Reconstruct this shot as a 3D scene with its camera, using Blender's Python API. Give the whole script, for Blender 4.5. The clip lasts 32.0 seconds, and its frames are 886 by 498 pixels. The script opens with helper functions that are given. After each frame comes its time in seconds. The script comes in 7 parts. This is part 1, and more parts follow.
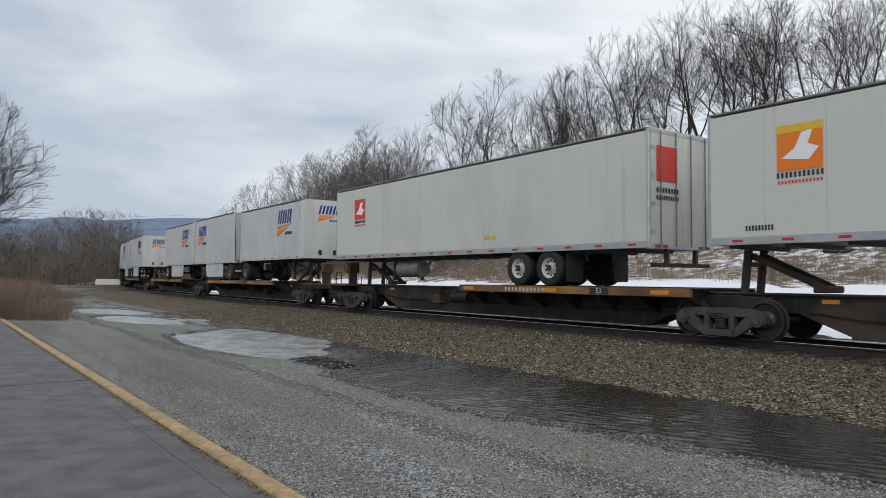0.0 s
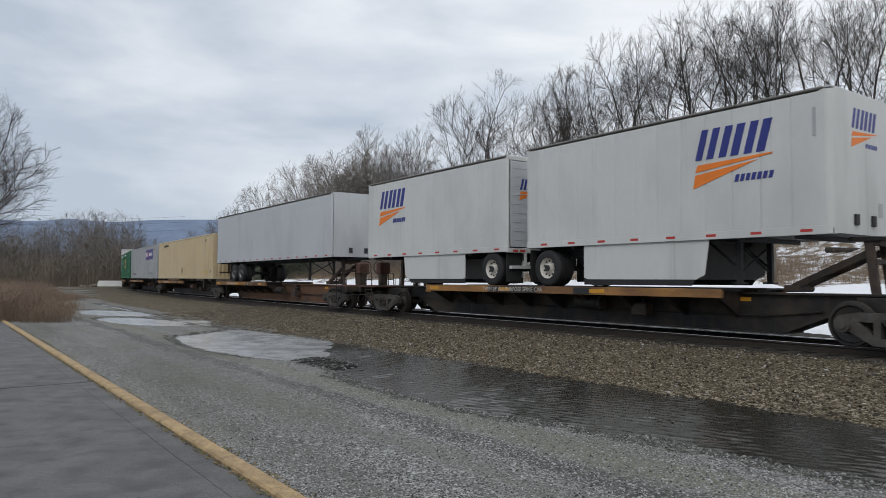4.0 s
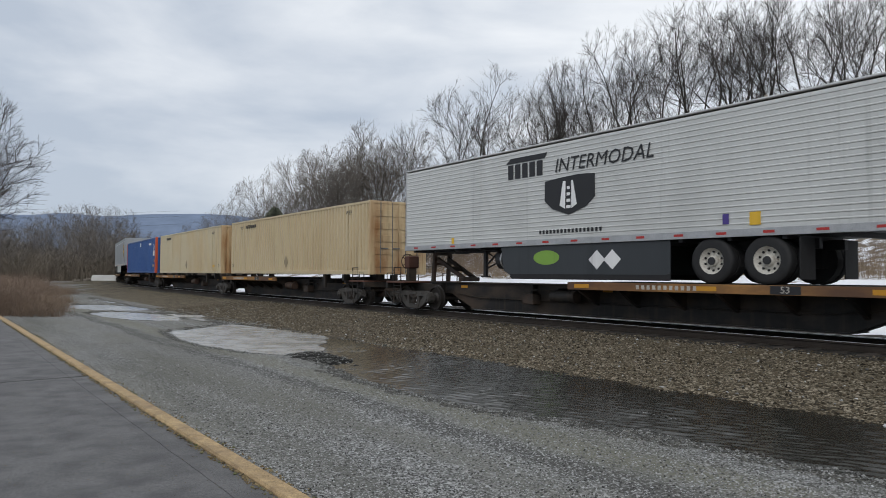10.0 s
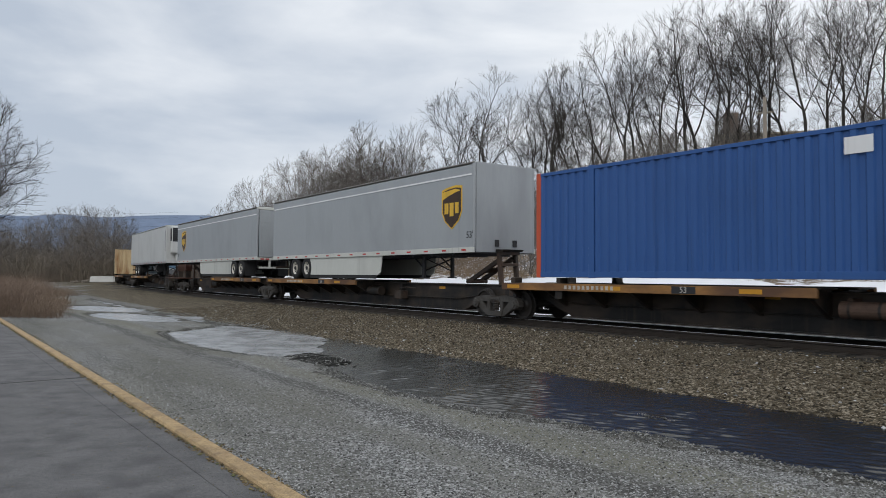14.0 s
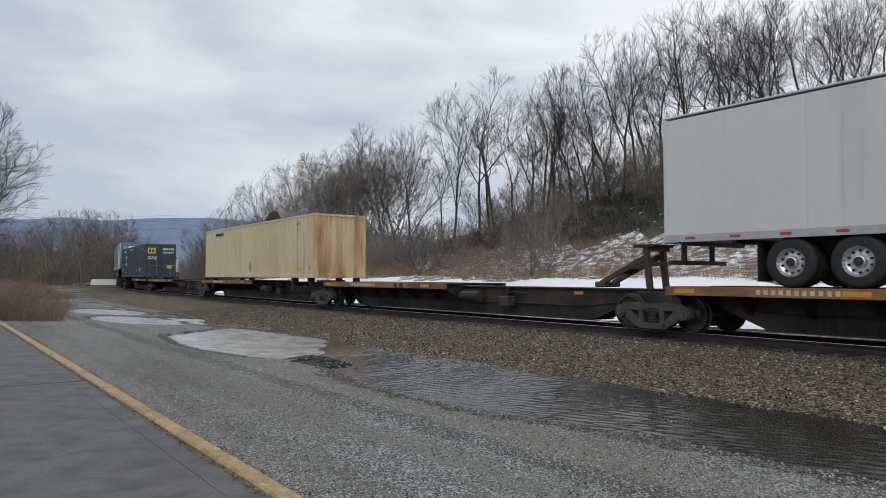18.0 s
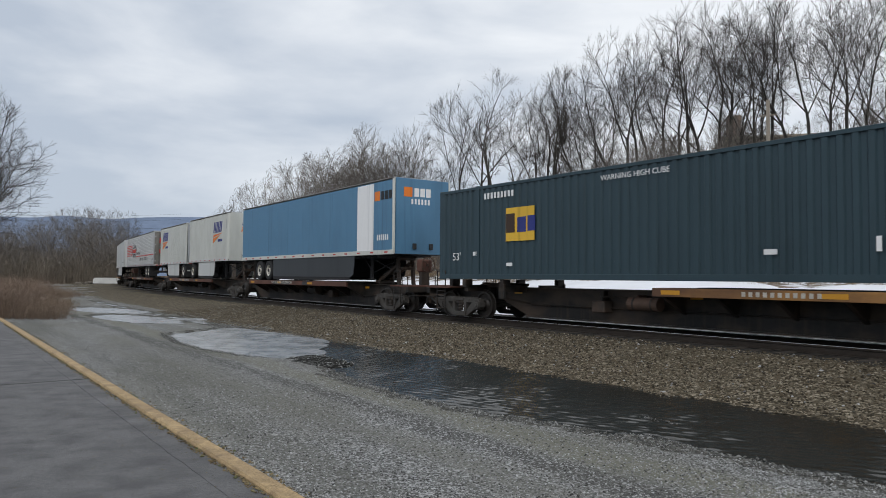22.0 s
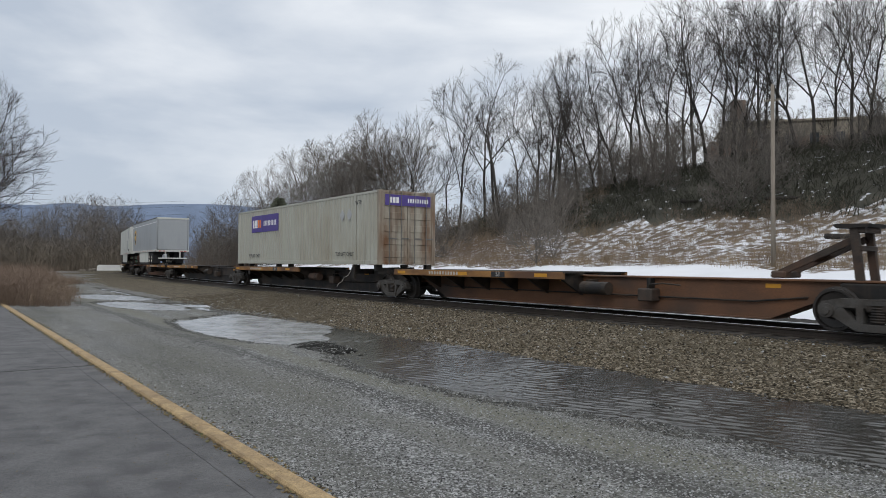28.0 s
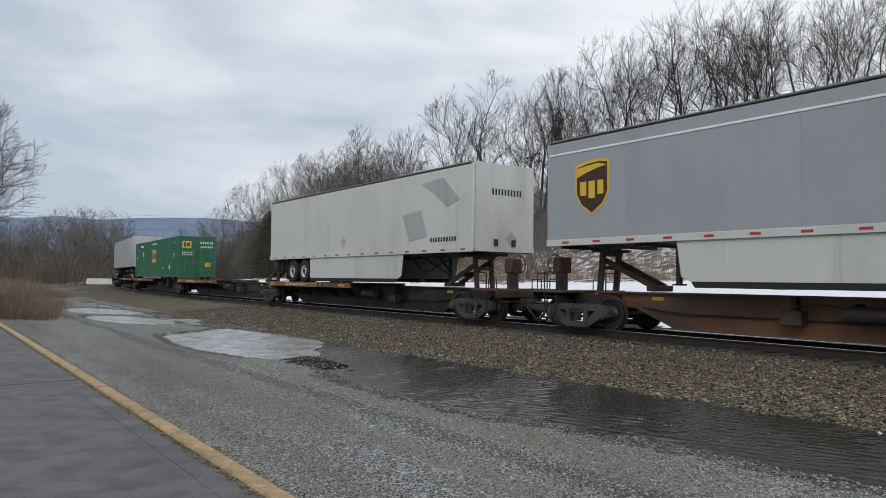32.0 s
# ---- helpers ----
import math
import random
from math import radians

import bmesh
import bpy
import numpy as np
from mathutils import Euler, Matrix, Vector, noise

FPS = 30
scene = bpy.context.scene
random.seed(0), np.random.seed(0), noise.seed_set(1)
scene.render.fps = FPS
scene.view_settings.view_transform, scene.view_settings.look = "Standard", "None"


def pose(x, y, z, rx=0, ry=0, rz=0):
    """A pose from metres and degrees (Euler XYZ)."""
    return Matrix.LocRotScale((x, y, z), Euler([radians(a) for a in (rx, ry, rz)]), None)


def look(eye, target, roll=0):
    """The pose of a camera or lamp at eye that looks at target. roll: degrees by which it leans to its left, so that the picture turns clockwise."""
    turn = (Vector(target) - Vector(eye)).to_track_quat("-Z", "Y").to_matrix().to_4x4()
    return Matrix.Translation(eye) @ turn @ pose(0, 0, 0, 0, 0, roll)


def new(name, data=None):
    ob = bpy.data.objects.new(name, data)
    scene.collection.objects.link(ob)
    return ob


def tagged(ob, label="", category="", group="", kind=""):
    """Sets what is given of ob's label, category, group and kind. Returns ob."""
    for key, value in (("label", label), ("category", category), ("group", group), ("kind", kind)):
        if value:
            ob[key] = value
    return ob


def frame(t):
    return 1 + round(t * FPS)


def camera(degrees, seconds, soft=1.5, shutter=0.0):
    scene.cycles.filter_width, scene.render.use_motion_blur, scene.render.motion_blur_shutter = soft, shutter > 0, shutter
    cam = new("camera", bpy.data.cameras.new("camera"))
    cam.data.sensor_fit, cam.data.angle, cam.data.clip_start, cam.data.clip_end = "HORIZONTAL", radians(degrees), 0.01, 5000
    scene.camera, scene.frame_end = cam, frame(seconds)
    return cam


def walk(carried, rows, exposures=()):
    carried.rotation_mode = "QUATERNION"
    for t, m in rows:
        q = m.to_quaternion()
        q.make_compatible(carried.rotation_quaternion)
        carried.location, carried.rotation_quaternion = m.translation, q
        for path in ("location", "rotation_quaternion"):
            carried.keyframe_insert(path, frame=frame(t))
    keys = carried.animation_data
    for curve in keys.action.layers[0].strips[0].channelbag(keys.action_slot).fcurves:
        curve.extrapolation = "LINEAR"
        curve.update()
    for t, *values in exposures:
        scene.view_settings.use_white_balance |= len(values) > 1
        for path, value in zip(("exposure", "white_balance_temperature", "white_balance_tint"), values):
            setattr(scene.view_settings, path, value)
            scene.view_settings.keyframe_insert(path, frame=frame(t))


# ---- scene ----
# The camera: hand-held on one spot; rows of seconds, turn to the right, tilt up and roll, in degrees.
EYE = (0.0, 0.0, 1.7)


def aim(turn, tilt, roll):
    a, e = radians(turn), radians(tilt)
    way = (math.sin(a) * math.cos(e), math.cos(a) * math.cos(e), math.sin(e))
    return look(EYE, tuple(EYE[i] + 10 * way[i] for i in range(3)), roll)


cam = camera(64.83, 32.0, soft=0.75, shutter=0.05)
walk(cam, [(t, aim(turn, tilt, roll)) for t, turn, tilt, roll in (
    (0, -0.050, 2.394, 0.354), (0.5, -0.029, 2.435, 0.282), (1, -0.043, 2.469, 0.163), (1.5, -0.072, 2.450, 0.177),
    (2, -0.035, 2.465, 0.355), (2.5, -0.142, 2.464, 0.257), (3, -0.179, 2.438, 0.148), (3.5, -0.197, 2.458, 0.181),
    (5.5, -0.211, 2.360, 0.103), (6, -0.210, 2.349, 0.125), (6.5, -0.111, 2.340, 0.031), (7, -0.024, 2.340, 0.180),
    (7.5, 0.009, 2.319, 0.143), (8, 0.032, 2.214, 0.307), (8.5, 0.109, 2.160, 0.286), (9, 0.234, 2.067, 0.249),
    (9.5, 0.232, 2.028, 0.194), (10, 0.215, 2.031, 0.273), (10.5, 0.149, 1.968, 0.314), (11, 0.183, 1.965, 0.412),
    (11.5, 0.184, 1.995, 0.345), (12, 0.190, 2.077, 0.229), (12.5, 0.261, 2.146, 0.320), (13, 0.283, 2.170, 0.412),
    (13.5, 0.185, 2.174, 0.316), (14, 0.312, 2.165, 0.339), (14.5, 0.259, 2.171, 0.269), (16.5, 0.536, 2.208, 0.305),
    (17, 0.476, 2.316, 0.239), (17.5, 0.409, 2.349, 0.227), (18, 0.260, 2.307, 0.118), (18.5, 0.096, 2.291, 0.110),
    (19, -0.000, 2.224, 0.070), (19.5, -0.006, 2.282, 0.091), (20, -0.018, 2.312, 0.191), (20.5, 0.024, 2.387, 0.439),
    (21, 0.059, 2.596, 0.415), (21.5, 0.081, 2.485, 0.455), (22, 0.098, 2.351, 0.459), (22.5, 0.120, 2.141, 0.427),
    (23, 0.147, 1.962, 0.323), (23.5, 0.136, 1.833, 0.282), (24, 0.228, 1.665, 0.523), (24.5, 0.219, 1.594, 0.444),
    (25, 0.212, 1.543, 0.576), (25.5, 0.290, 1.581, 0.532), (27.5, -0.072, 1.441, 0.243), (28, -0.138, 1.228, 0.326),
    (28.5, -0.007, 1.227, 0.453), (29, 0.138, 1.425, 0.488), (29.5, 0.378, 2.292, 0.591), (30, 0.478, 2.631, 0.478),
    (30.5, 0.536, 2.636, 0.502), (31, 0.528, 2.600, 0.550), (31.5, 0.523, 2.514, 0.529), (32, 0.533, 2.466, 0.574),
)])

# ---- sky and sun: a bright overcast day ----
world = bpy.data.worlds.new("overcast_sky")
scene.world = world
world.use_nodes = True
wn, wl = world.node_tree.nodes, world.node_tree.links
wn.clear()


def wnode(kind, **values):
    n = wn.new(kind)
    for k, v in values.items():
        n.inputs[k].default_value = v
    return n


sky = wn.new("ShaderNodeTexSky")
sky.sky_type, sky.sun_disc = "NISHITA", False
sky.sun_elevation, sky.sun_rotation = radians(32), radians(200)
coord = wn.new("ShaderNodeTexCoord")
stretch = wn.new("ShaderNodeMapping")
stretch.inputs["Scale"].default_value = (1.5, 1.5, 4.5)
stretch.inputs["Location"].default_value = (0.35, 0.1, 0.2)
wl.new(coord.outputs["Generated"], stretch.inputs["Vector"])
cloud = wnode("ShaderNodeTexNoise", Scale=2.0, Detail=6.0, Roughness=0.5, Distortion=0.2)
wl.new(stretch.outputs["Vector"], cloud.inputs["Vector"])
shade = wn.new("ShaderNodeValToRGB")
shade.color_ramp.elements[0].position, shade.color_ramp.elements[0].color = 0.44, (0.53, 0.60, 0.705, 1)
shade.color_ramp.elements[1].position, shade.color_ramp.elements[1].color = 0.80, (0.94, 0.975, 1.02, 1)
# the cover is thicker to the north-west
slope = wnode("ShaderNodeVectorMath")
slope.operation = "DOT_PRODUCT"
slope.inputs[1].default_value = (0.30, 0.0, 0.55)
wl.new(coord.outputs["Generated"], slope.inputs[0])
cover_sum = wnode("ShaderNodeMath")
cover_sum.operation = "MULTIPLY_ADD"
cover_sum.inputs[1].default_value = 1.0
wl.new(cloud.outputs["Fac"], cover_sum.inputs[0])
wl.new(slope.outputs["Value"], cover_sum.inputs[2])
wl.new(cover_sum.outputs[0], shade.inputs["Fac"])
thin = wnode("ShaderNodeVectorMath")
thin.operation = "SCALE"
thin.inputs["Scale"].default_value = 0.10
wl.new(sky.outputs["Color"], thin.inputs[0])
cover = wn.new("ShaderNodeMix")
cover.data_type = "RGBA"
cover.inputs[0].default_value = 0.94
wl.new(thin.outputs[0], cover.inputs[6])
wl.new(shade.outputs["Color"], cover.inputs[7])
back = wnode("ShaderNodeBackground", Strength=0.96)
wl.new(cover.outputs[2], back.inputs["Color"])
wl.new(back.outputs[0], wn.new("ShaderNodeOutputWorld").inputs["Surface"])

sun = new("sun", bpy.data.lights.new("sun", "SUN"))
sun.data.energy, sun.data.angle, sun.data.color = 0.85, radians(25), (1.0, 0.98, 0.95)
sun.matrix_world = look((-12, -40, 32), (0, 0, 0))
scene.view_settings.exposure = 0.0

# ---- materials ----
def mat(name, colour, rough=0.7, metal=0.0, vary=0.25, scale=3.0, grain=40.0, bump=0.0, bump_scale=60.0, other=None, other_at=0.55,
        other_scale=1.2, other_soft=0.12, spec=0.4, piece=0.0, stretch=(1, 1, 1), streak=None, streak_at=0.62, grain_share=0.35):
    """A surface of one colour with grain and blotches, patches of another colour, and fine relief."""
    m = bpy.data.materials.new(name)
    m.use_nodes = True
    n, l = m.node_tree.nodes, m.node_tree.links
    b = n["Principled BSDF"]
    b.inputs["Roughness"].default_value, b.inputs["Metallic"].default_value = rough, metal
    b.inputs["Specular IOR Level"].default_value = spec
    c = n.new("ShaderNodeTexCoord")
    mp = n.new("ShaderNodeMapping")
    mp.inputs["Scale"].default_value = stretch
    l.new(c.outputs["Object"], mp.inputs["Vector"])

    def noise_node(sc, detail=4.0):
        t = n.new("ShaderNodeTexNoise")
        t.inputs["Scale"].default_value, t.inputs["Detail"].default_value = sc, detail
        l.new(mp.outputs["Vector"], t.inputs["Vector"])
        return t.outputs["Fac"]

    def mixed(fac, a, bcol, mode="MIX"):
        x = n.new("ShaderNodeMix")
        x.data_type, x.blend_type = "RGBA", mode
        for sock, val in ((x.inputs[0], fac), (x.inputs[6], a), (x.inputs[7], bcol)):
            if isinstance(val, (float, int)):
                sock.default_value = val
            elif isinstance(val, tuple):
                sock.default_value = (*val[:3], 1)
            else:
                l.new(val, sock)
        return x.outputs[2]

    def ramp(fac, lo, hi):
        r = n.new("ShaderNodeMapRange")
        r.inputs["From Min"].default_value, r.inputs["From Max"].default_value = lo, hi
        l.new(fac, r.inputs["Value"])
        return r.outputs["Result"]

    dark = tuple(v * (1 - vary) for v in colour)
    light = tuple(min(1, v * (1 + vary)) for v in colour)
    big = mixed(ramp(noise_node(scale), 0.3, 0.7), dark, light)
    col = mixed(grain_share, big, mixed(ramp(noise_node(grain, 2.0), 0.3, 0.7), dark, light))
    if other:
        col = mixed(ramp(noise_node(other_scale, 6.0), other_at - other_soft, other_at + other_soft), col, other)
    if streak:
        sm = n.new("ShaderNodeMapping")
        sm.inputs["Scale"].default_value = (5.0, 5.0, 0.22)
        l.new(c.outputs["Object"], sm.inputs["Vector"])
        st = n.new("ShaderNodeTexNoise")
        st.inputs["Scale"].default_value, st.inputs["Detail"].default_value = 1.0, 5.0
        l.new(sm.outputs["Vector"], st.inputs["Vector"])
        fade = n.new("ShaderNodeMath")
        fade.operation = "MULTIPLY"
        fade.inputs[1].default_value = 0.75
        l.new(ramp(st.outputs["Fac"], streak_at - 0.04, streak_at + 0.16), fade.inputs[0])
        col = mixed(fade.outputs[0], col, streak)
    if piece:
        o = n.new("ShaderNodeObjectInfo")
        h = n.new("ShaderNodeHueSaturation")
        v = n.new("ShaderNodeMapRange")
        v.inputs["To Min"].default_value, v.inputs["To Max"].default_value = 1 - piece, 1 + piece
        l.new(o.outputs["Random"], v.inputs["Value"])
        l.new(v.outputs["Result"], h.inputs["Value"])
        l.new(col, h.inputs["Color"])
        col = h.outputs["Color"]
    l.new(col, b.inputs["Base Color"])
    if bump:
        bp = n.new("ShaderNodeBump")
        bp.inputs["Strength"].default_value, bp.inputs["Distance"].default_value = min(1, bump), 0.02
        l.new(noise_node(bump_scale, 3.0), bp.inputs["Height"])
        l.new(bp.outputs["Normal"], b.inputs["Normal"])
    return m


def stone_mat(name, colours, scale, rough=0.85, bump=0.8, tint=None, tint_scale=0.35, tint_at=0.55, second=None, loose=False, spec=0.3, bands=(), large=0.86):
    """Loose stones: cells of several colours with rounded relief, and patches and wheel-worn streaks of other tints along the line."""
    m = bpy.data.materials.new(name)
    m.use_nodes = True
    n, l = m.node_tree.nodes, m.node_tree.links
    b = n["Principled BSDF"]
    b.inputs["Roughness"].default_value = rough
    b.inputs["Specular IOR Level"].default_value = spec
    c = n.new("ShaderNodeTexCoord")
    r = n.new("ShaderNodeValToRGB")
    while len(r.color_ramp.elements) < len(colours):
        r.color_ramp.elements.new(0.5)
    for i, col in enumerate(colours):
        r.color_ramp.elements[i].position = i / (len(colours) - 1)
        r.color_ramp.elements[i].color = (*col, 1)
    heights = []
    if loose:
        g = n.new("ShaderNodeNewGeometry")
        l.new(g.outputs["Random Per Island"], r.inputs["Fac"])
        col = r.outputs["Color"]
    else:
        cells = []
        for k in (1.0, 0.43):
            v = n.new("ShaderNodeTexVoronoi")
            v.inputs["Scale"].default_value = scale * k
            l.new(c.outputs["Object"], v.inputs["Vector"])
            s = n.new("ShaderNodeSeparateColor")
            l.new(v.outputs["Color"], s.inputs["Color"])
            cells.append(s)
            heights.append(v.outputs["Distance"])
        # most cells small, some of the larger ones among them
        pick = n.new("ShaderNodeMath")
        pick.operation = "GREATER_THAN"
        pick.inputs[1].default_value = large
        l.new(cells[1].outputs["Green"], pick.inputs[0])
        which = n.new("ShaderNodeMix")
        l.new(pick.outputs[0], which.inputs[0])
        l.new(cells[0].outputs["Red"], which.inputs[2])
        l.new(cells[1].outputs["Red"], which.inputs[3])
        l.new(which.outputs[0], r.inputs["Fac"])
        col = r.outputs["Color"]
        hm = n.new("ShaderNodeMix")
        l.new(pick.outputs[0], hm.inputs[0])
        l.new(heights[0], hm.inputs[2])
        l.new(heights[1], hm.inputs[3])
        bp = n.new("ShaderNodeBump")
        bp.inputs["Strength"].default_value, bp.inputs["Distance"].default_value = bump, 0.7 / scale
        bp.invert = True
        l.new(hm.outputs[0], bp.inputs["Height"])
        l.new(bp.outputs["Normal"], b.inputs["Normal"])

    def patches(tone, sc, at, most, streaky):
        mp = n.new("ShaderNodeMapping")
        mp.vector_type = "TEXTURE"
        mp.inputs["Rotation"].default_value = (0, 0, -0.947)
        mp.inputs["Scale"].default_value = (8.0, 1.0, 1.0) if streaky else (1.7, 1.0, 1.0)
        l.new(c.outputs["Object"], mp.inputs["Vector"])
        t = n.new("ShaderNodeTexNoise")
        t.inputs["Scale"].default_value, t.inputs["Detail"].default_value = sc, 7.0
        l.new(mp.outputs["Vector"], t.inputs["Vector"])
        mr = n.new("ShaderNodeMapRange")
        mr.inputs["From Min"].default_value, mr.inputs["From Max"].default_value = at - 0.08, at + 0.12
        mr.inputs["To Max"].default_value = most
        l.new(t.outputs["Fac"], mr.inputs["Value"])
        x = n.new("ShaderNodeMix")
        x.data_type, x.blend_type = "RGBA", "MIX"
        x.inputs[7].default_value = (*tone, 1)
        l.new(mr.outputs["Result"], x.inputs[0])
        l.new(col, x.inputs[6])
        return x.outputs[2]

    if tint:
        col = patches(tint, tint_scale, tint_at, 0.6, False)
    if second:
        col = patches(second, 1.0, 0.50, 0.75, True)
        col = patches(tuple(v * 0.5 for v in second), 0.73, 0.58, 0.5, True)
    # wheel tracks worn along the line: distance from it, half width, tone, share
    for at, half, tone, most in bands:
        away = n.new("ShaderNodeVectorMath")
        away.operation = "DOT_PRODUCT"
        away.inputs[1].default_value = (-0.8114, -0.5844, 0)
        l.new(c.outputs["Object"], away.inputs[0])
        wave = n.new("ShaderNodeTexNoise")
        wave.inputs["Scale"].default_value, wave.inputs["Detail"].default_value = 0.55, 5.0
        l.new(c.outputs["Object"], wave.inputs["Vector"])
        d = n.new("ShaderNodeMath")
        d.operation = "MULTIPLY_ADD"
        d.inputs[1].default_value = 0.9
        l.new(wave.outputs["Fac"], d.inputs[0])
        l.new(away.outputs["Value"], d.inputs[2])
        off = n.new("ShaderNodeMath")
        off.operation = "SUBTRACT"
        off.inputs[1].default_value = at - 14.843 + 0.45
        l.new(d.outputs[0], off.inputs[0])
        size = n.new("ShaderNodeMath")
        size.operation = "ABSOLUTE"
        l.new(off.outputs[0], size.inputs[0])
        mr = n.new("ShaderNodeMapRange")
        mr.interpolation_type = "SMOOTHSTEP"
        mr.inputs["From Min"].default_value, mr.inputs["From Max"].default_value = half * 1.35, half * 0.55
        mr.inputs["To Max"].default_value = most
        l.new(size.outputs[0], mr.inputs["Value"])
        # stones still stick out of the worn soil
        keep = n.new("ShaderNodeMapRange")
        keep.inputs["From Min"].default_value, keep.inputs["From Max"].default_value = 0.92, 0.80
        l.new(which.outputs[0], keep.inputs["Value"])
        share = n.new("ShaderNodeMath")
        share.operation = "MULTIPLY"
        l.new(mr.outputs["Result"], share.inputs[0])
        l.new(keep.outputs["Result"], share.inputs[1])
        x = n.new("ShaderNodeMix")
        x.data_type = "RGBA"
        x.inputs[7].default_value = (*tone, 1)
        l.new(share.outputs[0], x.inputs[0])
        l.new(col, x.inputs[6])
        col = x.outputs[2]
    l.new(col, b.inputs["Base Color"])
    return m


def water_mat(name="puddle_water", base=(0.020, 0.019, 0.015)):
    """Shallow muddy water with fine wind ripples."""
    m = bpy.data.materials.new(name)
    m.use_nodes = True
    n, l = m.node_tree.nodes, m.node_tree.links
    b = n["Principled BSDF"]
    b.inputs["Base Color"].default_value = (*base, 1)
    b.inputs["Roughness"].default_value, b.inputs["IOR"].default_value = 0.20, 1.33
    b.inputs["Specular IOR Level"].default_value = 1.0
    c = n.new("ShaderNodeTexCoord")
    total = None
    for turn, sc, size, dist in ((-25, (1.0, 3.2, 1.0), 5.0, 0.0016), (10, (1.0, 2.6, 1.0), 11.0, 0.0016)):
        mp = n.new("ShaderNodeMapping")
        mp.inputs["Scale"].default_value, mp.inputs["Rotation"].default_value = sc, (0, 0, radians(turn))
        l.new(c.outputs["Object"], mp.inputs["Vector"])
        t = n.new("ShaderNodeTexNoise")
        t.inputs["Scale"].default_value, t.inputs["Detail"].default_value = size, 2.0
        l.new(mp.outputs["Vector"], t.inputs["Vector"])
        h = n.new("ShaderNodeMath")
        h.operation = "MULTIPLY"
        h.inputs[1].default_value = dist
        l.new(t.outputs["Fac"], h.inputs[0])
        if total is None:
            total = h.outputs[0]
        else:
            a = n.new("ShaderNodeMath")
            l.new(total, a.inputs[0])
            l.new(h.outputs[0], a.inputs[1])
            total = a.outputs[0]
    calm = n.new("ShaderNodeTexNoise")
    calm.inputs["Scale"].default_value = 0.35
    l.new(c.outputs["Object"], calm.inputs["Vector"])
    r = n.new("ShaderNodeMapRange")
    r.inputs["From Min"].default_value, r.inputs["From Max"].default_value = 0.38, 0.62
    r.inputs["To Min"].default_value = 0.35
    l.new(calm.outputs["Fac"], r.inputs["Value"])
    h = n.new("ShaderNodeMath")
    h.operation = "MULTIPLY"
    l.new(total, h.inputs[0])
    l.new(r.outputs["Result"], h.inputs[1])
    bp = n.new("ShaderNodeBump")
    bp.inputs["Strength"].default_value, bp.inputs["Distance"].default_value = 1.0, 1.0
    l.new(h.outputs[0], bp.inputs["Height"])
    l.new(bp.outputs["Normal"], b.inputs["Normal"])
    return m


ASPHALT = mat("asphalt", (0.141, 0.140, 0.141), 0.68, vary=0.38, scale=1.6, grain_share=0.65, grain=60, bump=1.0, bump_scale=110, other=(0.088, 0.086, 0.090), other_at=0.55, other_scale=3.4, other_soft=0.13)
KERB = mat("yellow_kerb_paint", (0.40, 0.285, 0.150), 0.75, vary=0.5, scale=7, grain_share=0.55, grain=70, bump=0.9, bump_scale=60, other=(0.25, 0.175, 0.10), other_at=0.60, other_scale=5)
GRAVEL = stone_mat("grey_gravel", ((0.025, 0.025, 0.024), (0.128, 0.130, 0.125), (0.222, 0.227, 0.223), (0.50, 0.50, 0.50)), 62, bump=1.0, tint=(0.135, 0.131, 0.105), tint_scale=0.45, tint_at=0.58, second=(0.172, 0.171, 0.151), large=0.94, spec=0.12,
                   bands=((9.62, 0.30, (0.168, 0.166, 0.134), 0.75), (10.25, 0.20, (0.060, 0.060, 0.056), 0.62), (12.05, 0.22, (0.085, 0.085, 0.078), 0.35), (13.2, 0.35, (0.135, 0.135, 0.105), 0.4)))
WETGRAVEL = stone_mat("wet_dark_gravel", ((0.010, 0.010, 0.008), (0.035, 0.034, 0.028), (0.075, 0.073, 0.062), (0.22, 0.21, 0.19)), 42, rough=0.75, bump=1.0, spec=0.15)
BALLAST = stone_mat("brown_ballast", ((0.012, 0.010, 0.007), (0.060, 0.050, 0.034), (0.130, 0.107, 0.074), (0.33, 0.285, 0.215)), 36, bump=1.0, tint=(0.088, 0.074, 0.049), tint_scale=0.5, spec=0.12)
DARKSTONE = stone_mat("near_black_ballast", ((0.008, 0.008, 0.007), (0.018, 0.016, 0.014), (0.032, 0.029, 0.025), (0.065, 0.06, 0.053)), 19, bump=1.0)
STONE = stone_mat("ballast_stone", ((0.018, 0.015, 0.010), (0.062, 0.050, 0.034), (0.104, 0.083, 0.056), (0.116, 0.10, 0.073), (0.32, 0.28, 0.22)), 20, loose=True, spec=0.15)
PEBBLE = stone_mat("pale_pebble", ((0.025, 0.025, 0.024), (0.12, 0.12, 0.115), (0.23, 0.235, 0.235), (0.46, 0.465, 0.47)), 20, loose=True)
BLOCK = mat("broken_stone", (0.16, 0.14, 0.115), 0.85, vary=0.4, scale=4, grain=30)
WETSTONE = stone_mat("wet_stone", ((0.012, 0.012, 0.010), (0.04, 0.04, 0.036), (0.09, 0.09, 0.083), (0.26, 0.26, 0.25)), 20, rough=0.4, loose=True, spec=0.5)
LITTER = stone_mat("kerb_litter", ((0.05, 0.04, 0.025), (0.14, 0.10, 0.05), (0.26, 0.20, 0.11), (0.10, 0.11, 0.05)), 20, loose=True)
WATER = water_mat()
# the yard puddles' water has a paler base colour
PALEWATER = water_mat("pale_shallow_water", (0.16, 0.16, 0.155))
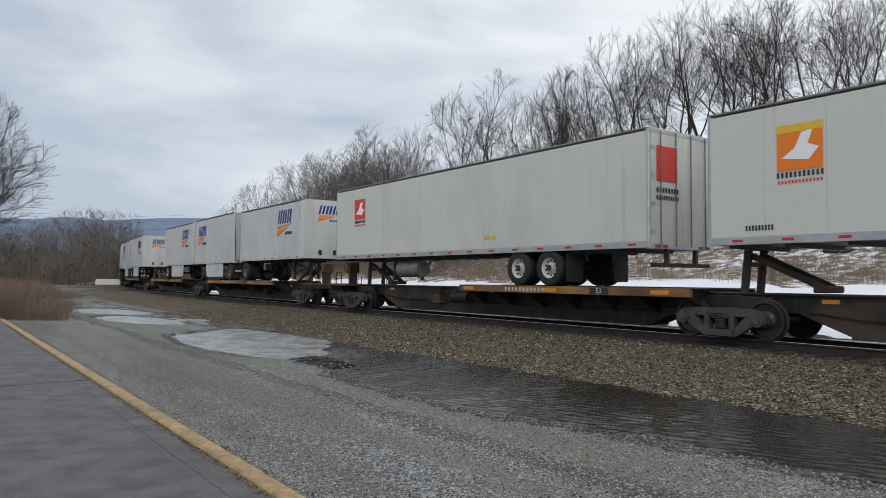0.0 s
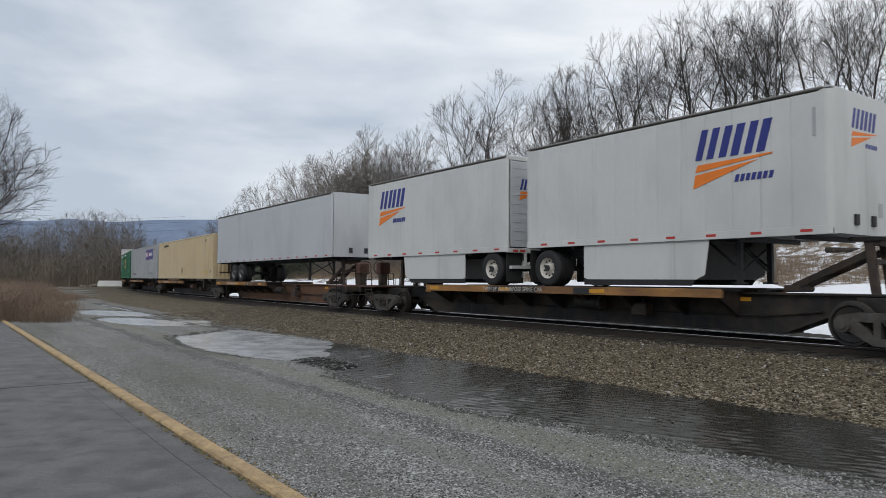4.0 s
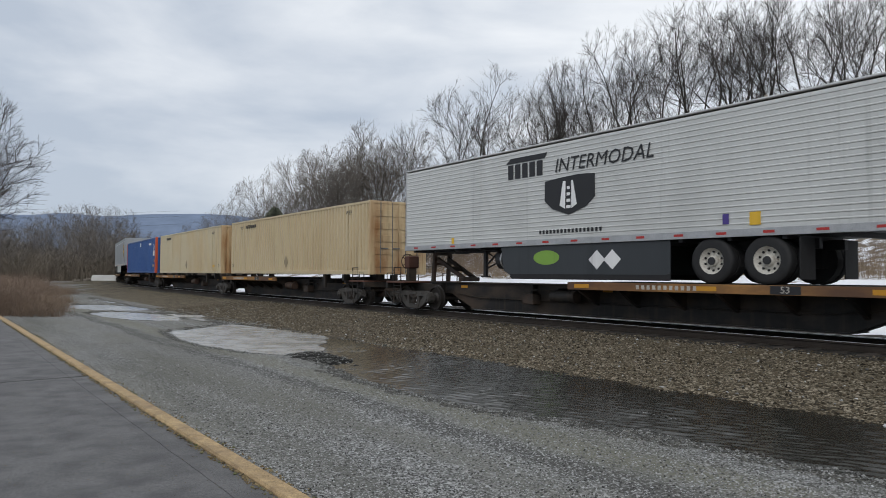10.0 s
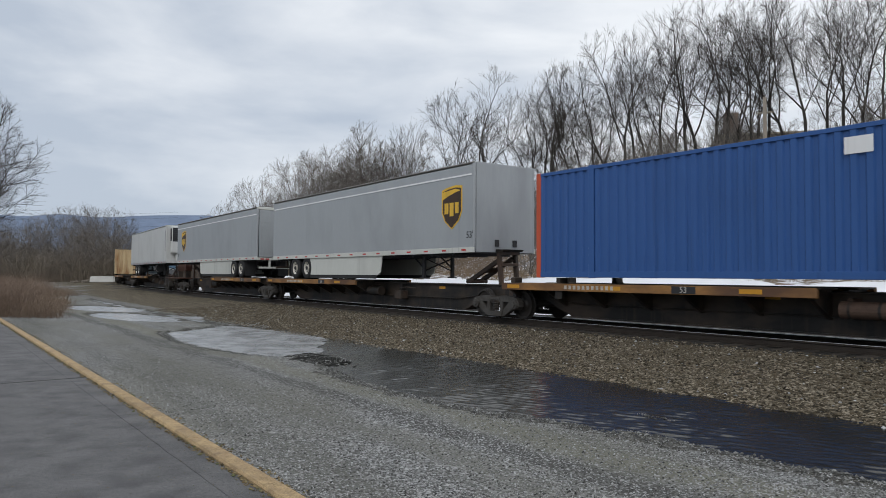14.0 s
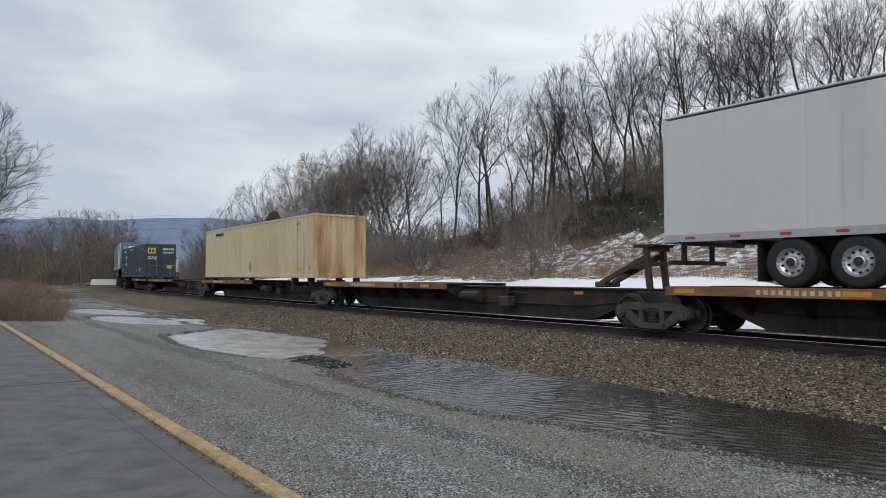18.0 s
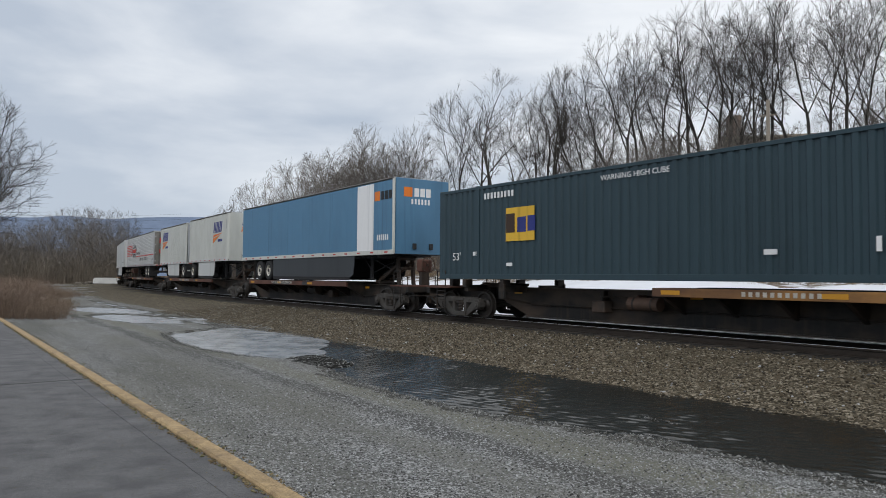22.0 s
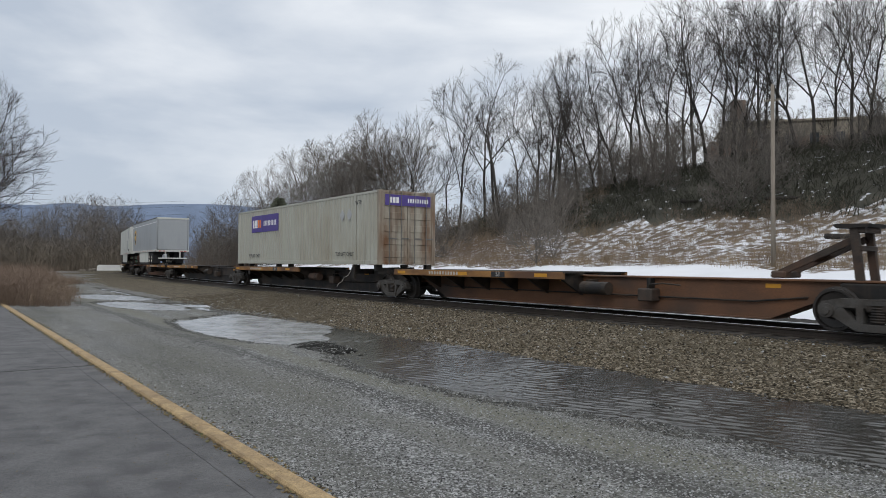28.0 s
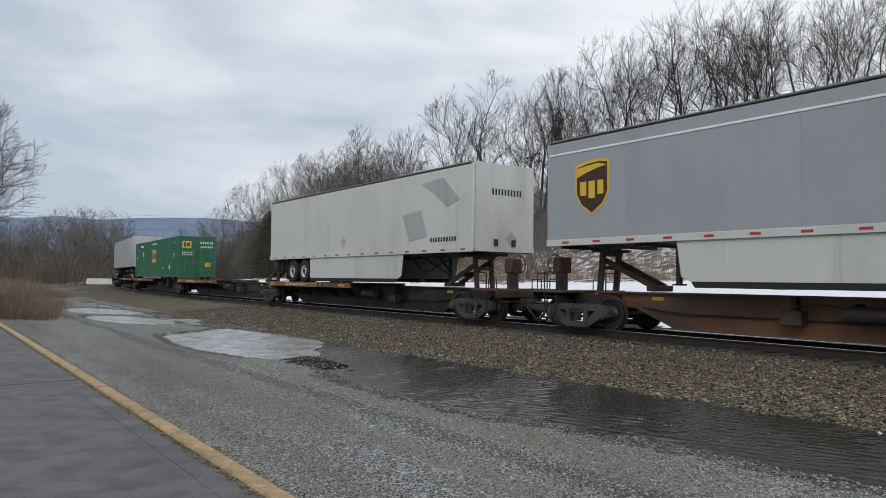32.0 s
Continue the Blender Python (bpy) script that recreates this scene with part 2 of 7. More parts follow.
# pale flat sheet; sky mirrored in the pool is put into its colour
PALE_SHEET = mat("pale_water_sheet", (0.33, 0.34, 0.35), 0.22, vary=0.25, scale=2.4, grain=14, bump=0.7, bump_scale=7, other=(0.17, 0.175, 0.175), other_at=0.57, other_scale=1.3, other_soft=0.12, spec=0.8)
MUD = stone_mat("black_wet_mud", ((0.005, 0.005, 0.004), (0.007, 0.007, 0.006), (0.010, 0.009, 0.008), (0.013, 0.012, 0.010), (0.016, 0.015, 0.013), (0.03, 0.03, 0.027), (0.26, 0.26, 0.25)), 22, rough=0.9, bump=0.6, spec=0.08)
SNOW = mat("snow", (0.78, 0.80, 0.84), 0.6, vary=0.06, scale=0.7, bump=0.4, bump_scale=6)
HILL = mat("hill_soil_and_snow", (0.15, 0.118, 0.088), 0.9, vary=0.4, scale=0.5, grain=8, bump=0.8, bump_scale=9, other=(0.70, 0.72, 0.76), other_at=0.525, other_scale=1.6, other_soft=0.07)
UPPER = mat("dark_upper_bank", (0.052, 0.050, 0.038), 0.9, vary=0.4, scale=0.5, grain=8, bump=0.8, bump_scale=9, other=(0.66, 0.68, 0.72), other_at=0.66, other_scale=1.3, other_soft=0.02)
FIELD = mat("dry_field", (0.085, 0.075, 0.050), 0.9, vary=0.4, scale=0.3, grain=6, bump=0.8, bump_scale=6, other=(0.06, 0.05, 0.034), other_at=0.5, other_scale=0.2)
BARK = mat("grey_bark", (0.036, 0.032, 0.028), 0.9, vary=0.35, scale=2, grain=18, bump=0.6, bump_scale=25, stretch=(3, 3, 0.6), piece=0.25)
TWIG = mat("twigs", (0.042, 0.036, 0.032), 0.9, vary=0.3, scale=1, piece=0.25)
# distance haze is put into this paler, greyer bark colour
HAZED_BARK = mat("haze_paled_bark", (0.135, 0.120, 0.106), 0.9, vary=0.35, scale=2, grain=18, stretch=(3, 3, 0.6), piece=0.25)
BRUSH = mat("dry_brown_brush", (0.20, 0.15, 0.108), 0.9, vary=0.45, scale=0.8, grain=9)
STRAW = mat("straw_grass", (0.26, 0.19, 0.11), 0.9, vary=0.35, scale=1.3, grain=9)
VINE = mat("dark_undergrowth", (0.050, 0.050, 0.036), 0.9, vary=0.5, scale=0.8, grain=9)
NEEDLE = mat("dark_needles", (0.085, 0.094, 0.066), 0.9, vary=0.4, scale=2, grain=14)
# distance haze is put into the ridge's blue-grey base colour
RIDGE = mat("haze_blue_ridge", (0.17, 0.215, 0.30), 1.0, vary=0.14, scale=0.02, grain=0.09, spec=0.0)
RAIL = mat("rail_side_rust", (0.032, 0.025, 0.020), 0.7, metal=0.3, vary=0.3)
RAILTOP = mat("polished_rail_head", (0.74, 0.74, 0.76), 0.42, metal=1.0, vary=0.08)
SLEEPER = mat("oiled_sleeper", (0.045, 0.038, 0.031), 0.85, vary=0.4, scale=4, grain=20, bump=0.5, bump_scale=30, piece=0.3)
STEEL = mat("dirty_black_steel", (0.017, 0.016, 0.015), 0.62, metal=0.2, vary=0.4, scale=1.6, grain=9, other=(0.066, 0.047, 0.034), other_at=0.55, other_scale=1.3, stretch=(0.7, 1, 1.3), streak=(0.05, 0.036, 0.026), streak_at=0.56)
IRON = mat("grey_cast_iron", (0.066, 0.062, 0.057), 0.75, metal=0.1, vary=0.35, scale=5, other=(0.045, 0.038, 0.032), other_at=0.58, other_scale=3)
HITCH = mat("grimy_hitch_steel", (0.048, 0.038, 0.031), 0.7, metal=0.1, vary=0.4, scale=4, other=(0.085, 0.050, 0.034), other_at=0.58, other_scale=2.2)
HOSE = mat("black_air_hose", (0.012, 0.012, 0.012), 0.6, vary=0.2)
TREAD = mat("worn_wheel_steel", (0.045, 0.040, 0.036), 0.45, metal=0.5, vary=0.2, scale=6)
YDECK = mat("worn_yellow_deck", (0.29, 0.145, 0.045), 0.7, vary=0.3, scale=1.4, grain=12, other=(0.10, 0.052, 0.030), other_at=0.51, other_scale=0.9, stretch=(0.6, 1, 1.6))
RDECK = mat("brown_red_deck", (0.105, 0.046, 0.032), 0.7, vary=0.35, scale=1.4, other=(0.06, 0.03, 0.022), other_at=0.58, other_scale=0.9)
YMARK = mat("yellow_reflector", (0.50, 0.24, 0.02), 0.5, vary=0.15, scale=6)
SPINEBROWN = mat("orange_brown_frame", (0.15, 0.070, 0.034), 0.7, vary=0.3, scale=1.2, other=(0.05, 0.034, 0.026), other_at=0.56, other_scale=0.7, stretch=(0.6, 1, 1))
STENCIL = mat("worn_white_stencil", (0.42, 0.40, 0.36), 0.7, vary=0.3, scale=6)
RUST = mat("rusty_strut", (0.070, 0.043, 0.031), 0.75, vary=0.35, scale=4)
RUBBER = mat("tyre_rubber", (0.018, 0.018, 0.019), 0.75, vary=0.25, scale=6)
RIM = mat("white_steel_rim", (0.52, 0.50, 0.45), 0.5, vary=0.2, scale=8, other=(0.2, 0.15, 0.1), other_at=0.66, other_scale=9)
ALU = mat("bright_aluminium_wheel", (0.6, 0.6, 0.6), 0.35, metal=0.9, vary=0.15)
UNDER = mat("trailer_underframe_paint", (0.022, 0.022, 0.024), 0.6, vary=0.3)
ROOFRAIL = mat("dirty_roof_rail", (0.16, 0.155, 0.145), 0.6, metal=0.2, vary=0.35, scale=3)
HOLE = mat("hand_hole_black", (0.012, 0.012, 0.012), 0.8)
CHROME = mat("galvanised_bar", (0.45, 0.45, 0.45), 0.4, metal=0.7, vary=0.2)


def paint(name, colour, dirt=None, at=0.66, sc=0.8, rough=0.45, stretch=(0.5, 1, 0.25), streak_at=0.60):
    return mat(name, colour, rough, vary=0.05, scale=0.8, grain=14, other=dirt or tuple(v * 0.72 for v in colour), other_at=at, other_scale=sc, other_soft=0.14, stretch=stretch, streak=tuple(v * 0.5 for v in dirt) if dirt else tuple(v * 0.62 for v in colour), streak_at=streak_at)


WHITE = paint("trailer_white", (0.54, 0.55, 0.54), streak_at=0.66)
CREAM = paint("aged_white", (0.555, 0.565, 0.525), streak_at=0.66)
LGREY = paint("trailer_light_grey", (0.46, 0.48, 0.50), rough=0.35, streak_at=0.70)
UGREY = paint("parcel_grey", (0.33, 0.35, 0.365), rough=0.4, streak_at=0.72)
BEIGE = paint("container_beige", (0.535, 0.44, 0.28), dirt=(0.45, 0.345, 0.20), at=0.64, streak_at=0.66)
BEIGE2 = paint("container_cream", (0.56, 0.49, 0.335), dirt=(0.48, 0.36, 0.20), at=0.62, streak_at=0.64)
RUSTEND = paint("rust_streaked_cream", (0.60, 0.47, 0.28), dirt=(0.30, 0.15, 0.06), at=0.52, sc=1.6, stretch=(1, 1, 0.22))
FGREY = paint("container_grey", (0.35, 0.362, 0.372))
FGREY2 = paint("container_warm_grey", (0.37, 0.37, 0.32), dirt=(0.26, 0.23, 0.17), at=0.66, streak_at=0.66)
RUSTGREY = paint("rust_streaked_grey", (0.36, 0.34, 0.28), dirt=(0.15, 0.075, 0.035), at=0.50, sc=1.6, stretch=(1, 1, 0.3), streak_at=0.52)
GREEN = paint("container_green", (0.020, 0.135, 0.068))
NAVY = paint("container_slate_blue", (0.027, 0.053, 0.067))
BLUE = paint("container_blue", (0.028, 0.092, 0.28))
ORANGE = paint("red_orange_post", (0.52, 0.085, 0.035))
SKYBLUE = paint("trailer_sky_blue", (0.082, 0.205, 0.335))
PURPLE = paint("sign_purple", (0.075, 0.050, 0.24))
LOGOBLUE = paint("sign_navy_blue", (0.025, 0.035, 0.20))
LOGOOR = paint("sign_orange", (0.78, 0.20, 0.02))
LOGOYEL = paint("sign_yellow", (0.72, 0.44, 0.04))
LOGORED = paint("sign_red", (0.62, 0.045, 0.03))
LOGOBRN = paint("sign_dark_brown", (0.045, 0.022, 0.010))
BLACK = paint("sign_black", (0.02, 0.02, 0.022))
SIGNW = paint("sign_white", (0.80, 0.80, 0.80))
SKIRT = paint("dark_skirt", (0.040, 0.045, 0.050))
TANMARK = paint("grimy_placard", (0.30, 0.24, 0.15))
GHOST = paint("faded_grey_mark", (0.37, 0.38, 0.385))
REDREF = paint("red_reflector", (0.40, 0.035, 0.03))
BRICK = mat("tan_brick", (0.20, 0.15, 0.125), 0.85, vary=0.25, scale=1.2, grain=10)
RENDERW = mat("pale_wall_band", (0.33, 0.29, 0.23), 0.85, vary=0.15, scale=0.8)
GLASS = mat("dark_window_glass", (0.06, 0.07, 0.08), 0.12, vary=0.2, spec=0.6)
POLEW = mat("weathered_pole_wood", (0.22, 0.19, 0.155), 0.85, vary=0.25, scale=3, stretch=(4, 4, 0.4), bump=0.4, bump_scale=20)
WIRE = mat("cable_black", (0.02, 0.02, 0.02), 0.6)
CONC = mat("white_concrete", (0.68, 0.68, 0.66), 0.8, vary=0.12, scale=2)

# ---- small mesh kit ----
class Kit:
    """Collects faces of one mesh; link() makes it an object."""

    def __init__(self):
        self.v, self.f = [], []

    def add(self, verts, faces):
        n = len(self.v)
        self.v += [tuple(p) for p in verts]
        self.f += [tuple(i + n for i in f) for f in faces]
        return self

    def box(self, x0, x1, y0, y1, z0, z1, c=0.0):
        if c <= 0:
            p = [(x, y, z) for x in (x0, x1) for y in (y0, y1) for z in (z0, z1)]
            return self.add(p, [(0, 1, 3, 2), (4, 6, 7, 5), (0, 4, 5, 1), (2, 3, 7, 6), (0, 2, 6, 4), (1, 5, 7, 3)])
        p, ids = [], {}
        lo, hi = (x0, y0, z0), (x1, y1, z1)
        for a in (0, 1):
            for b in (0, 1):
                for d in (0, 1):
                    s = (a, b, d)
                    for k in range(3):
                        q = [(hi[i] if s[i] else lo[i]) if i == k else (hi[i] - c if s[i] else lo[i] + c) for i in range(3)]
                        ids[(s, k)] = len(p)
                        p.append(q)
        f = []
        for k in range(3):
            i, j = [q for q in range(3) if q != k]
            for side in (0, 1):
                ring = []
                for si, sj in ((0, 0), (1, 0), (1, 1), (0, 1)):
                    s = [0, 0, 0]
                    s[k], s[i], s[j] = side, si, sj
                    ring.append(ids[(tuple(s), k)])
                f.append(ring if (side == 1) == (k != 1) else ring[::-1])
            for si in (0, 1):
                for sj in (0, 1):
                    s0, s1 = [0, 0, 0], [0, 0, 0]
                    s0[k], s1[k] = 0, 1
                    s0[i] = s1[i] = si
                    s0[j] = s1[j] = sj
                    s0, s1 = tuple(s0), tuple(s1)
                    ring = [ids[(s0, i)], ids[(s1, i)], ids[(s1, j)], ids[(s0, j)]]
                    f.append(ring if (si == sj) == (k != 1) else ring[::-1])
        for a in (0, 1):
            for b in (0, 1):
                for d in (0, 1):
                    ring = [ids[((a, b, d), k)] for k in range(3)]
                    f.append(ring if (a + b + d) % 2 else ring[::-1])
        return self.add(p, f)

    def rod(self, a, b, r, n=8, r2=None, caps=True):
        a, b = Vector(a), Vector(b)
        w = (b - a).normalized()
        u = w.orthogonal().normalized()
        t = w.cross(u)
        r2 = r if r2 is None else r2
        p = []
        for c, q in ((a, r), (b, r2)):
            p += [c + q * (math.cos(2 * math.pi * i / n) * u + math.sin(2 * math.pi * i / n) * t) for i in range(n)]
        f = [(i, (i + 1) % n, n + (i + 1) % n, n + i) for i in range(n)]
        if caps:
            f += [tuple(range(n))[::-1], tuple(range(n, 2 * n))]
        return self.add(p, f)

    def tube(self, pts, r, n=6):
        """One bent rod through the points."""
        pts = [Vector(p) for p in pts]
        base, last = len(self.v), len(pts) - 1
        side = (pts[1] - pts[0]).orthogonal().normalized()
        for i, q in enumerate(pts):
            w = (pts[min(i + 1, last)] - pts[max(i - 1, 0)]).normalized()
            side = (side - w * side.dot(w)).normalized()
            t = w.cross(side)
            self.v += [tuple(q + r * (math.cos(2 * math.pi * j / n) * side + math.sin(2 * math.pi * j / n) * t)) for j in range(n)]
        for i in range(last):
            self.f += [(base + i * n + j, base + i * n + (j + 1) % n, base + (i + 1) * n + (j + 1) % n, base + (i + 1) * n + j) for j in range(n)]
        self.f += [tuple(range(base, base + n))[::-1], tuple(range(base + last * n, base + last * n + n))]
        return self

    def beam(self, a, b, wide, deep):
        """A straight bar of rectangular section from a to b; wide along y, deep across it."""
        a, b = Vector(a), Vector(b)
        w = (b - a).normalized()
        y = Vector((0, 1, 0))
        y = (y - w * y.dot(w)).normalized() * wide / 2
        t = w.cross(y).normalized() * deep / 2
        return self.add([c + i * y + j * t for c in (a, b) for i, j in ((-1, -1), (1, -1), (1, 1), (-1, 1))],
                        [(0, 1, 2, 3), (7, 6, 5, 4), (0, 4, 5, 1), (1, 5, 6, 2), (2, 6, 7, 3), (3, 7, 4, 0)])

    def lathe(self, profile, n=20):
        """Rings (offset along y, radius), closed at both ends when the radius is 0."""
        base = len(self.v)
        for o, r in profile:
            for i in range(n):
                a = 2 * math.pi * i / n
                self.v.append((r * math.cos(a), o, r * math.sin(a)))
        for k in range(len(profile) - 1):
            for i in range(n):
                self.f.append((base + k * n + i, base + k * n + (i + 1) % n, base + (k + 1) * n + (i + 1) % n, base + (k + 1) * n + i))
        return self

    def slab(self, outline, y0, y1):
        """An outline in x and z, given thickness along y."""
        n = len(outline)
        p = [(x, y0, z) for x, z in outline] + [(x, y1, z) for x, z in outline]
        f = [tuple(range(n)), tuple(range(n, 2 * n))[::-1]]
        f += [(i, n + i, n + (i + 1) % n, (i + 1) % n) for i in range(n)]
        return self.add(p, f)

    def mesh(self, name, material, smooth=False):
        me = bpy.data.meshes.new(name)
        me.from_pydata(self.v, [], self.f)
        me.materials.append(material)
        if smooth:
            me.shade_smooth()
        me.update()
        return me


def part(name, kit, material, parent=None, label="", smooth=False, at=None):
    ob = new(name, kit.mesh(name, material, smooth) if isinstance(kit, Kit) else kit)
    if parent is not None:
        ob.parent = parent
    if at is not None:
        ob.matrix_basis = at
    return tagged(ob, label) if label else ob


def thing(name, label, category, group="", kind=""):
    return tagged(new(name), label, category, group, kind)


# ---- the railway's line ----
STEP = 0.5
S_ALONG = np.arange(-620, 80.01, STEP)
BEND = 0.000915 + np.minimum(np.maximum(-15.82 - S_ALONG, 0) * 0.0000616, 0.0065)
BEND = np.where((S_ALONG < -190) | (S_ALONG > 20), 0.0, BEND)


def summed(values):
    r = np.concatenate([[0], np.cumsum((values[1:] + values[:-1]) / 2 * STEP)])
    return r - np.interp(0, S_ALONG, r)


HEAD = summed(BEND) - 0.946863
LINE_X, LINE_Y = summed(np.cos(HEAD)), 25.415 + summed(np.sin(HEAD))
RAIL_Z = 0.43
SPEED = 15.307


def on_line(s, side=0.0):
    """The point of the line at s metres, side metres towards the road."""
    h = np.interp(s, S_ALONG, HEAD)
    return np.array([np.interp(s, S_ALONG, LINE_X) + side * math.sin(h), np.interp(s, S_ALONG, LINE_Y) - side * math.cos(h)])


def riding(s, reach):
    """The pose of a load or car whose two pivots, reach metres before and behind its middle, follow the line."""
    a, b = on_line(s - reach), on_line(s + reach)
    return pose((a[0] + b[0]) / 2, (a[1] + b[1]) / 2, 0, 0, 0, math.degrees(math.atan2(b[1] - a[1], b[0] - a[0])))




def lat_along(x, y):
    """Distance behind the line (away from the road) and distance along it, by the nearest point of the line."""
    k = np.argmin((LINE_X - x) ** 2 + (LINE_Y - y) ** 2)
    h = HEAD[k]
    dx, dy = x - LINE_X[k], y - LINE_Y[k]
    return -dx * math.sin(h) + dy * math.cos(h), S_ALONG[k]


def smooth01(a, b, x):
    t = min(1.0, max(0.0, (x - a) / (b - a)))
    return t * t * (3 - 2 * t)


def wob(x, y, sc, seed=0.0):
    return noise.noise(Vector((x * sc, y * sc, seed)))


# ---- ground: one sheet from the road to the horizon ----
KERB_A, KERB_B = Vector((-1.17, 5.29)), Vector((-16.75, 26.46))
KERB_W = (KERB_B - KERB_A).normalized()
KERB_N = Vector((-KERB_W.y, KERB_W.x))     # towards the paved side


def spit(d, al, x, y):
    """Black mud and wet stones awash between the pool and the yard."""
    return math.exp(-((al - 7.3) / 1.5) ** 2 - ((d - 8.4) / 0.55) ** 2) * (1 + 0.8 * wob(x, y, 1.6, 15))


def ditch(d, al, x, y):
    """How deep in the wet hollows beside the ballast a place lies: 1 well inside, 0 at the shore, negative outside."""
    near = np.interp(al, (-3, -2, -1, 1.8, 4.3, 6.2, 7.0, 8.6, 9.4, 11.9, 12.7, 13.6, 14.7, 16, 18, 40), (6.9, 7.6, 9.2, 9.65, 9.5, 9.1, 8.3, 8.75, 9.05, 9.15, 9.1, 9.0, 8.75, 8.5, 8.35, 8.4))
    far = np.interp(al, (-3, -2.2, 1, 5, 8, 40), (6.9, 6.55, 6.15, 5.97, 5.76, 5.76))
    rough = 0.13 * wob(x, y, 0.9, 7) + 0.10 * wob(x, y, 2.3, 9)
    w = min(near - d, d - far) / 0.55
    for al0, d0, la, ld in ((-17.0, 8.2, 3.6, 1.25), (-9.2, 8.45, 3.3, 1.05), (-7.6, 6.4, 1.2, 0.3), (-27.5, 9.6, 2.2, 0.7)):
        q = math.hypot((al - al0) / la, (d - d0 + 0.12 * (al - al0) * ld) / ld)
        w = max(w, (1 - q) * ld / 0.5)
    w += rough * 2.0
    # a spit of wet stones in the pool, and small gravel islands
    if spit(d, al, x, y) > 0.45:
        w = min(w, -0.3 - 0.5 * (spit(d, al, x, y) - 0.45) + 0.25 * wob(x, y, 3.5, 16))
    w -= 2.1 * math.exp(-((al - 14.9) / 0.75) ** 2 - ((d - 7.64) / 0.14) ** 2)
    return max(-1.0, min(1.0, w))


def ground_z(x, y):
    lat, al = lat_along(x, y)
    d = -lat
    # the road's gravel, with water-filled hollows beside the ballast
    z = 0.012 * wob(x, y, 0.45) + 0.008 * wob(x, y, 1.9, 3)
    if d > 0:
        if 5 < d < 11.5 and al > -32:
            z -= 0.06 * (1 + ditch(d, al, x, y)) * (1 + 0.25 * wob(x, y, 2.6, 8))
        z += 0.05 * smooth01(9, 14, d)
        z += 0.45 * smooth01(-35, -75, al) if d < 60 else 0.0
        # ballast slope
        if d < 6.6:
            z += (0.25 - 0.0) * smooth01(6.6, 1.5, d) ** 1.25 * (1 - 0.4 * smooth01(-35, -75, al))
    else:
        z = 0.25 - 0.1 * smooth01(1.4, 3.0, lat) + 1.55 * smooth01(6, 22, lat)
        top = float(np.interp(al, (-112, -90, -66, -52, -40, -21, 0, 60), (0, 3.2, 8.6, 9.9, 10.9, 12.5, 12.6, 12.2)))
        z += (top - 1.2) * smooth01(20, 56, lat) if top > 1.2 else 0.0
        z += (0.35 * wob(x, y, 0.14, 4) + 0.16 * wob(x, y, 0.5, 6)) * smooth01(8, 24, lat)
    return z


def sheet(xs, ys, fn):
    """A grid of faces over the plan, lifted by fn."""
    k = Kit()
    ids = {}
    for i, x in enumerate(xs):
        for j, y in enumerate(ys):
            ids[(i, j)] = len(k.v)
            k.v.append((x, y, fn(x, y)))
    for i in range(len(xs) - 1):
        for j in range(len(ys) - 1):
            k.f.append((ids[(i, j)], ids[(i + 1, j)], ids[(i + 1, j + 1)], ids[(i, j + 1)]))
    return k


def spaced(lo, hi, fine_lo, fine_hi, fine, grow=1.22):
    out = list(np.arange(fine_lo, fine_hi, fine))
    st, a = fine, fine_lo
    while a > lo:
        st *= grow
        a -= st
        out.insert(0, a)
    st, b = fine, out[-1]
    while b < hi:
        st *= grow
        b += st
        out.append(b)
    return out


gk = sheet(spaced(-1500, 1500, -26, 22, 0.2), spaced(-300, 2600, 4, 44, 0.2), ground_z)
ground = tagged(part("ground", gk, GRAVEL, smooth=True), "grey gravel yard with a wet ditch and a snowy bank", "ground", kind="structure")
for m in (BALLAST, SNOW, HILL, FIELD, UPPER, DARKSTONE, WETGRAVEL, MUD):
    ground.data.materials.append(m)
for poly in ground.data.polygons:
    c = poly.center
    lat, al = lat_along(c.x, c.y)
    far = c.length > 112
    if c.y > 20 and -0.8 * c.y < c.x < -0.58 * c.y - 1.0 + 0.8 * wob(c.x, c.y, 0.4):
        poly.material_index = 4
    elif lat > 56 or far and lat < -9 or c.y < -20:
        poly.material_index = 4
    elif lat > 33 + 3 * wob(c.x, c.y, 0.2):
        poly.material_index = 5
    elif lat > 19 + 2.5 * wob(c.x, c.y, 0.2):
        poly.material_index = 3
    elif lat > 5.2 + 0.8 * wob(c.x, c.y, 0.6):
        poly.material_index = 2
    # near-black ballast from the near shoulder to behind the track
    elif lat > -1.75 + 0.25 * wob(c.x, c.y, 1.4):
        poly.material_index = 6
    elif lat > -5.95 + 0.2 * wob(c.x, c.y, 1.2):
        poly.material_index = 1
    elif spit(-lat, al, c.x, c.y) > 0.27:
        poly.material_index = 8
    elif lat > -12 and al > -32 and ditch(-lat, al, c.x, c.y) > (-0.5 if al < 9 else -0.75) - 0.3 * wob(c.x, c.y, 1.7, 4):
        poly.material_index = 7

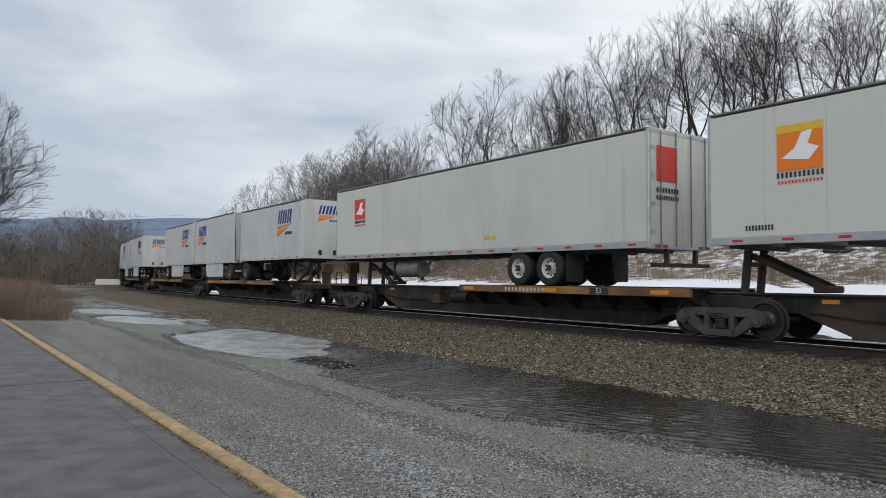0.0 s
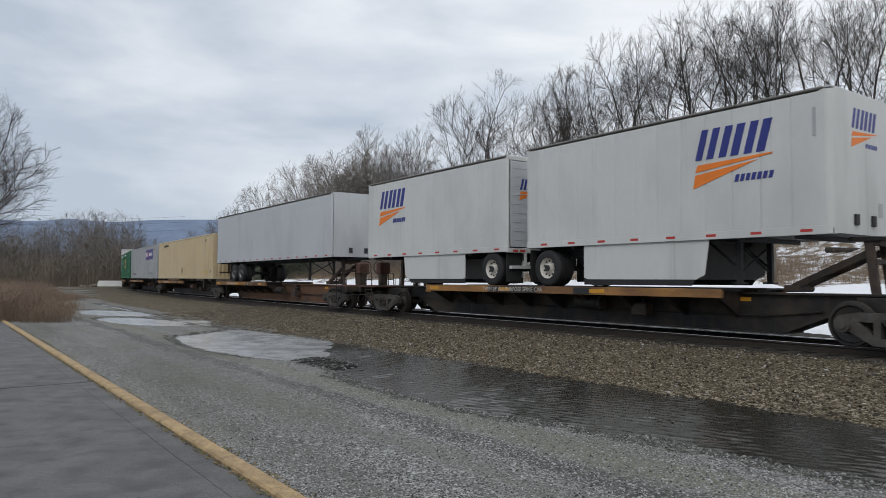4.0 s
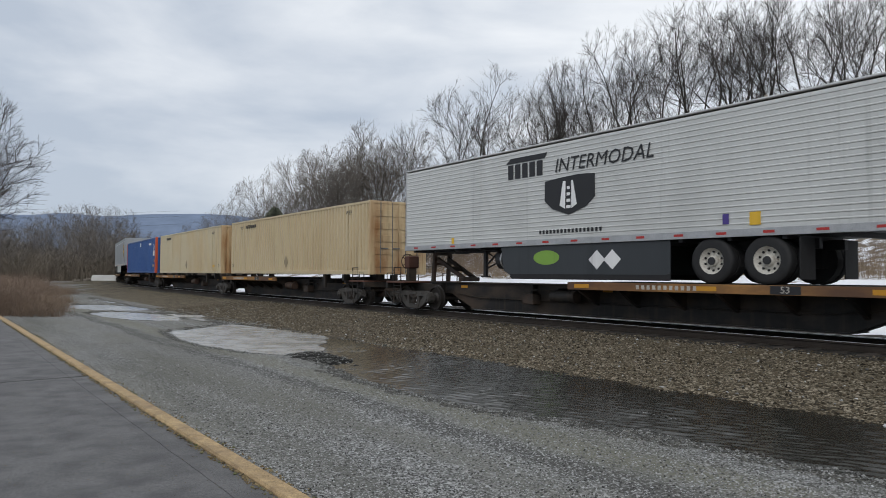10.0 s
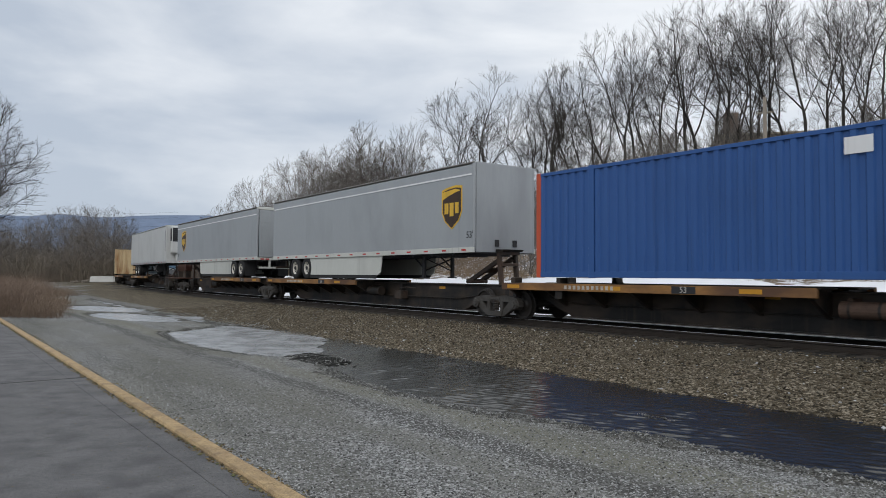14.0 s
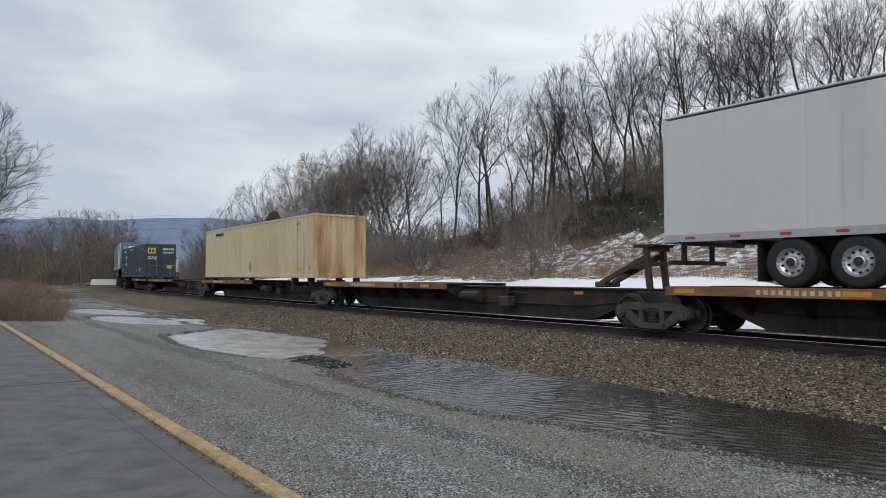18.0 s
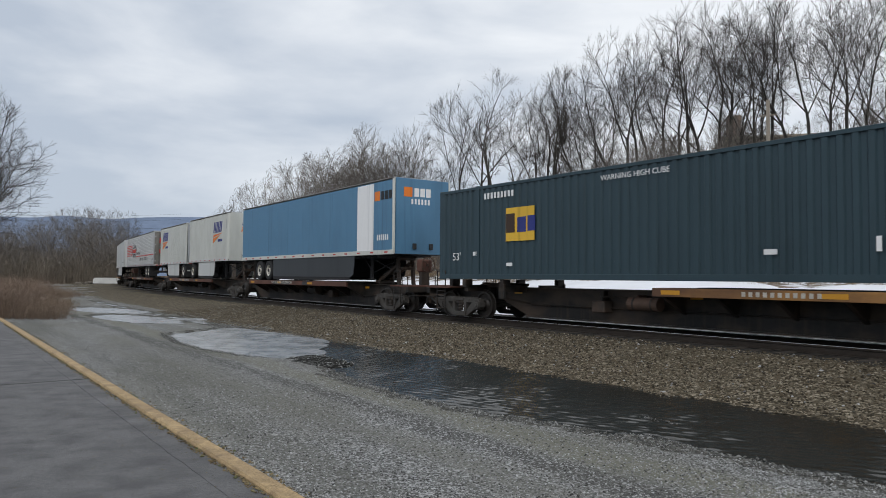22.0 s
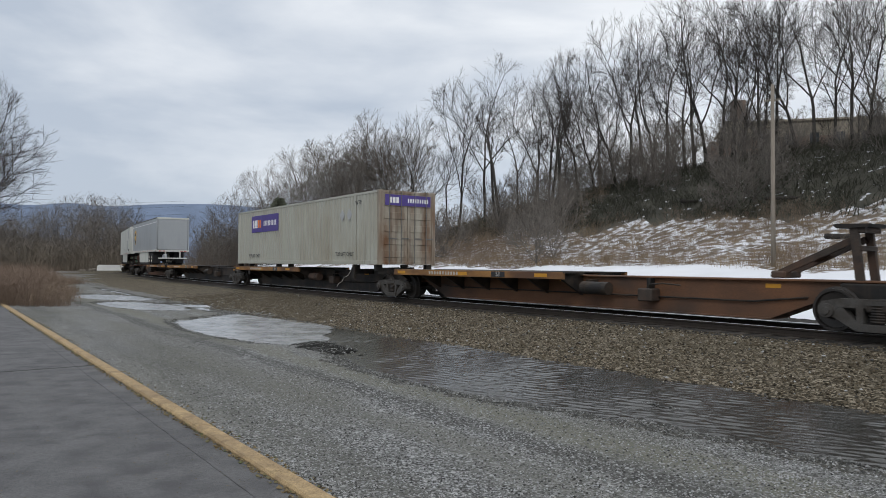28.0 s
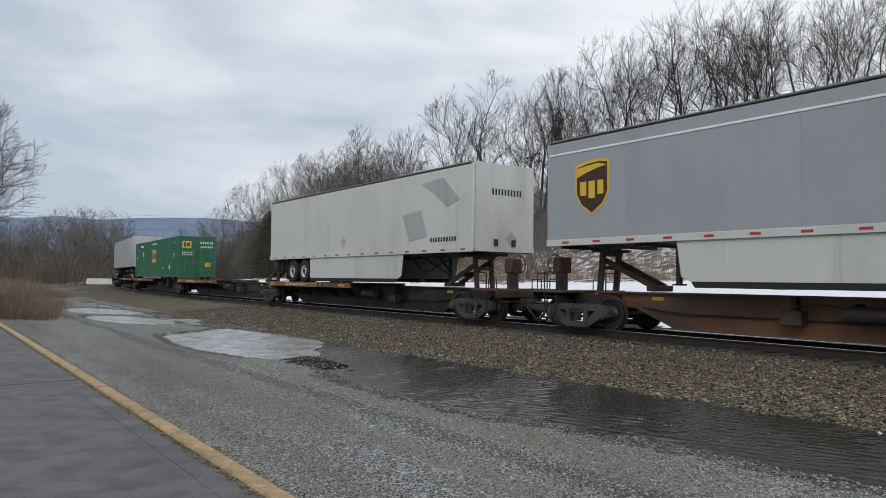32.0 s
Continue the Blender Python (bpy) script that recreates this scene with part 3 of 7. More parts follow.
# standing water in the hollows, rippled by the wind
def rippled(al0, al1, d0, d1, step, material, steep):
    """A sheet of small waves over a stretch of the line."""
    na, nd = int((al1 - al0) / step) + 1, int((d1 - d0) / step) + 1
    als, ds = np.linspace(al0, al1, na), np.linspace(d0, d1, nd)
    hd = np.interp(als, S_ALONG, HEAD)[:, None]
    x = np.interp(als, S_ALONG, LINE_X)[:, None] + ds[None, :] * np.sin(hd)
    y = np.interp(als, S_ALONG, LINE_Y)[:, None] - ds[None, :] * np.cos(hd)
    rn = np.random.RandomState(8)
    z = np.zeros_like(x)
    for i in range(14):
        length = max(3.2 * step, 0.075 + 0.13 * rn.rand())
        a = 1.25 + 0.28 * rn.randn()
        k = 2 * math.pi / length
        z += steep / k * np.sin(k * (x * math.cos(a) + y * math.sin(a)) + 6.28 * rn.rand() + 1.3 * np.sin(0.9 * x + i) + 1.1 * np.sin(1.1 * y - 2 * i))
    gust = 0.75 + 0.35 * np.sin(0.8 * x + 0.5 * y) * np.sin(0.45 * y - 0.3 * x + 1.0) + 0.25 * np.sin(1.9 * x - 1.2 * y)
    gust = gust * (0.72 + 0.42 * np.clip((als[:, None] - 9.0) / 4.5, 0, 1))
    z = -0.058 + z * gust
    ids = np.arange(na * nd).reshape(na, nd)
    quads = np.stack([ids[:-1, :-1], ids[:-1, 1:], ids[1:, 1:], ids[1:, :-1]], -1).reshape(-1, 4)
    me = bpy.data.meshes.new("water")
    me.from_pydata(np.stack([x, y, z], -1).reshape(-1, 3).tolist(), [], quads.tolist())
    me.materials.append(material)
    me.shade_smooth()
    return me


water = tagged(part("water", rippled(-3.6, 22, 5.6, 10.2, 0.025, WATER, 0.052), None), "rippled brown puddle water along the ballast", "water", kind="structure")
water_2 = tagged(part("water_2", rippled(-31, -4.4, 6.0, 10.6, 0.045, PALEWATER, 0.036), None), "shallow pale puddles in the gravel yard", "water", kind="structure")

# pale sheets laid over the calm ends of the hollows
def ice_sheet(rows, z):
    """A flat sheet along the line; rows: place along it, near and far edge."""
    k = Kit()
    for al, near, far in rows:
        for side in (near, far + 0.35 * wob(al, 1.0, 1.1, 41) + 0.22 * wob(al, 2.0, 3.7, 42)):
            p = on_line(al, side)
            k.v.append((p[0], p[1], z))
    k.f = [(2 * i, 2 * i + 1, 2 * i + 3, 2 * i + 2) for i in range(len(rows) - 1)]
    return k


pool_rows = [(-3 + 0.08 * i, 10.2, 5.8 + 3.5 * smooth01(1.6, 9.6, -3 + 0.08 * i)) for i in range(152)]
tagged(part("ice_sheet", ice_sheet(pool_rows, -0.050), PALE_SHEET), "pale sheet on the pool end, sky reflection in its colour", "ice")
tagged(part("ice_sheet", ice_sheet([(-31 + 0.5 * i, 10.6, 6.0) for i in range(53)], -0.048), PALE_SHEET), "pale sheet over the shallow yard puddles", "ice")

# ---- paved platform and its kerb ----
pav = thing("pavement", "dark grey asphalt paving with cracked joints", "pavement", kind="structure")


def crack(u):
    """Where the long crack runs, metres from the kerb."""
    return 0.36 + 0.025 * wob(u, 0, 0.45, 31) + 0.012 * wob(u, 0, 2.7, 32)


def paved(us, inner, outer):
    """An asphalt slab along the kerb between two wandering edges; us may depend on the edge's distance."""
    k = Kit()
    for z in (0.075, -0.15):
        for u in us:
            for w in (inner(u), outer(u)):
                p = KERB_A + KERB_W * u + KERB_N * w
                k.v.append((p.x, p.y, z))
    n, m = len(us), 2 * len(us)
    for i in range(n - 1):
        a = 2 * i
        k.f += [(a, a + 2, a + 3, a + 1), (a, m + a, m + a + 2, a + 2), (a + 1, a + 3, m + a + 3, m + a + 1)]
    k.f += [(0, 1, m + 1, m), (2 * n - 2, m + 2 * n - 2, m + 2 * n - 1, 2 * n - 1)]
    return part("asphalt_slab", k, ASPHALT, pav)


for lo, hi in ((-14.0, 7.14), (7.21, 60.0)):
    us = [lo + (hi - lo) * i / 120 for i in range(121)]
    paved(us, lambda u: 0.10, lambda u: crack(u) - 0.003)
    paved(us, lambda u: crack(u) + 0.003, lambda u: 16.0)
part("asphalt_bed", Kit().add([((KERB_A + KERB_W * u + KERB_N * w).x, (KERB_A + KERB_W * u + KERB_N * w).y, 0.068) for u, w in ((-14, 0.1), (60, 0.1), (60, 16), (-14, 16))], [(0, 1, 2, 3)]), DARKSTONE, pav)
kerb = thing("kerb", "worn yellow-painted kerb along the paving", "kerb", kind="structure")
for i in range(20):
    a0, a1 = -13 + i * 3.0, -13 + i * 3.0 + 2.985
    k = Kit()
    q = [KERB_A + KERB_W * u + KERB_N * w for u, w in ((a0, -0.066), (a1, -0.066), (a1, 0.092), (a0, 0.092))]
    q2 = [KERB_A + KERB_W * u + KERB_N * w for u, w in ((a0, -0.05), (a1, -0.05), (a1, 0.077), (a0, 0.077))]
    k.add([(p.x, p.y, -0.1) for p in q] + [(p.x, p.y, 0.085) for p in q] + [(p.x, p.y, 0.105) for p in q2],
          [(0, 1, 5, 4), (1, 2, 6, 5), (2, 3, 7, 6), (3, 0, 4, 7), (4, 5, 9, 8), (5, 6, 10, 9), (6, 7, 11, 10), (7, 4, 8, 11), (8, 9, 10, 11)])
    part("kerb_stone", k, KERB, kerb)

# ---- track ----
track = thing("railway_track", "two-rail curved railway track on brown ballast", "track", kind="structure")
for side in (-0.7525, 0.7525):
    body, head = Kit(), Kit()
    ss = np.arange(-160, 60, 1.0)
    for a, b in zip(ss[:-1], ss[1:]):
        for kit, prof in ((body, ((-0.07, 0.0), (-0.07, 0.02), (-0.012, 0.04), (-0.012, 0.12), (-0.036, 0.134), (-0.037, 0.159), (-0.034, 0.167), (-0.027, 0.170), (0.027, 0.170), (0.034, 0.167), (0.037, 0.159), (0.036, 0.134), (0.012, 0.12), (0.012, 0.04), (0.07, 0.02), (0.07, 0.0))),
                          (head, ((-0.031, 0.1702), (-0.029, 0.174), (0.026, 0.174), (0.036, 0.168), (0.0385, 0.150)) if side < 0 else ((-0.0385, 0.150), (-0.036, 0.168), (-0.026, 0.174), (0.029, 0.174), (0.031, 0.1702)))):
            p = [(*on_line(s, side + o), RAIL_Z - 0.174 + z) for s in (a, b) for o, z in prof]
            n = len(prof)
            kit.add(p, [(i, i + 1, n + i + 1, n + i) for i in range(n - 1)])
    part("rail", body, RAIL, track)
    part("rail_head", head, RAILTOP, track, "polished bright rail head")
tie = Kit().box(-0.115, 0.115, -1.3, 1.3, -0.16, 0, 0.012).mesh("sleeper", SLEEPER)
s = -70.0
while s < 42:
    ob = part("sleeper", tie, None, track)
    ob.matrix_basis = riding(s, 0.5) @ pose(0, random.uniform(-0.04, 0.04), RAIL_Z - 0.172 + random.uniform(-0.008, 0.008), 0, 0, random.uniform(-1.2, 1.2))
    s += 0.53 if s > -40 else 1.06

# ---- the train: spine cars, trailers and containers. Local x leads, -y faces the road ----
DECK, ZC = 1.50, 1.655
MOVERS = []      # (thing, place in the train, half the distance of its pivots)
WHEELS = []      # (wheelset, place in the train, its resting pose)
TEXTS = {}


def words(text, size, slant=0.0):
    if (text, size) not in TEXTS:
        cu = bpy.data.curves.new("letters", "FONT")
        cu.body, cu.size, cu.extrude, cu.align_x, cu.align_y = text, size, 0.002, "CENTER", "CENTER"
        cu.resolution_u, cu.shear = 2, slant
        ob = new("letters", cu)
        me = bpy.data.meshes.new_from_object(ob.evaluated_get(bpy.context.evaluated_depsgraph_get()))
        bpy.data.objects.remove(ob)
        TEXTS[(text, size)] = me
    return TEXTS[(text, size)].copy()


def lettering(parent, text, size, a, z, material, end=0, y=-1.306, name="lettering", slant=0.0):
    """Words on the road side (end=0: a is x) or on the leading end (end=x: a is y)."""
    me = words(text, size, slant)
    me.materials.clear()
    me.materials.append(material)
    m = pose(end, a, z, 90, 0, 90) if end else pose(a, y, z, 90, 0, 0)
    return part(name, me, None, parent, 'painted "%s"' % text, at=m)


def decal(parent, name, shapes, material, end=0, y=-1.303, lift=0.0, label=""):
    for o in shapes:
        k = Kit()
        if end:
            n = len(o)
            k.add([(end + lift, a, z) for a, z in o] + [(end - 0.01, a, z) for a, z in o],
                  [tuple(range(n)), tuple(range(n, 2 * n))[::-1]] + [(i, n + i, n + (i + 1) % n, (i + 1) % n) for i in range(n)])
        else:
            k.slab(o, y - lift - 0.003, y + 0.01)
        part(name, k, material, parent, label)


def rect(a, z, w, h, lean=0.0):
    return [(a - w / 2 - lean, z - h / 2), (a + w / 2 - lean, z - h / 2), (a + w / 2 + lean, z + h / 2), (a - w / 2 + lean, z + h / 2)]


def bars(parent, a, z, w, h, n, material, end=0, y=-1.303):
    """Unreadable marks: n short bars in a row."""
    st = w / n
    decal(parent, "marking", [rect(a - w / 2 + st * (i + 0.5), z, st * 0.52, h) for i in range(n)], material, end, y)


def blue_orange_sign(parent, a, z, k, end=0, y=-1.303):
    """Leaning blue blocks over an orange double wedge."""
    blocks = []
    for i, w in ((-0.60, 0.40), (-0.02, 0.44), (0.56, 0.44)):
        c = a + i * k
        blocks.append(rect(c - 0.15 * k, z + 0.30 * k, w * k * 0.40, 0.66 * k, 0.09 * k))
        blocks.append(rect(c + 0.13 * k, z + 0.30 * k, w * k * 0.42, 0.66 * k, 0.09 * k))
    decal(parent, "sign_block", blocks, LOGOBLUE, end, y)
    decal(parent, "sign_wedge", [[(a - 0.92 * k, z - 0.30 * k), (a + 0.86 * k, z - 0.10 * k), (a + 0.86 * k, z - 0.07 * k), (a - 0.86 * k, z - 0.14 * k)],
                                 [(a - 0.98 * k, z - 0.66 * k), (a - 0.92 * k, z - 0.36 * k), (a + 0.55 * k, z - 0.18 * k)]], LOGOOR, end, y)
    decal(parent, "sign_bar", [rect(a + (0.08 + 0.125 * i) * k, z - 0.52 * k, 0.085 * k, 0.15 * k, 0.02 * k) for i in range(7)], LOGOBLUE, end, y)


def crest(a, z, w, h):
    return [(a - w / 2, z + h * 0.42), (a - w * 0.2, z + h * 0.47), (a + w * 0.2, z + h * 0.5), (a + w / 2, z + h * 0.47), (a + w / 2, z - h * 0.1),
            (a + w * 0.34, z - h * 0.32), (a, z - h * 0.5), (a - w * 0.34, z - h * 0.32), (a - w / 2, z - h * 0.1)]


def brown_shield(parent, a, z, k):
    decal(parent, "shield_sign", [crest(a, z, 1.06 * k, 1.36 * k)], LOGOYEL)
    decal(parent, "shield_field", [crest(a, z - 0.01 * k, 0.95 * k, 1.24 * k)], LOGOBRN, lift=0.003)
    decal(parent, "shield_sweep", [[(a - 0.47 * k, z + 0.26 * k), (a - 0.2 * k, z + 0.36 * k), (a + 0.2 * k, z + 0.46 * k), (a + 0.47 * k, z + 0.50 * k), (a + 0.2 * k, z + 0.57 * k), (a - 0.47 * k, z + 0.50 * k)]], LOGOYEL, lift=0.006)
    decal(parent, "shield_bars", [rect(a - 0.27 * k, z - 0.02 * k, 0.2 * k, 0.34 * k), rect(a, z - 0.06 * k, 0.2 * k, 0.42 * k), rect(a + 0.27 * k, z - 0.02 * k, 0.18 * k, 0.34 * k)], LOGOYEL, lift=0.006)


def moved(ob, u, reach=7.0):
    MOVERS.append((ob, u, reach))
    ob.matrix_basis = riding(u, reach)
    return ob


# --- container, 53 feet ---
# recessed wall faces get a darker tan than the ridges
HOLLOWS = {BEIGE: paint("darker_beige_hollow", (0.45, 0.335, 0.19), dirt=(0.36, 0.25, 0.13), at=0.60),
           BEIGE2: paint("darker_cream_hollow", (0.50, 0.40, 0.245), dirt=(0.42, 0.31, 0.17), at=0.60)}


def container(label, u, material, doors=True, end_mat=None, post_mat=None):
    L, W, H, c = 16.15, 1.30, 2.896, 0.0
    z0, z1 = ZC, ZC + H
    box = thing("shipping_container", label, "container", "containers on the train")
    em = end_mat or material
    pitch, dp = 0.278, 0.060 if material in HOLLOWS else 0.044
    wave = []
    x = -L / 2 + 0.16
    while x < L / 2 - 0.2:
        wave += [(x, 0), (x + 0.11, 0), (x + 0.140, dp), (x + 0.248, dp)]
        x += pitch
    wave.append((L / 2 - 0.14, 0))
    for sgn, nm in ((-1, "side_wall"), (1, "side_wall")):
        k = Kit()
        n = len(wave)
        k.add([(a, sgn * (W - 0.012 - b), z) for z in (z0 + 0.15, z1 - 0.09) for a, b in wave], [(i, i + 1, n + i + 1, n + i) for i in range(n - 1)])
        wall = part(nm, k, material, box)
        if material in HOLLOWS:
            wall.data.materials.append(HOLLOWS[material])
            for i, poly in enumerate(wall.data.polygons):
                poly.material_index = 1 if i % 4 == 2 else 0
        part("bottom_rail", Kit().box(-L / 2 + 0.15, L / 2 - 0.15, sgn * W - 0.05 * (sgn > 0), sgn * W + 0.05 * (sgn < 0), z0 + 0.01, z0 + 0.16, 0.006), material, box)
        part("top_rail", Kit().box(-L / 2 + 0.15, L / 2 - 0.15, sgn * W - 0.06 * (sgn > 0), sgn * W + 0.06 * (sgn < 0), z1 - 0.10, z1 - 0.01, 0.006), material, box)
        for xx in (-6.1, 6.1):
            part("lifting_post", Kit().box(xx - 0.09, xx + 0.09, sgn * (W + 0.006) - 0.09 * (sgn > 0), sgn * (W + 0.006) + 0.09 * (sgn < 0), z0, z1 + 0.012, 0.008), material, box)
        for xx in (-1, 1):
            part("corner_post", Kit().box(xx * L / 2 - 0.16 * (xx > 0), xx * L / 2 + 0.16 * (xx < 0), sgn * W - 0.16 * (sgn > 0), sgn * W + 0.16 * (sgn < 0), z0, z1, 0.01),
                 post_mat if post_mat else (em if xx > 0 else material), box)
    k = Kit()
    n = len(wave)
    k.add([(a, y, z1 - 0.02 - b * 0.6) for y in (-W + 0.05, W - 0.05) for a, b in wave], [(i, i + 1, n + i + 1, n + i) for i in range(n - 1)])
    part("roof", k, material, box)
    part("floor", Kit().box(-L / 2 + 0.1, L / 2 - 0.1, -W + 0.05, W - 0.05, z0 + 0.03, z0 + 0.12), UNDER, box)
    part("front_wall" if doors else "rear_wall", Kit().box(-L / 2 + 0.03, -L / 2 + 0.09, -W + 0.1, W - 0.1, z0 + 0.02, z1 - 0.02), material, box)
    e = L / 2
    if doors:
        for y0, y1 in ((-W + 0.15, -0.01), (0.01, W - 0.15)):
            leaf = part("door", Kit().box(e - 0.06, e - 0.02, y0, y1, z0 + 0.12, z1 - 0.10), em, box)
            k = Kit()
            for i in range(5):
                zz = z0 + 0.28 + i * 0.50
                k.box(e - 0.022, e + 0.004, y0 + 0.09, y1 - 0.09, zz, zz + 0.26, 0.008)
            part("door_panel", k, em, leaf)
            for yy in (y0 + 0.3, y1 - 0.3):
                part("locking_rod", Kit().rod((e + 0.02, yy, z0 + 0.06), (e + 0.02, yy, z1 - 0.05), 0.018, 6), ROOFRAIL, leaf)
                part("handle", Kit().box(e + 0.015, e + 0.04, yy - 0.02, yy + 0.34, z0 + 1.0, z0 + 1.05), ROOFRAIL, leaf)
        part("door_header", Kit().box(e - 0.1, e, -W + 0.15, W - 0.15, z1 - 0.11, z1 - 0.01, 0.006), em, box)
        part("door_sill", Kit().box(e - 0.1, e, -W + 0.15, W - 0.15, z0 + 0.01, z0 + 0.13, 0.006), em, box)
    else:
        k = Kit()
        wy, y = [], -W + 0.16
        while y < W - 0.3:
            wy += [(y, 0), (y + 0.1, 0), (y + 0.13, dp), (y + 0.22, dp)]
            y += 0.25
        wy.append((W - 0.16, 0))
        n = len(wy)
        k.add([(e - 0.02 - b, a, z) for z in (z0 + 0.14, z1 - 0.1) for a, b in wy], [(i, i + 1, n + i + 1, n + i) for i in range(n - 1)])
        part("front_wall", k, em, box)
        part("end_rail", Kit().box(e - 0.08, e, -W + 0.15, W - 0.15, z1 - 0.11, z1 - 0.01, 0.006), em, box)
        part("end_sill", Kit().box(e - 0.08, e, -W + 0.15, W - 0.15, z0 + 0.01, z0 + 0.15, 0.006), em, box)
    return moved(box, u)


# --- trailer wheels ---
TYRE = Kit().lathe([(-0.13, 0.29), (-0.14, 0.42), (-0.12, 0.49), (-0.08, 0.505), (0.08, 0.505), (0.12, 0.49), (0.14, 0.42), (0.13, 0.29), (0.05, 0.26)], n=24).mesh("tyre", RUBBER, True)
RIMK = Kit().lathe([(-0.125, 0.29), (-0.11, 0.285), (-0.06, 0.25), (-0.02, 0.20), (-0.025, 0.13), (-0.10, 0.11), (-0.12, 0.06), (-0.12, 0.0)], n=20)
for i in range(8):
    a = i * math.pi / 4
    RIMK.rod((0.165 * math.cos(a), -0.05, 0.165 * math.sin(a)), (0.165 * math.cos(a), -0.02, 0.165 * math.sin(a)), 0.018, 6)
RIM_W, RIM_A, RIM_D = RIMK.mesh("rim", RIM, False), RIMK.mesh("rim", ALU, False), RIMK.mesh("rim", ROOFRAIL, False)


def road_wheel(parent, x, y, rim):
    w = part("wheel", TYRE, None, parent, at=pose(x, y, DECK + 0.505, 0, 0, 0 if y < 0 else 180))
    part("rim", rim, None, w)
    if y < 0:
        part("hand_holes", HOLES_ME, None, w)
        part("hub", HUB_ME, None, w)


# --- trailers ---
TAPE_ME = Kit().box(-0.12, 0.12, -0.004, 0.004, -0.0275, 0.0275).mesh("reflective_tape", REDREF)
# black discs stand for the shaded hand holes in the rim
HOLES = Kit()
for i in range(10):
    a = i * math.pi / 5 + 0.3
    HOLES.rod((0.205 * math.cos(a), -0.055, 0.205 * math.sin(a)), (0.205 * math.cos(a), -0.02, 0.205 * math.sin(a)), 0.026, 7)
HOLES_ME = HOLES.mesh("hand_holes", HOLE)
HUB_ME = Kit().rod((0, -0.14, 0), (0, -0.05, 0), 0.085, 12, 0.095).mesh("hub", UNDER)
CROSS_ME = Kit().box(-0.05, 0.05, -1.21, 1.21, -0.07, 0.03).mesh("crossmember", UNDER)


def trailer(label, u, material, L=16.15, nose=1, zb=0.88, zt=3.75, style="smooth", skirt=None, alu=False, rail=None, rear_mat=None, tape=True, roll_door=False, reefer=False, end_mat=None, skirt_at=None, gear=3.7, tail=2.6, rim=None):
    """nose=1: the front leads; nose=-1: the doors lead."""
    tr = thing("semi_trailer", label, "trailer", "trailers on the train")
    z0, z1, W = ZC + zb, ZC + zt, 1.295
    rail = rail or CHROME
    em = end_mat or material
    short = L < 10

    def bx(kit, a, b, *rest):
        lo, hi = sorted((nose * a, nose * b))
        return kit.box(lo, hi, *rest)

    zr, zl = z0 + 0.17, z1 - 0.09
    round_nose = 0.15 if short else 0.0      # pups have rounded front corners
    e0, e1 = (-L / 2 + max(0.06, round_nose * (nose < 0)), L / 2 - max(0.06, round_nose * (nose > 0)))
    if style == "ribbed":
        prof, z = [], zr
        while z < zl - 0.1:
            prof += [(z, 0.012), (z + 0.085, 0.012), (z + 0.095, 0.0), (z + 0.115, 0.0)]
            z += 0.127
        prof.append((zl, 0.012))
        for sgn in (-1, 1):
            k = Kit()
            n = len(prof)
            k.add([(x, sgn * (W - b), z) for x in (-L / 2 + 0.06, L / 2 - 0.06) for z, b in prof], [(i, i + 1, n + i + 1, n + i) for i in range(n - 1)])
            part("side_panel", k, material, tr)
    else:
        step = 1.219 if style == "panel" else 0.62 if style == "post" else 3.2
        n = max(1, round((e1 - e0) / step))
        st = (e1 - e0) / n
        for sgn in (-1, 1):
            for i in range(n):
                a = e0 + i * st
                gap = 0.002 if style != "post" else 0.02
                part("side_panel", Kit().box(a + gap, a + st - gap, sgn * W - 0.03 * (sgn > 0), sgn * W + 0.03 * (sgn < 0), zr, zl, 0.0015 if style != "post" else 0.006), material, tr)
            part("side_backing", Kit().box(e0, e1, sgn * (W - 0.012) - 0.02 * (sgn > 0), sgn * (W - 0.012) + 0.02 * (sgn < 0), zr, zl), material, tr)
    for sgn in (-1, 1):
        part("bottom_rail", Kit().box(e0 - 0.06 * (nose > 0 or not short), e1 + 0.06 * (nose < 0 or not short), sgn * (W + 0.012) - 0.06 * (sgn > 0), sgn * (W + 0.012) + 0.06 * (sgn < 0), z0, zr, 0.006), rail, tr)
        part("roof_rail", Kit().box(e0 - 0.06 * (nose > 0 or not short), e1 + 0.06 * (nose < 0 or not short), sgn * (W + 0.008) - 0.06 * (sgn > 0), sgn * (W + 0.008) + 0.06 * (sgn < 0), zl + 0.03, z1, 0.02), rail if reefer else ROOFRAIL, tr)
        for xx in (-1, 1):
            if round_nose and xx == nose:
                at = (xx * (L / 2 - round_nose), sgn * (W - round_nose))
                part("corner_post", Kit().rod((*at, z0 + 0.01), (*at, z1 - 0.06), round_nose, 28), material, tr, smooth=False)
                continue
            part("corner_post", Kit().box(xx * L / 2 - 0.11 * (xx > 0), xx * L / 2 + 0.11 * (xx < 0), sgn * (W + 0.004) - 0.1 * (sgn > 0), sgn * (W + 0.004) + 0.1 * (sgn < 0), z0 + 0.01, z1 - 0.01, 0.03),
                 rail if style in ("panel", "ribbed") else material, tr)
    if tape:
        n = round(L / 1.15)
        for i in range(n + 1):
            part("reflective_tape", TAPE_ME, None, tr, at=pose(-L / 2 + 0.7 + i * (L - 1.2) / n, -W - 0.012, z0 + 0.085))
    part("roof", Kit().box(-L / 2 + 0.02, L / 2 - 0.02, -W + 0.05, W - 0.05, z1 - 0.03, z1 + 0.005), LGREY, tr)
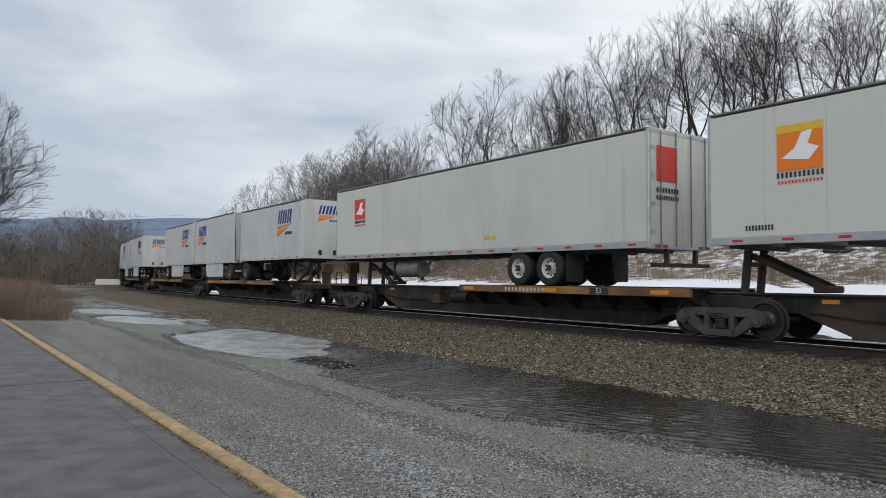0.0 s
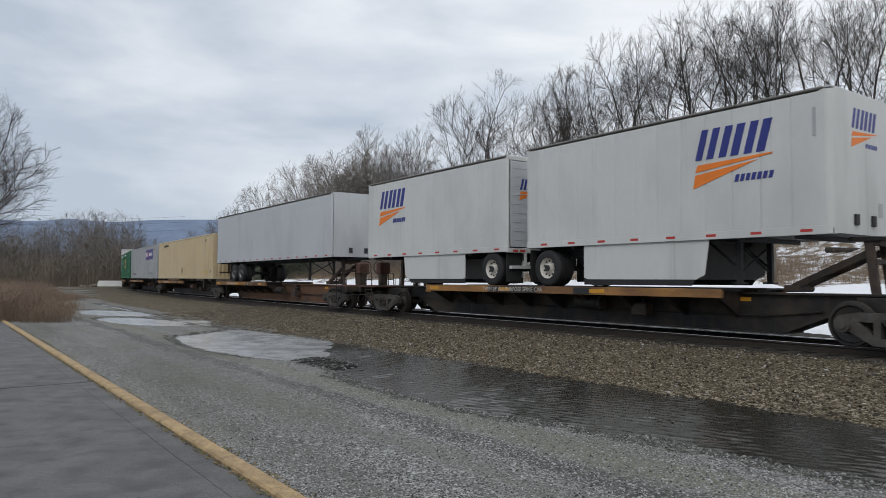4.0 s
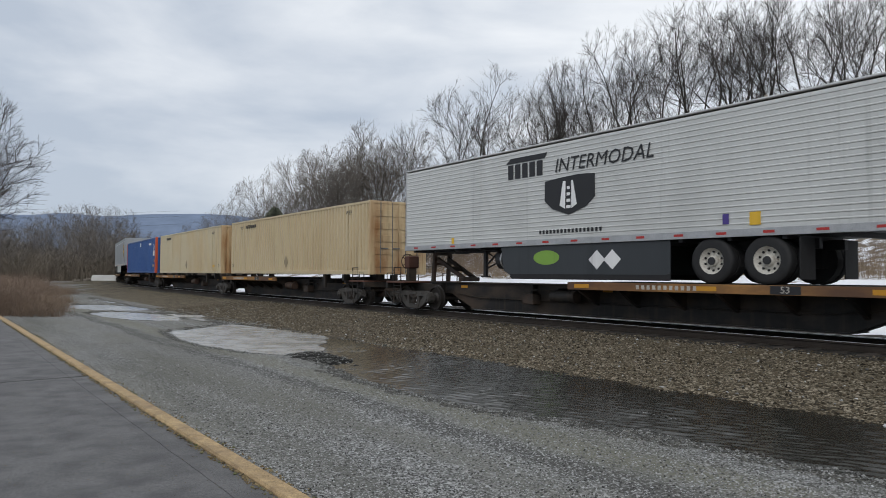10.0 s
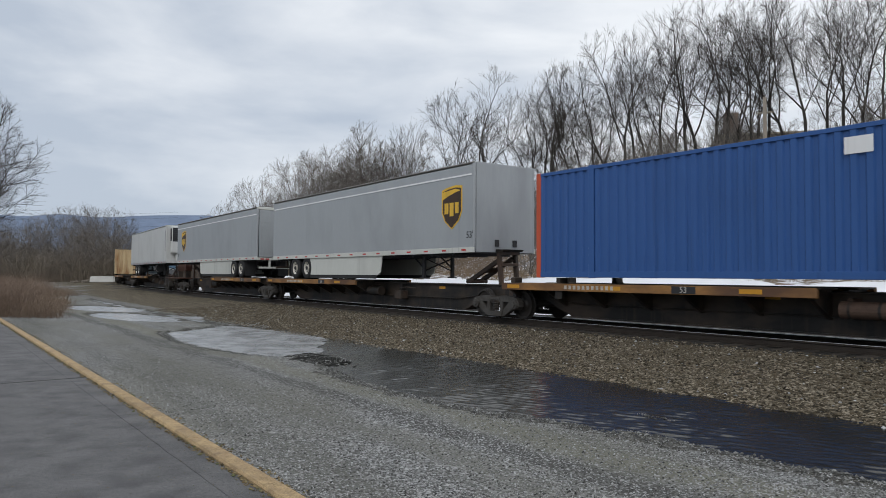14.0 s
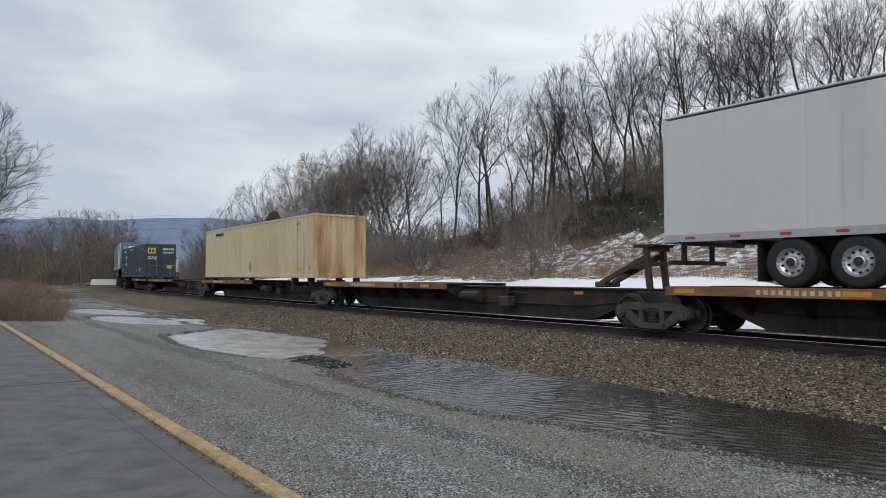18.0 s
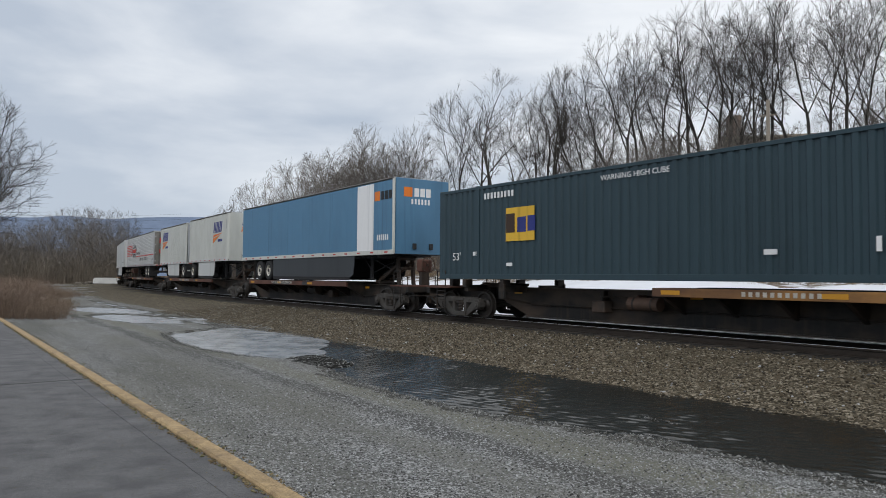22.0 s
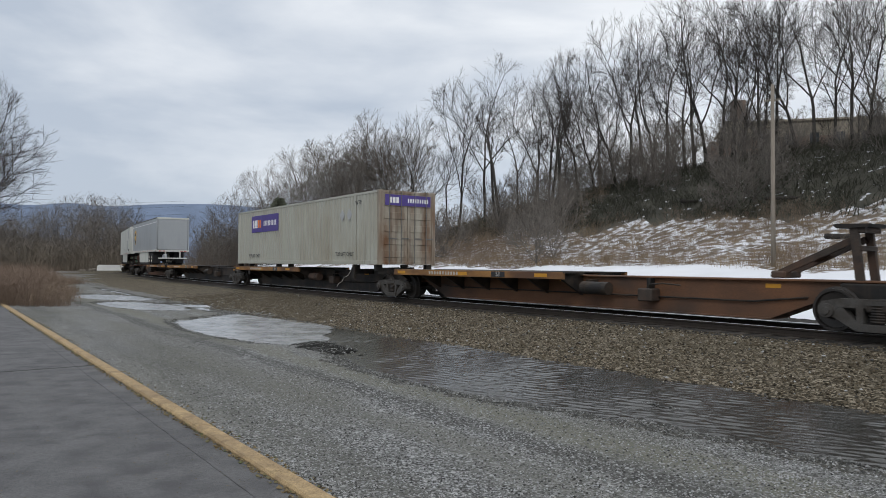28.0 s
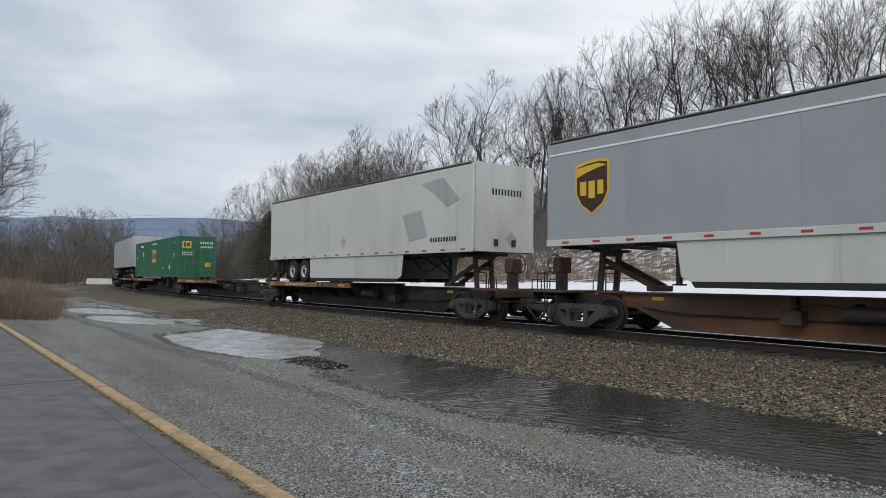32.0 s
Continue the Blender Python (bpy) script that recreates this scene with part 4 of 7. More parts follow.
    part("floor", Kit().box(-L / 2 + 0.02, L / 2 - 0.02, -W + 0.06, W - 0.06, z0 + 0.02, z0 + 0.12), UNDER, tr)
    for i in range(int(L / 1.2)):
        part("crossmember", CROSS_ME, None, tr, at=pose(-L / 2 + 0.5 + i * 1.2, 0, z0))
    # nose
    f = Kit()
    bx(f, L / 2 - 0.06, L / 2 + 0.0, -W + max(0.1, round_nose), W - max(0.1, round_nose), z0 + 0.02, z1 - 0.01)
    part("nose_wall", f, em, tr)
    for yy in (-0.45, 0.3):
        k = Kit()
        bx(k, L / 2, L / 2 + 0.05, yy, yy + 0.16, z0 + 0.2, z0 + 0.42, 0.01)
        part("connector_box", k, UNDER, tr)
    if reefer:
        k = Kit()
        bx(k, L / 2, L / 2 + 0.42, -0.98, 0.98, z0 + 0.75, z1 - 0.08, 0.07)
        unit = part("cooling_unit", k, WHITE, tr, "white refrigeration unit with black grilles")
        k = Kit()
        bx(k, L / 2 + 0.40, L / 2 + 0.43, -0.90, 0.90, z1 - 1.25, z1 - 0.2, 0.01)
        bx(k, L / 2 + 0.03, L / 2 + 0.38, -0.99, -0.6, z1 - 1.2, z1 - 0.25, 0.01)
        part("grille", k, BLACK, unit)
        k = Kit()
        for i in range(6):
            bx(k, L / 2 + 0.43, L / 2 + 0.45, -0.86, -0.1, z1 - 1.15 + i * 0.16, z1 - 1.12 + i * 0.16)
        part("louvre", k, SKIRT, unit)
        k = Kit()
        bx(k, L / 2 + 0.425, L / 2 + 0.45, 0.02, 0.74, z1 - 0.95, z1 - 0.16, 0.01)
        part("badge_panel", k, SIGNW, unit)
        k = Kit()
        bx(k, L / 2, L / 2 + 0.3, -0.6, 0.75, z0 + 0.15, z0 + 0.75, 0.06)
        part("lower_housing", k, WHITE, unit)
    # rear
    r = -L / 2
    if roll_door:
        k = Kit()
        bx(k, r - 0.01, r + 0.03, -W + 0.12, W - 0.12, z0 + 0.16, z1 - 0.16)
        door = part("roll_door", k, rear_mat or LGREY, tr)
        k = Kit()
        for i in range(9):
            zz = z0 + 0.35 + i * 0.27
            bx(k, r - 0.018, r - 0.006, -W + 0.12, W - 0.12, zz, zz + 0.012)
        part("slat_joint", k, rear_mat or LGREY, door)
    else:
        for y0, y1 in ((-W + 0.09, -0.006), (0.006, W - 0.09)):
            k = Kit()
            bx(k, r - 0.0, r + 0.04, y0, y1, z0 + 0.1, z1 - 0.09, 0.008)
            leaf = part("door", k, rear_mat or material, tr)
            k = Kit()
            for yy in (y0 + 0.32, y1 - 0.28):
                k.rod((nose * (r - 0.03), yy, z0 + 0.05), (nose * (r - 0.03), yy, z1 - 0.05), 0.017, 6)
            part("locking_rod", k, ROOFRAIL, leaf)
            k = Kit()
            for i in range(4):
                bx(k, r - 0.02, r + 0.0, y0 - 0.02 if y0 < -1 else y1 - 0.1, y0 + 0.1 if y0 < -1 else y1 + 0.02, z0 + 0.35 + i * 0.68, z0 + 0.43 + i * 0.68)
            part("hinge", k, CHROME, leaf)
    k = Kit()
    bx(k, r - 0.02, r + 0.1, -W, W, z0 - 0.02, z0 + 0.12, 0.01)
    part("rear_sill", k, rail, tr)
    k = Kit()
    bx(k, r, r + 0.08, -W, W, z1 - 0.14, z1, 0.01)
    part("rear_header", k, rail, tr)
    k = Kit()
    bx(k, r, r + 0.1, -1.15, 1.15, DECK + 0.5, DECK + 0.6, 0.01)
    for yy in (-0.62, 0.54):
        bx(k, r, r + 0.1, yy, yy + 0.09, DECK + 0.58, z0)
    part("rear_bumper", k, rail if roll_door else STEEL, tr)
    decal(tr, "tail_lights", [rect(y, z0 + 0.04, 0.2, 0.07) for y in (-1.0, -0.72, 0.72, 1.0)], REDREF, end=nose * (r - 0.025)) if nose < 0 else None
    # running gear
    axles = [r + 0.78] if short else [r + tail, r + tail + 1.25]
    for ax in axles:
        for yy in (-1.13, 1.13):
            road_wheel(tr, nose * ax, yy, rim or (RIM_A if alu else RIM_W))
        k = Kit().rod((nose * ax, -1.0, DECK + 0.505), (nose * ax, 1.0, DECK + 0.505), 0.07, 8)
        for yy in (-0.85, 0.85):
            k.rod((nose * ax, yy - 0.13, DECK + 0.505), (nose * ax, yy + 0.13, DECK + 0.505), 0.5, 18)
        part("axle", k, RUBBER, tr)
    k = Kit()
    bx(k, axles[0] - min(0.75, tail), axles[-1] + 0.75, -0.62, -0.48, z0 - 0.26, z0 - 0.05)
    bx(k, axles[0] - 0.75, axles[-1] + 0.75, 0.48, 0.62, z0 - 0.26, z0 - 0.05)
    for ax in axles:
        bx(k, ax - 0.3, ax + 0.1, -0.7, -0.45, DECK + 0.35, z0 - 0.2)
        bx(k, ax - 0.3, ax + 0.1, 0.45, 0.7, DECK + 0.35, z0 - 0.2)
    part("suspension", k, UNDER, tr)
    for yy in (-1.25, 0.65):
        k = Kit()
        bx(k, axles[0] - 0.68, axles[0] - 0.66, yy, yy + 0.6, DECK + 0.12, z0 - 0.05)
        part("mud_flap", k, RUBBER, tr)
    g = L / 2 - (2.3 if short else gear)
    k = Kit()
    for yy in (-0.68, 0.58):
        bx(k, g - 0.06, g + 0.06, yy, yy + 0.1, DECK + 0.14, z0)
        bx(k, g - 0.12, g + 0.12, yy - 0.07, yy + 0.17, DECK + 0.10, DECK + 0.14)
        k.rod((nose * g, yy + 0.05, DECK + 0.45), (nose * (g - 0.75), yy + 0.05, z0 - 0.02), 0.03, 6)
    k.rod((nose * g, -0.63, DECK + 0.35), (nose * g, 0.63, z0 - 0.1), 0.025, 6)
    k.rod((nose * g, 0.63, DECK + 0.35), (nose * g, -0.63, z0 - 0.1), 0.025, 6)
    part("landing_gear", k, UNDER, tr)
    if reefer:
        tk = part("fuel_tank", Kit().rod((nose * (g - 1.0), -0.80, z0 - 0.36), (nose * (g - 2.1), -0.80, z0 - 0.36), 0.30, 18), UNDER, tr)
        for q in (1.25, 1.85):
            part("strap", Kit().rod((nose * (g - q - 0.03), -0.80, z0 - 0.36), (nose * (g - q + 0.03), -0.80, z0 - 0.36), 0.31, 18), CHROME, tk)
    if skirt:
        lo, hi = (axles[-1] + (1.35 if short else 0.62), g - 0.35) if not skirt_at else (r + skirt_at[0], r + skirt_at[1])
        for sgn in (-1, 1):
            k = Kit().slab([(nose * lo, z0 + 0.01), (nose * lo, DECK + 0.24), (nose * (lo + 0.12), DECK + 0.2), (nose * (hi - 0.34), DECK + 0.2), (nose * (hi - 0.12), DECK + 0.30), (nose * hi, z0 + 0.01)], sgn * 1.23, sgn * 1.25)
            part("side_skirt", k, skirt, tr)
            k = Kit().slab([(nose * lo, DECK + 0.22), (nose * lo, DECK + 0.06), (nose * (hi - 0.46), DECK + 0.06), (nose * (hi - 0.34), DECK + 0.22)], sgn * 1.235, sgn * 1.245)
            part("skirt_edge", k, RUBBER, tr)
    return moved(tr, u, L / 2 - 1.2)


# --- spine cars ---
FRAME = Kit()
# top chord, sloping down to the axle boxes
FRAME.slab([(-1.06, 0.36), (-1.06, 0.50), (-0.98, 0.60), (-0.66, 0.66), (0.66, 0.66), (0.98, 0.60), (1.06, 0.50), (1.06, 0.36), (0.98, 0.30), (0.80, 0.30), (0.70, 0.49), (-0.70, 0.49), (-0.80, 0.30), (-0.98, 0.30)], -0.09, 0.09)
for e in (-1, 1):
    # slanting tension member, column guide, axle box and bearing cap
    ring = [(0.80, 0.31), (0.70, 0.50), (0.62, 0.50), (0.36, 0.24), (0.30, 0.24), (0.30, 0.06), (0.38, 0.06)]
    ring = [(e * x, z) for x, z in ring]
    FRAME.slab(ring if e < 0 else ring[::-1], -0.08, 0.08)
    FRAME.slab([(e * 0.30 - 0.06, 0.2), (e * 0.30 + 0.06, 0.2), (e * 0.30 + 0.06, 0.52), (e * 0.30 - 0.06, 0.52)], -0.10, 0.10)
    FRAME.rod((e * 0.89, -0.15, 0.42), (e * 0.89, 0.1, 0.42), 0.135, 14, 0.17)
    FRAME.rod((e * 0.89, -0.19, 0.42), (e * 0.89, -0.14, 0.42), 0.075, 10)
    FRAME.rod((e * 0.50, -0.10, 0.58), (e * 0.50, -0.08, 0.58), 0.04, 8)
FRAME.slab([(-0.34, 0.06), (-0.34, 0.20), (0.34, 0.20), (0.34, 0.06)], -0.13, 0.13)
FRAME.slab([(-0.22, 0.55), (-0.22, 0.63), (0.22, 0.63), (0.22, 0.55)], -0.11, -0.085)
FRAME_ME = FRAME.mesh("side_frame", IRON)
SPRING = Kit().lathe([(0.22 + 0.025 * j, 0.15 if j % 2 else 0.12) for j in range(14)], n=14)
SPRING.v = [(x, z * 0.5 - 0.05, y) for x, y, z in SPRING.v]
SPRING_ME = SPRING.mesh("spring_nest", STEEL)
WHEEL = Kit()
for sgn in (-1, 1):
    prof = [(sgn * 0.68, 0.10), (sgn * 0.695, 0.20), (sgn * 0.68, 0.35), (sgn * 0.675, 0.455), (sgn * 0.705, 0.455), (sgn * 0.715, 0.42), (sgn * 0.82, 0.413), (sgn * 0.82, 0.365), (sgn * 0.77, 0.345), (sgn * 0.75, 0.20), (sgn * 0.80, 0.12), (sgn * 0.80, 0.0)]
    WHEEL.lathe(prof, n=28)
WHEEL.rod((0, -0.9, 0), (0, 0.9, 0), 0.085, 10)
for i in range(2):
    a = i * math.pi + 0.4
    WHEEL.box(0.2 * math.cos(a) - 0.02, 0.2 * math.cos(a) + 0.02, -0.768, -0.75, 0.2 * math.sin(a) - 0.02, 0.2 * math.sin(a) + 0.02)
WHEEL_ME = WHEEL.mesh("wheelset", TREAD, False)
BOLSTER_ME = Kit().box(-0.2, 0.2, -1.12, 1.12, 0.42, 0.66, 0.02).box(-0.3, 0.3, -0.3, 0.3, 0.6, 0.74, 0.02).rod((-0.7, -0.4, 0.3), (0.7, -0.4, 0.3), 0.03).mesh("bogie", STEEL)


def bogie(car, x, u):
    b = part("bogie", BOLSTER_ME, None, car, "cast steel freight bogie with two wheelsets", at=pose(x, 0, RAIL_Z))
    for sgn in (-1, 1):
        part("side_frame", FRAME_ME, None, b, at=pose(0, sgn * 1.02, 0, 0, 0, 0 if sgn < 0 else 180))
        part("spring_nest", SPRING_ME, None, b, at=pose(0, sgn * 1.02, 0, 0, 0, 0 if sgn < 0 else 180))
    for e in (-0.89, 0.89):
        WHEELS.append((part("wheelset", WHEEL_ME, None, b, at=pose(e, 0, 0.42)), u, (e, 0, 0.42)))


MARK_A = Kit().box(-0.17, 0.17, -0.003, 0.003, -0.045, 0.045).mesh("reflector", YMARK)
MARK_B = Kit().box(-0.25, 0.25, -0.003, 0.003, -0.05, 0.05).mesh("reflector", YMARK)


def hitch(car, x, d, up=True):
    """A trailer hitch with its strut; d: the way from the stand to the foot of its strut."""
    if up:
        k = Kit()
        for yy in (-0.33, 0.33):
            k.beam((x - 0.04 * d, yy, DECK - 0.12), (x + 0.08 * d, yy, DECK + 0.98), 0.10, 0.15)
        k.box(x - 0.06, x + 0.08, -0.36, 0.36, DECK + 0.50, DECK + 0.60, 0.01)
        k.box(x - 0.02, x + 0.14, -0.36, 0.36, DECK + 0.86, DECK + 0.97, 0.01)
        st = part("hitch_stand", k, HITCH, car)
        part("hitch_plate", Kit().slab([(x + 0.08 * d - 0.36, DECK + 1.02), (x + 0.08 * d - 0.30, DECK + 0.96), (x + 0.08 * d + 0.26, DECK + 0.96), (x + 0.08 * d + 0.34, DECK + 1.03), (x + 0.08 * d - 0.30, DECK + 1.05)], -0.42, 0.42), STEEL, st)
        for yy in (-0.24, 0.24):
            part("hitch_strut", Kit().beam((x + 0.10 * d, yy, DECK + 0.74), (x + 1.62 * d, yy, DECK + 0.05), 0.09, 0.13), HITCH, st, "grimy diagonal strut")
        part("strut_tie", Kit().beam((x + 0.75 * d, 0, DECK + 0.445), (x + 1.05 * d, 0, DECK + 0.31), 0.44, 0.04), HITCH, st)
        part("strut_foot", Kit().box(x + 1.62 * d - 0.16, x + 1.62 * d + 0.16, -0.36, 0.36, DECK - 0.06, DECK + 0.09, 0.03), HITCH, st)
    else:
        k = Kit().box(min(x, x + 1.3 * d), max(x, x + 1.3 * d), -0.40, 0.40, DECK - 0.09, DECK + 0.0, 0.02)
        st = part("hitch_stand", k, HITCH, car, "folded trailer hitch lying flat")
        for yy in (-0.34, 0.34):
            part("hitch_strut", Kit().beam((x + 0.1 * d, yy, DECK + 0.02), (x + 1.5 * d, yy, DECK - 0.01), 0.09, 0.08), HITCH, st)


def spine_car(label, ua, ub, kind, deck_mat, spine_mat, lead=True, trail=False, load="trailer", mark="53", hitches="both"):
    """A platform between the bogies at ua (leading) and ub. kind: f deck behind, r deck before, t deck in the middle."""
    u, Lp = (ua + ub) / 2, ua - ub
    car = thing("spine_car", label, "railway wagon", "wagons of the train")
    h = Lp / 2
    lo, ze = 0.575, 1.02
    part("spine", Kit().slab([(-h + 0.1, ze), (-h + 1.3, ze), (-h + 2.4, lo), (h - 2.4, lo), (h - 1.3, ze), (h - 0.1, ze), (h - 0.1, 1.38), (-h + 0.1, 1.38)], -0.36, 0.36), spine_mat, car)
    part("top_flange", Kit().box(-h + 0.1, h - 0.1, -0.46, 0.46, 1.38, 1.415, 0.005), spine_mat, car)
    part("bottom_flange", Kit().box(-h + 2.4, h - 2.4, -0.42, 0.42, lo - 0.03, lo), spine_mat, car)
    for i in range(int((Lp - 3) / 6.2) + 1):
        part("reflector", MARK_A, None, car, at=pose(-h + 2.0 + i * 6.2, -0.364, 1.27))
    if kind == "t":
        d0, d1 = -5.6, 5.6
    else:
        d0, d1 = -h + 0.55, 0.7
        if kind == "r":
            d0, d1 = -0.7, h - 0.55
    for sgn in (-1, 1):
        y0, y1 = sorted((sgn * 0.46, sgn * 1.32))
        part("deck_plate", Kit().box(d0, d1, y0, y1, DECK - 0.045, DECK, 0.006), STEEL, car)
        y0, y1 = sorted((sgn * 1.24, sgn * 1.345))
        part("deck_edge", Kit().box(d0, d1, y0, y1, DECK - 0.20, DECK - 0.002, 0.006), deck_mat, car)
        n = int((d1 - d0) / 1.3)
        for i in range(n + 1):
            x = d0 + 0.2 + i * (d1 - d0 - 0.4) / n
            k = Kit()
            k.add([(x - 0.05, sgn * 0.36, 0.85), (x - 0.05, sgn * 0.36, DECK - 0.05), (x - 0.05, sgn * 1.24, DECK - 0.05), (x - 0.05, sgn * 1.24, DECK - 0.18),
                   (x + 0.05, sgn * 0.36, 0.85), (x + 0.05, sgn * 0.36, DECK - 0.05), (x + 0.05, sgn * 1.24, DECK - 0.05), (x + 0.05, sgn * 1.24, DECK - 0.18)],
                  [(0, 1, 2, 3), (4, 7, 6, 5), (0, 4, 5, 1), (1, 5, 6, 2), (2, 6, 7, 3), (3, 7, 4, 0)])
            part("deck_bracket", k, STEEL, car)
        if sgn < 0:
            for i in range(int((d1 - d0 - 0.6) / 3.6) + 1):
                part("reflector", MARK_B, None, car, at=pose(d0 + 0.5 + i * 3.6, -1.349, DECK - 0.10))
            decal(car, "stencil_field", [rect((d0 + d1) / 2 + 1.6, DECK - 0.1, 0.62, 0.17)], BLACK, y=-1.3455)
            if kind == "t":
                decal(car, "stencil_field", [rect((d0 + d1) / 2 - 1.2, DECK - 0.1, 2.1, 0.17)], BLACK, y=-1.3455)
            if kind == "t":
                lettering(car, mark, 0.17, (d0 + d1) / 2 - 1.2, DECK - 0.1, STENCIL, y=-1.352)
            else:
                lettering(car, mark, 0.2, (d0 + d1) / 2 + 1.6, DECK - 0.1, STENCIL, y=-1.352)
                bars(car, (d0 + d1) / 2 - 1.2, DECK - 0.1, 1.7, 0.10, 11, STENCIL, y=-1.351)
    # train pipe along the frame, and its valves
    part("air_pipe", Kit().tube([(-h + 1.6, -0.40, 1.05), (-h + 2.8, -0.42, 0.92), (h - 2.8, -0.42, 0.92), (h - 1.6, -0.40, 1.05)], 0.022), STEEL, car)
    vx = 2.9 if kind != "r" else -2.9
    valve = part("brake_valve", Kit().box(vx - 0.22, vx + 0.22, -0.72, -0.36, 0.80, 1.12, 0.03), HITCH, car, "grimy brake valve on its bracket")
    part("valve_pipe", Kit().tube([(vx + 0.1, -0.62, 1.1), (vx + 0.12, -0.66, 1.22), (vx + 0.5, -0.66, 1.26), (vx + 0.9, -0.5, 1.22)], 0.02), STEEL, valve)
    part("bracket", Kit().box(vx - 0.06, vx + 0.06, -0.55, -0.36, 1.10, 1.38, 0.01), STEEL, valve)
    k = Kit()
    k.rod((0.9 if kind != "r" else -1.8, -0.75, 1.08), (1.8 if kind != "r" else -0.9, -0.75, 1.08), 0.17, 20)
    k.box(1.0 if kind != "r" else -1.7, 1.1 if kind != "r" else -1.6, -0.75, -0.36, 1.0, 1.3)
    tank = part("air_reservoir", k, RUST if load == "container" else STEEL, car)
    for xx in ((1.08, 1.62) if kind != "r" else (-1.62, -1.08)):
        part("strap", Kit().rod((xx - 0.025, -0.75, 1.08), (xx + 0.025, -0.75, 1.08), 0.178, 18), STEEL, tank)
    # supports for containers
    if load == "container":
        for xx in (-7.9, -6.1, 6.1, 7.9):
            for sgn in (-1, 1):
                y0, y1 = sorted((sgn * 1.0, sgn * 1.3))
                k = Kit().box(xx - 0.08, xx + 0.08, y0, y1, DECK - 0.1, ZC, 0.01)
                y0, y1 = sorted((sgn * 0.3, sgn * 1.2))
                k.box(xx - 0.08, xx + 0.08, y0, y1, DECK - 0.22, DECK - 0.02)
                if abs(xx) < 7:
                    y0, y1 = sorted((sgn * 1.22, sgn * 1.30))
                    k.box(xx - 0.13, xx + 0.13, y0, y1, DECK - 0.42, DECK + 0.02, 0.01)
                part("container_pedestal", k, STEEL, car)
    flat = load == "container"
    if kind in ("f", "t"):
        hitch(car, h - 0.65, -1, not flat and hitches != "rear")
    if kind in ("r", "t"):
        hitch(car, -h + 0.18, 1, not flat and hitches != "lead")
    bogie(car, h, ua)
    part("articulation", Kit().box(h - 0.9, h + (0.2 if not lead else 1.1), -0.55, 0.55, 0.95, 1.36, 0.02), STEEL, car)
    part("articulation", Kit().box(-h - (1.1 if trail else 0.2), -h + 0.9, -0.55, 0.55, 0.95, 1.34, 0.02), STEEL, car)
    if trail:
        bogie(car, -h, ub)
    for on, x, d in ((lead, h, 1), (trail, -h, -1)):
        if not on:
            continue
        k = Kit().box(min(x + d * 1.0, x + d * 2.15), max(x + d * 1.0, x + d * 2.15), -0.12, 0.12, 0.80, 1.0, 0.03)
        cp = part("coupler", k, IRON, car)
        part("knuckle", Kit().box(min(x + d * 2.10, x + d * 2.50), max(x + d * 2.10, x + d * 2.50), -0.20, 0.17, 0.74, 1.06, 0.06), IRON, cp)
        part("draft_box", Kit().box(min(x + d * 0.9, x + d * 1.55), max(x + d * 0.9, x + d * 1.55), -0.34, 0.34, 0.76, 1.16, 0.02), STEEL, car)
        part("uncoupling_lever", Kit().tube([(x + d * 1.58, -1.30, 0.78), (x + d * 1.58, -1.28, 1.04), (x + d * 1.62, -0.5, 1.04), (x + d * 2.1, -0.12, 1.1)], 0.018), STEEL, car)
        for yy, sag in ((-0.34, 0.40), (0.30, 0.46)):
            part("air_hose", Kit().tube([(x + d * 1.6, yy, 0.98), (x + d * 1.85, yy, 0.84), (x + d * 2.1, yy * 0.9, 0.55 + 0.1 * sag), (x + d * 2.35, yy * 0.7, sag + 0.10), (x + d * 2.52, yy * 0.6, sag + 0.14)], 0.032, 7), HOSE, car)
        part("end_platform", Kit().box(min(x + d * 0.3, x + d * 1.5), max(x + d * 0.3, x + d * 1.5), -1.3, 1.3, DECK - 0.14, DECK - 0.08, 0.01), RDECK, car, "grimy end platform grating")
        part("end_sill", Kit().box(min(x + d * 1.42, x + d * 1.56), max(x + d * 1.42, x + d * 1.56), -1.3, 1.3, DECK - 0.34, DECK - 0.14, 0.01), STEEL, car)
        for yy in (-1.28, 1.28):
            lad = part("ladder", Kit().tube([(x + d * 0.55, yy, DECK + 0.42), (x + d * 0.55, yy, 0.66)], 0.02), STEEL, car)
            part("stile", Kit().tube([(x + d * 1.0, yy, DECK + 0.42), (x + d * 1.0, yy, 0.66)], 0.02), STEEL, lad)
            for z in (0.70, 0.98, 1.26, DECK + 0.16, DECK + 0.42):
                part("rung", Kit().tube([(x + d * 0.55, yy, z), (x + d * 1.0, yy, z)], 0.016), STEEL, lad)
            part("grab_iron", Kit().tube([(x + d * 1.12, yy, DECK - 0.1), (x + d * 1.12, yy, DECK + 0.22), (x + d * 1.48, yy, DECK + 0.22), (x + d * 1.48, yy, DECK - 0.1)], 0.018), STEEL, car)
        st = part("brake_stand", Kit().box(x + d * 1.2 - 0.09, x + d * 1.2 + 0.09, -0.55, -0.22, DECK - 0.1, DECK + 0.42, 0.01), STEEL, car)
        part("brake_box", Kit().box(x + d * 1.2 - 0.15, x + d * 1.2 + 0.15, -0.62, -0.12, DECK + 0.40, DECK + 0.86, 0.04), RDECK, st, "brown-red handbrake housing")
        k = Kit()
        c = (x + d * 1.46, -0.38, DECK + 0.66)
        k.rod((x + d * 1.34, -0.38, DECK + 0.66), c, 0.03, 8)
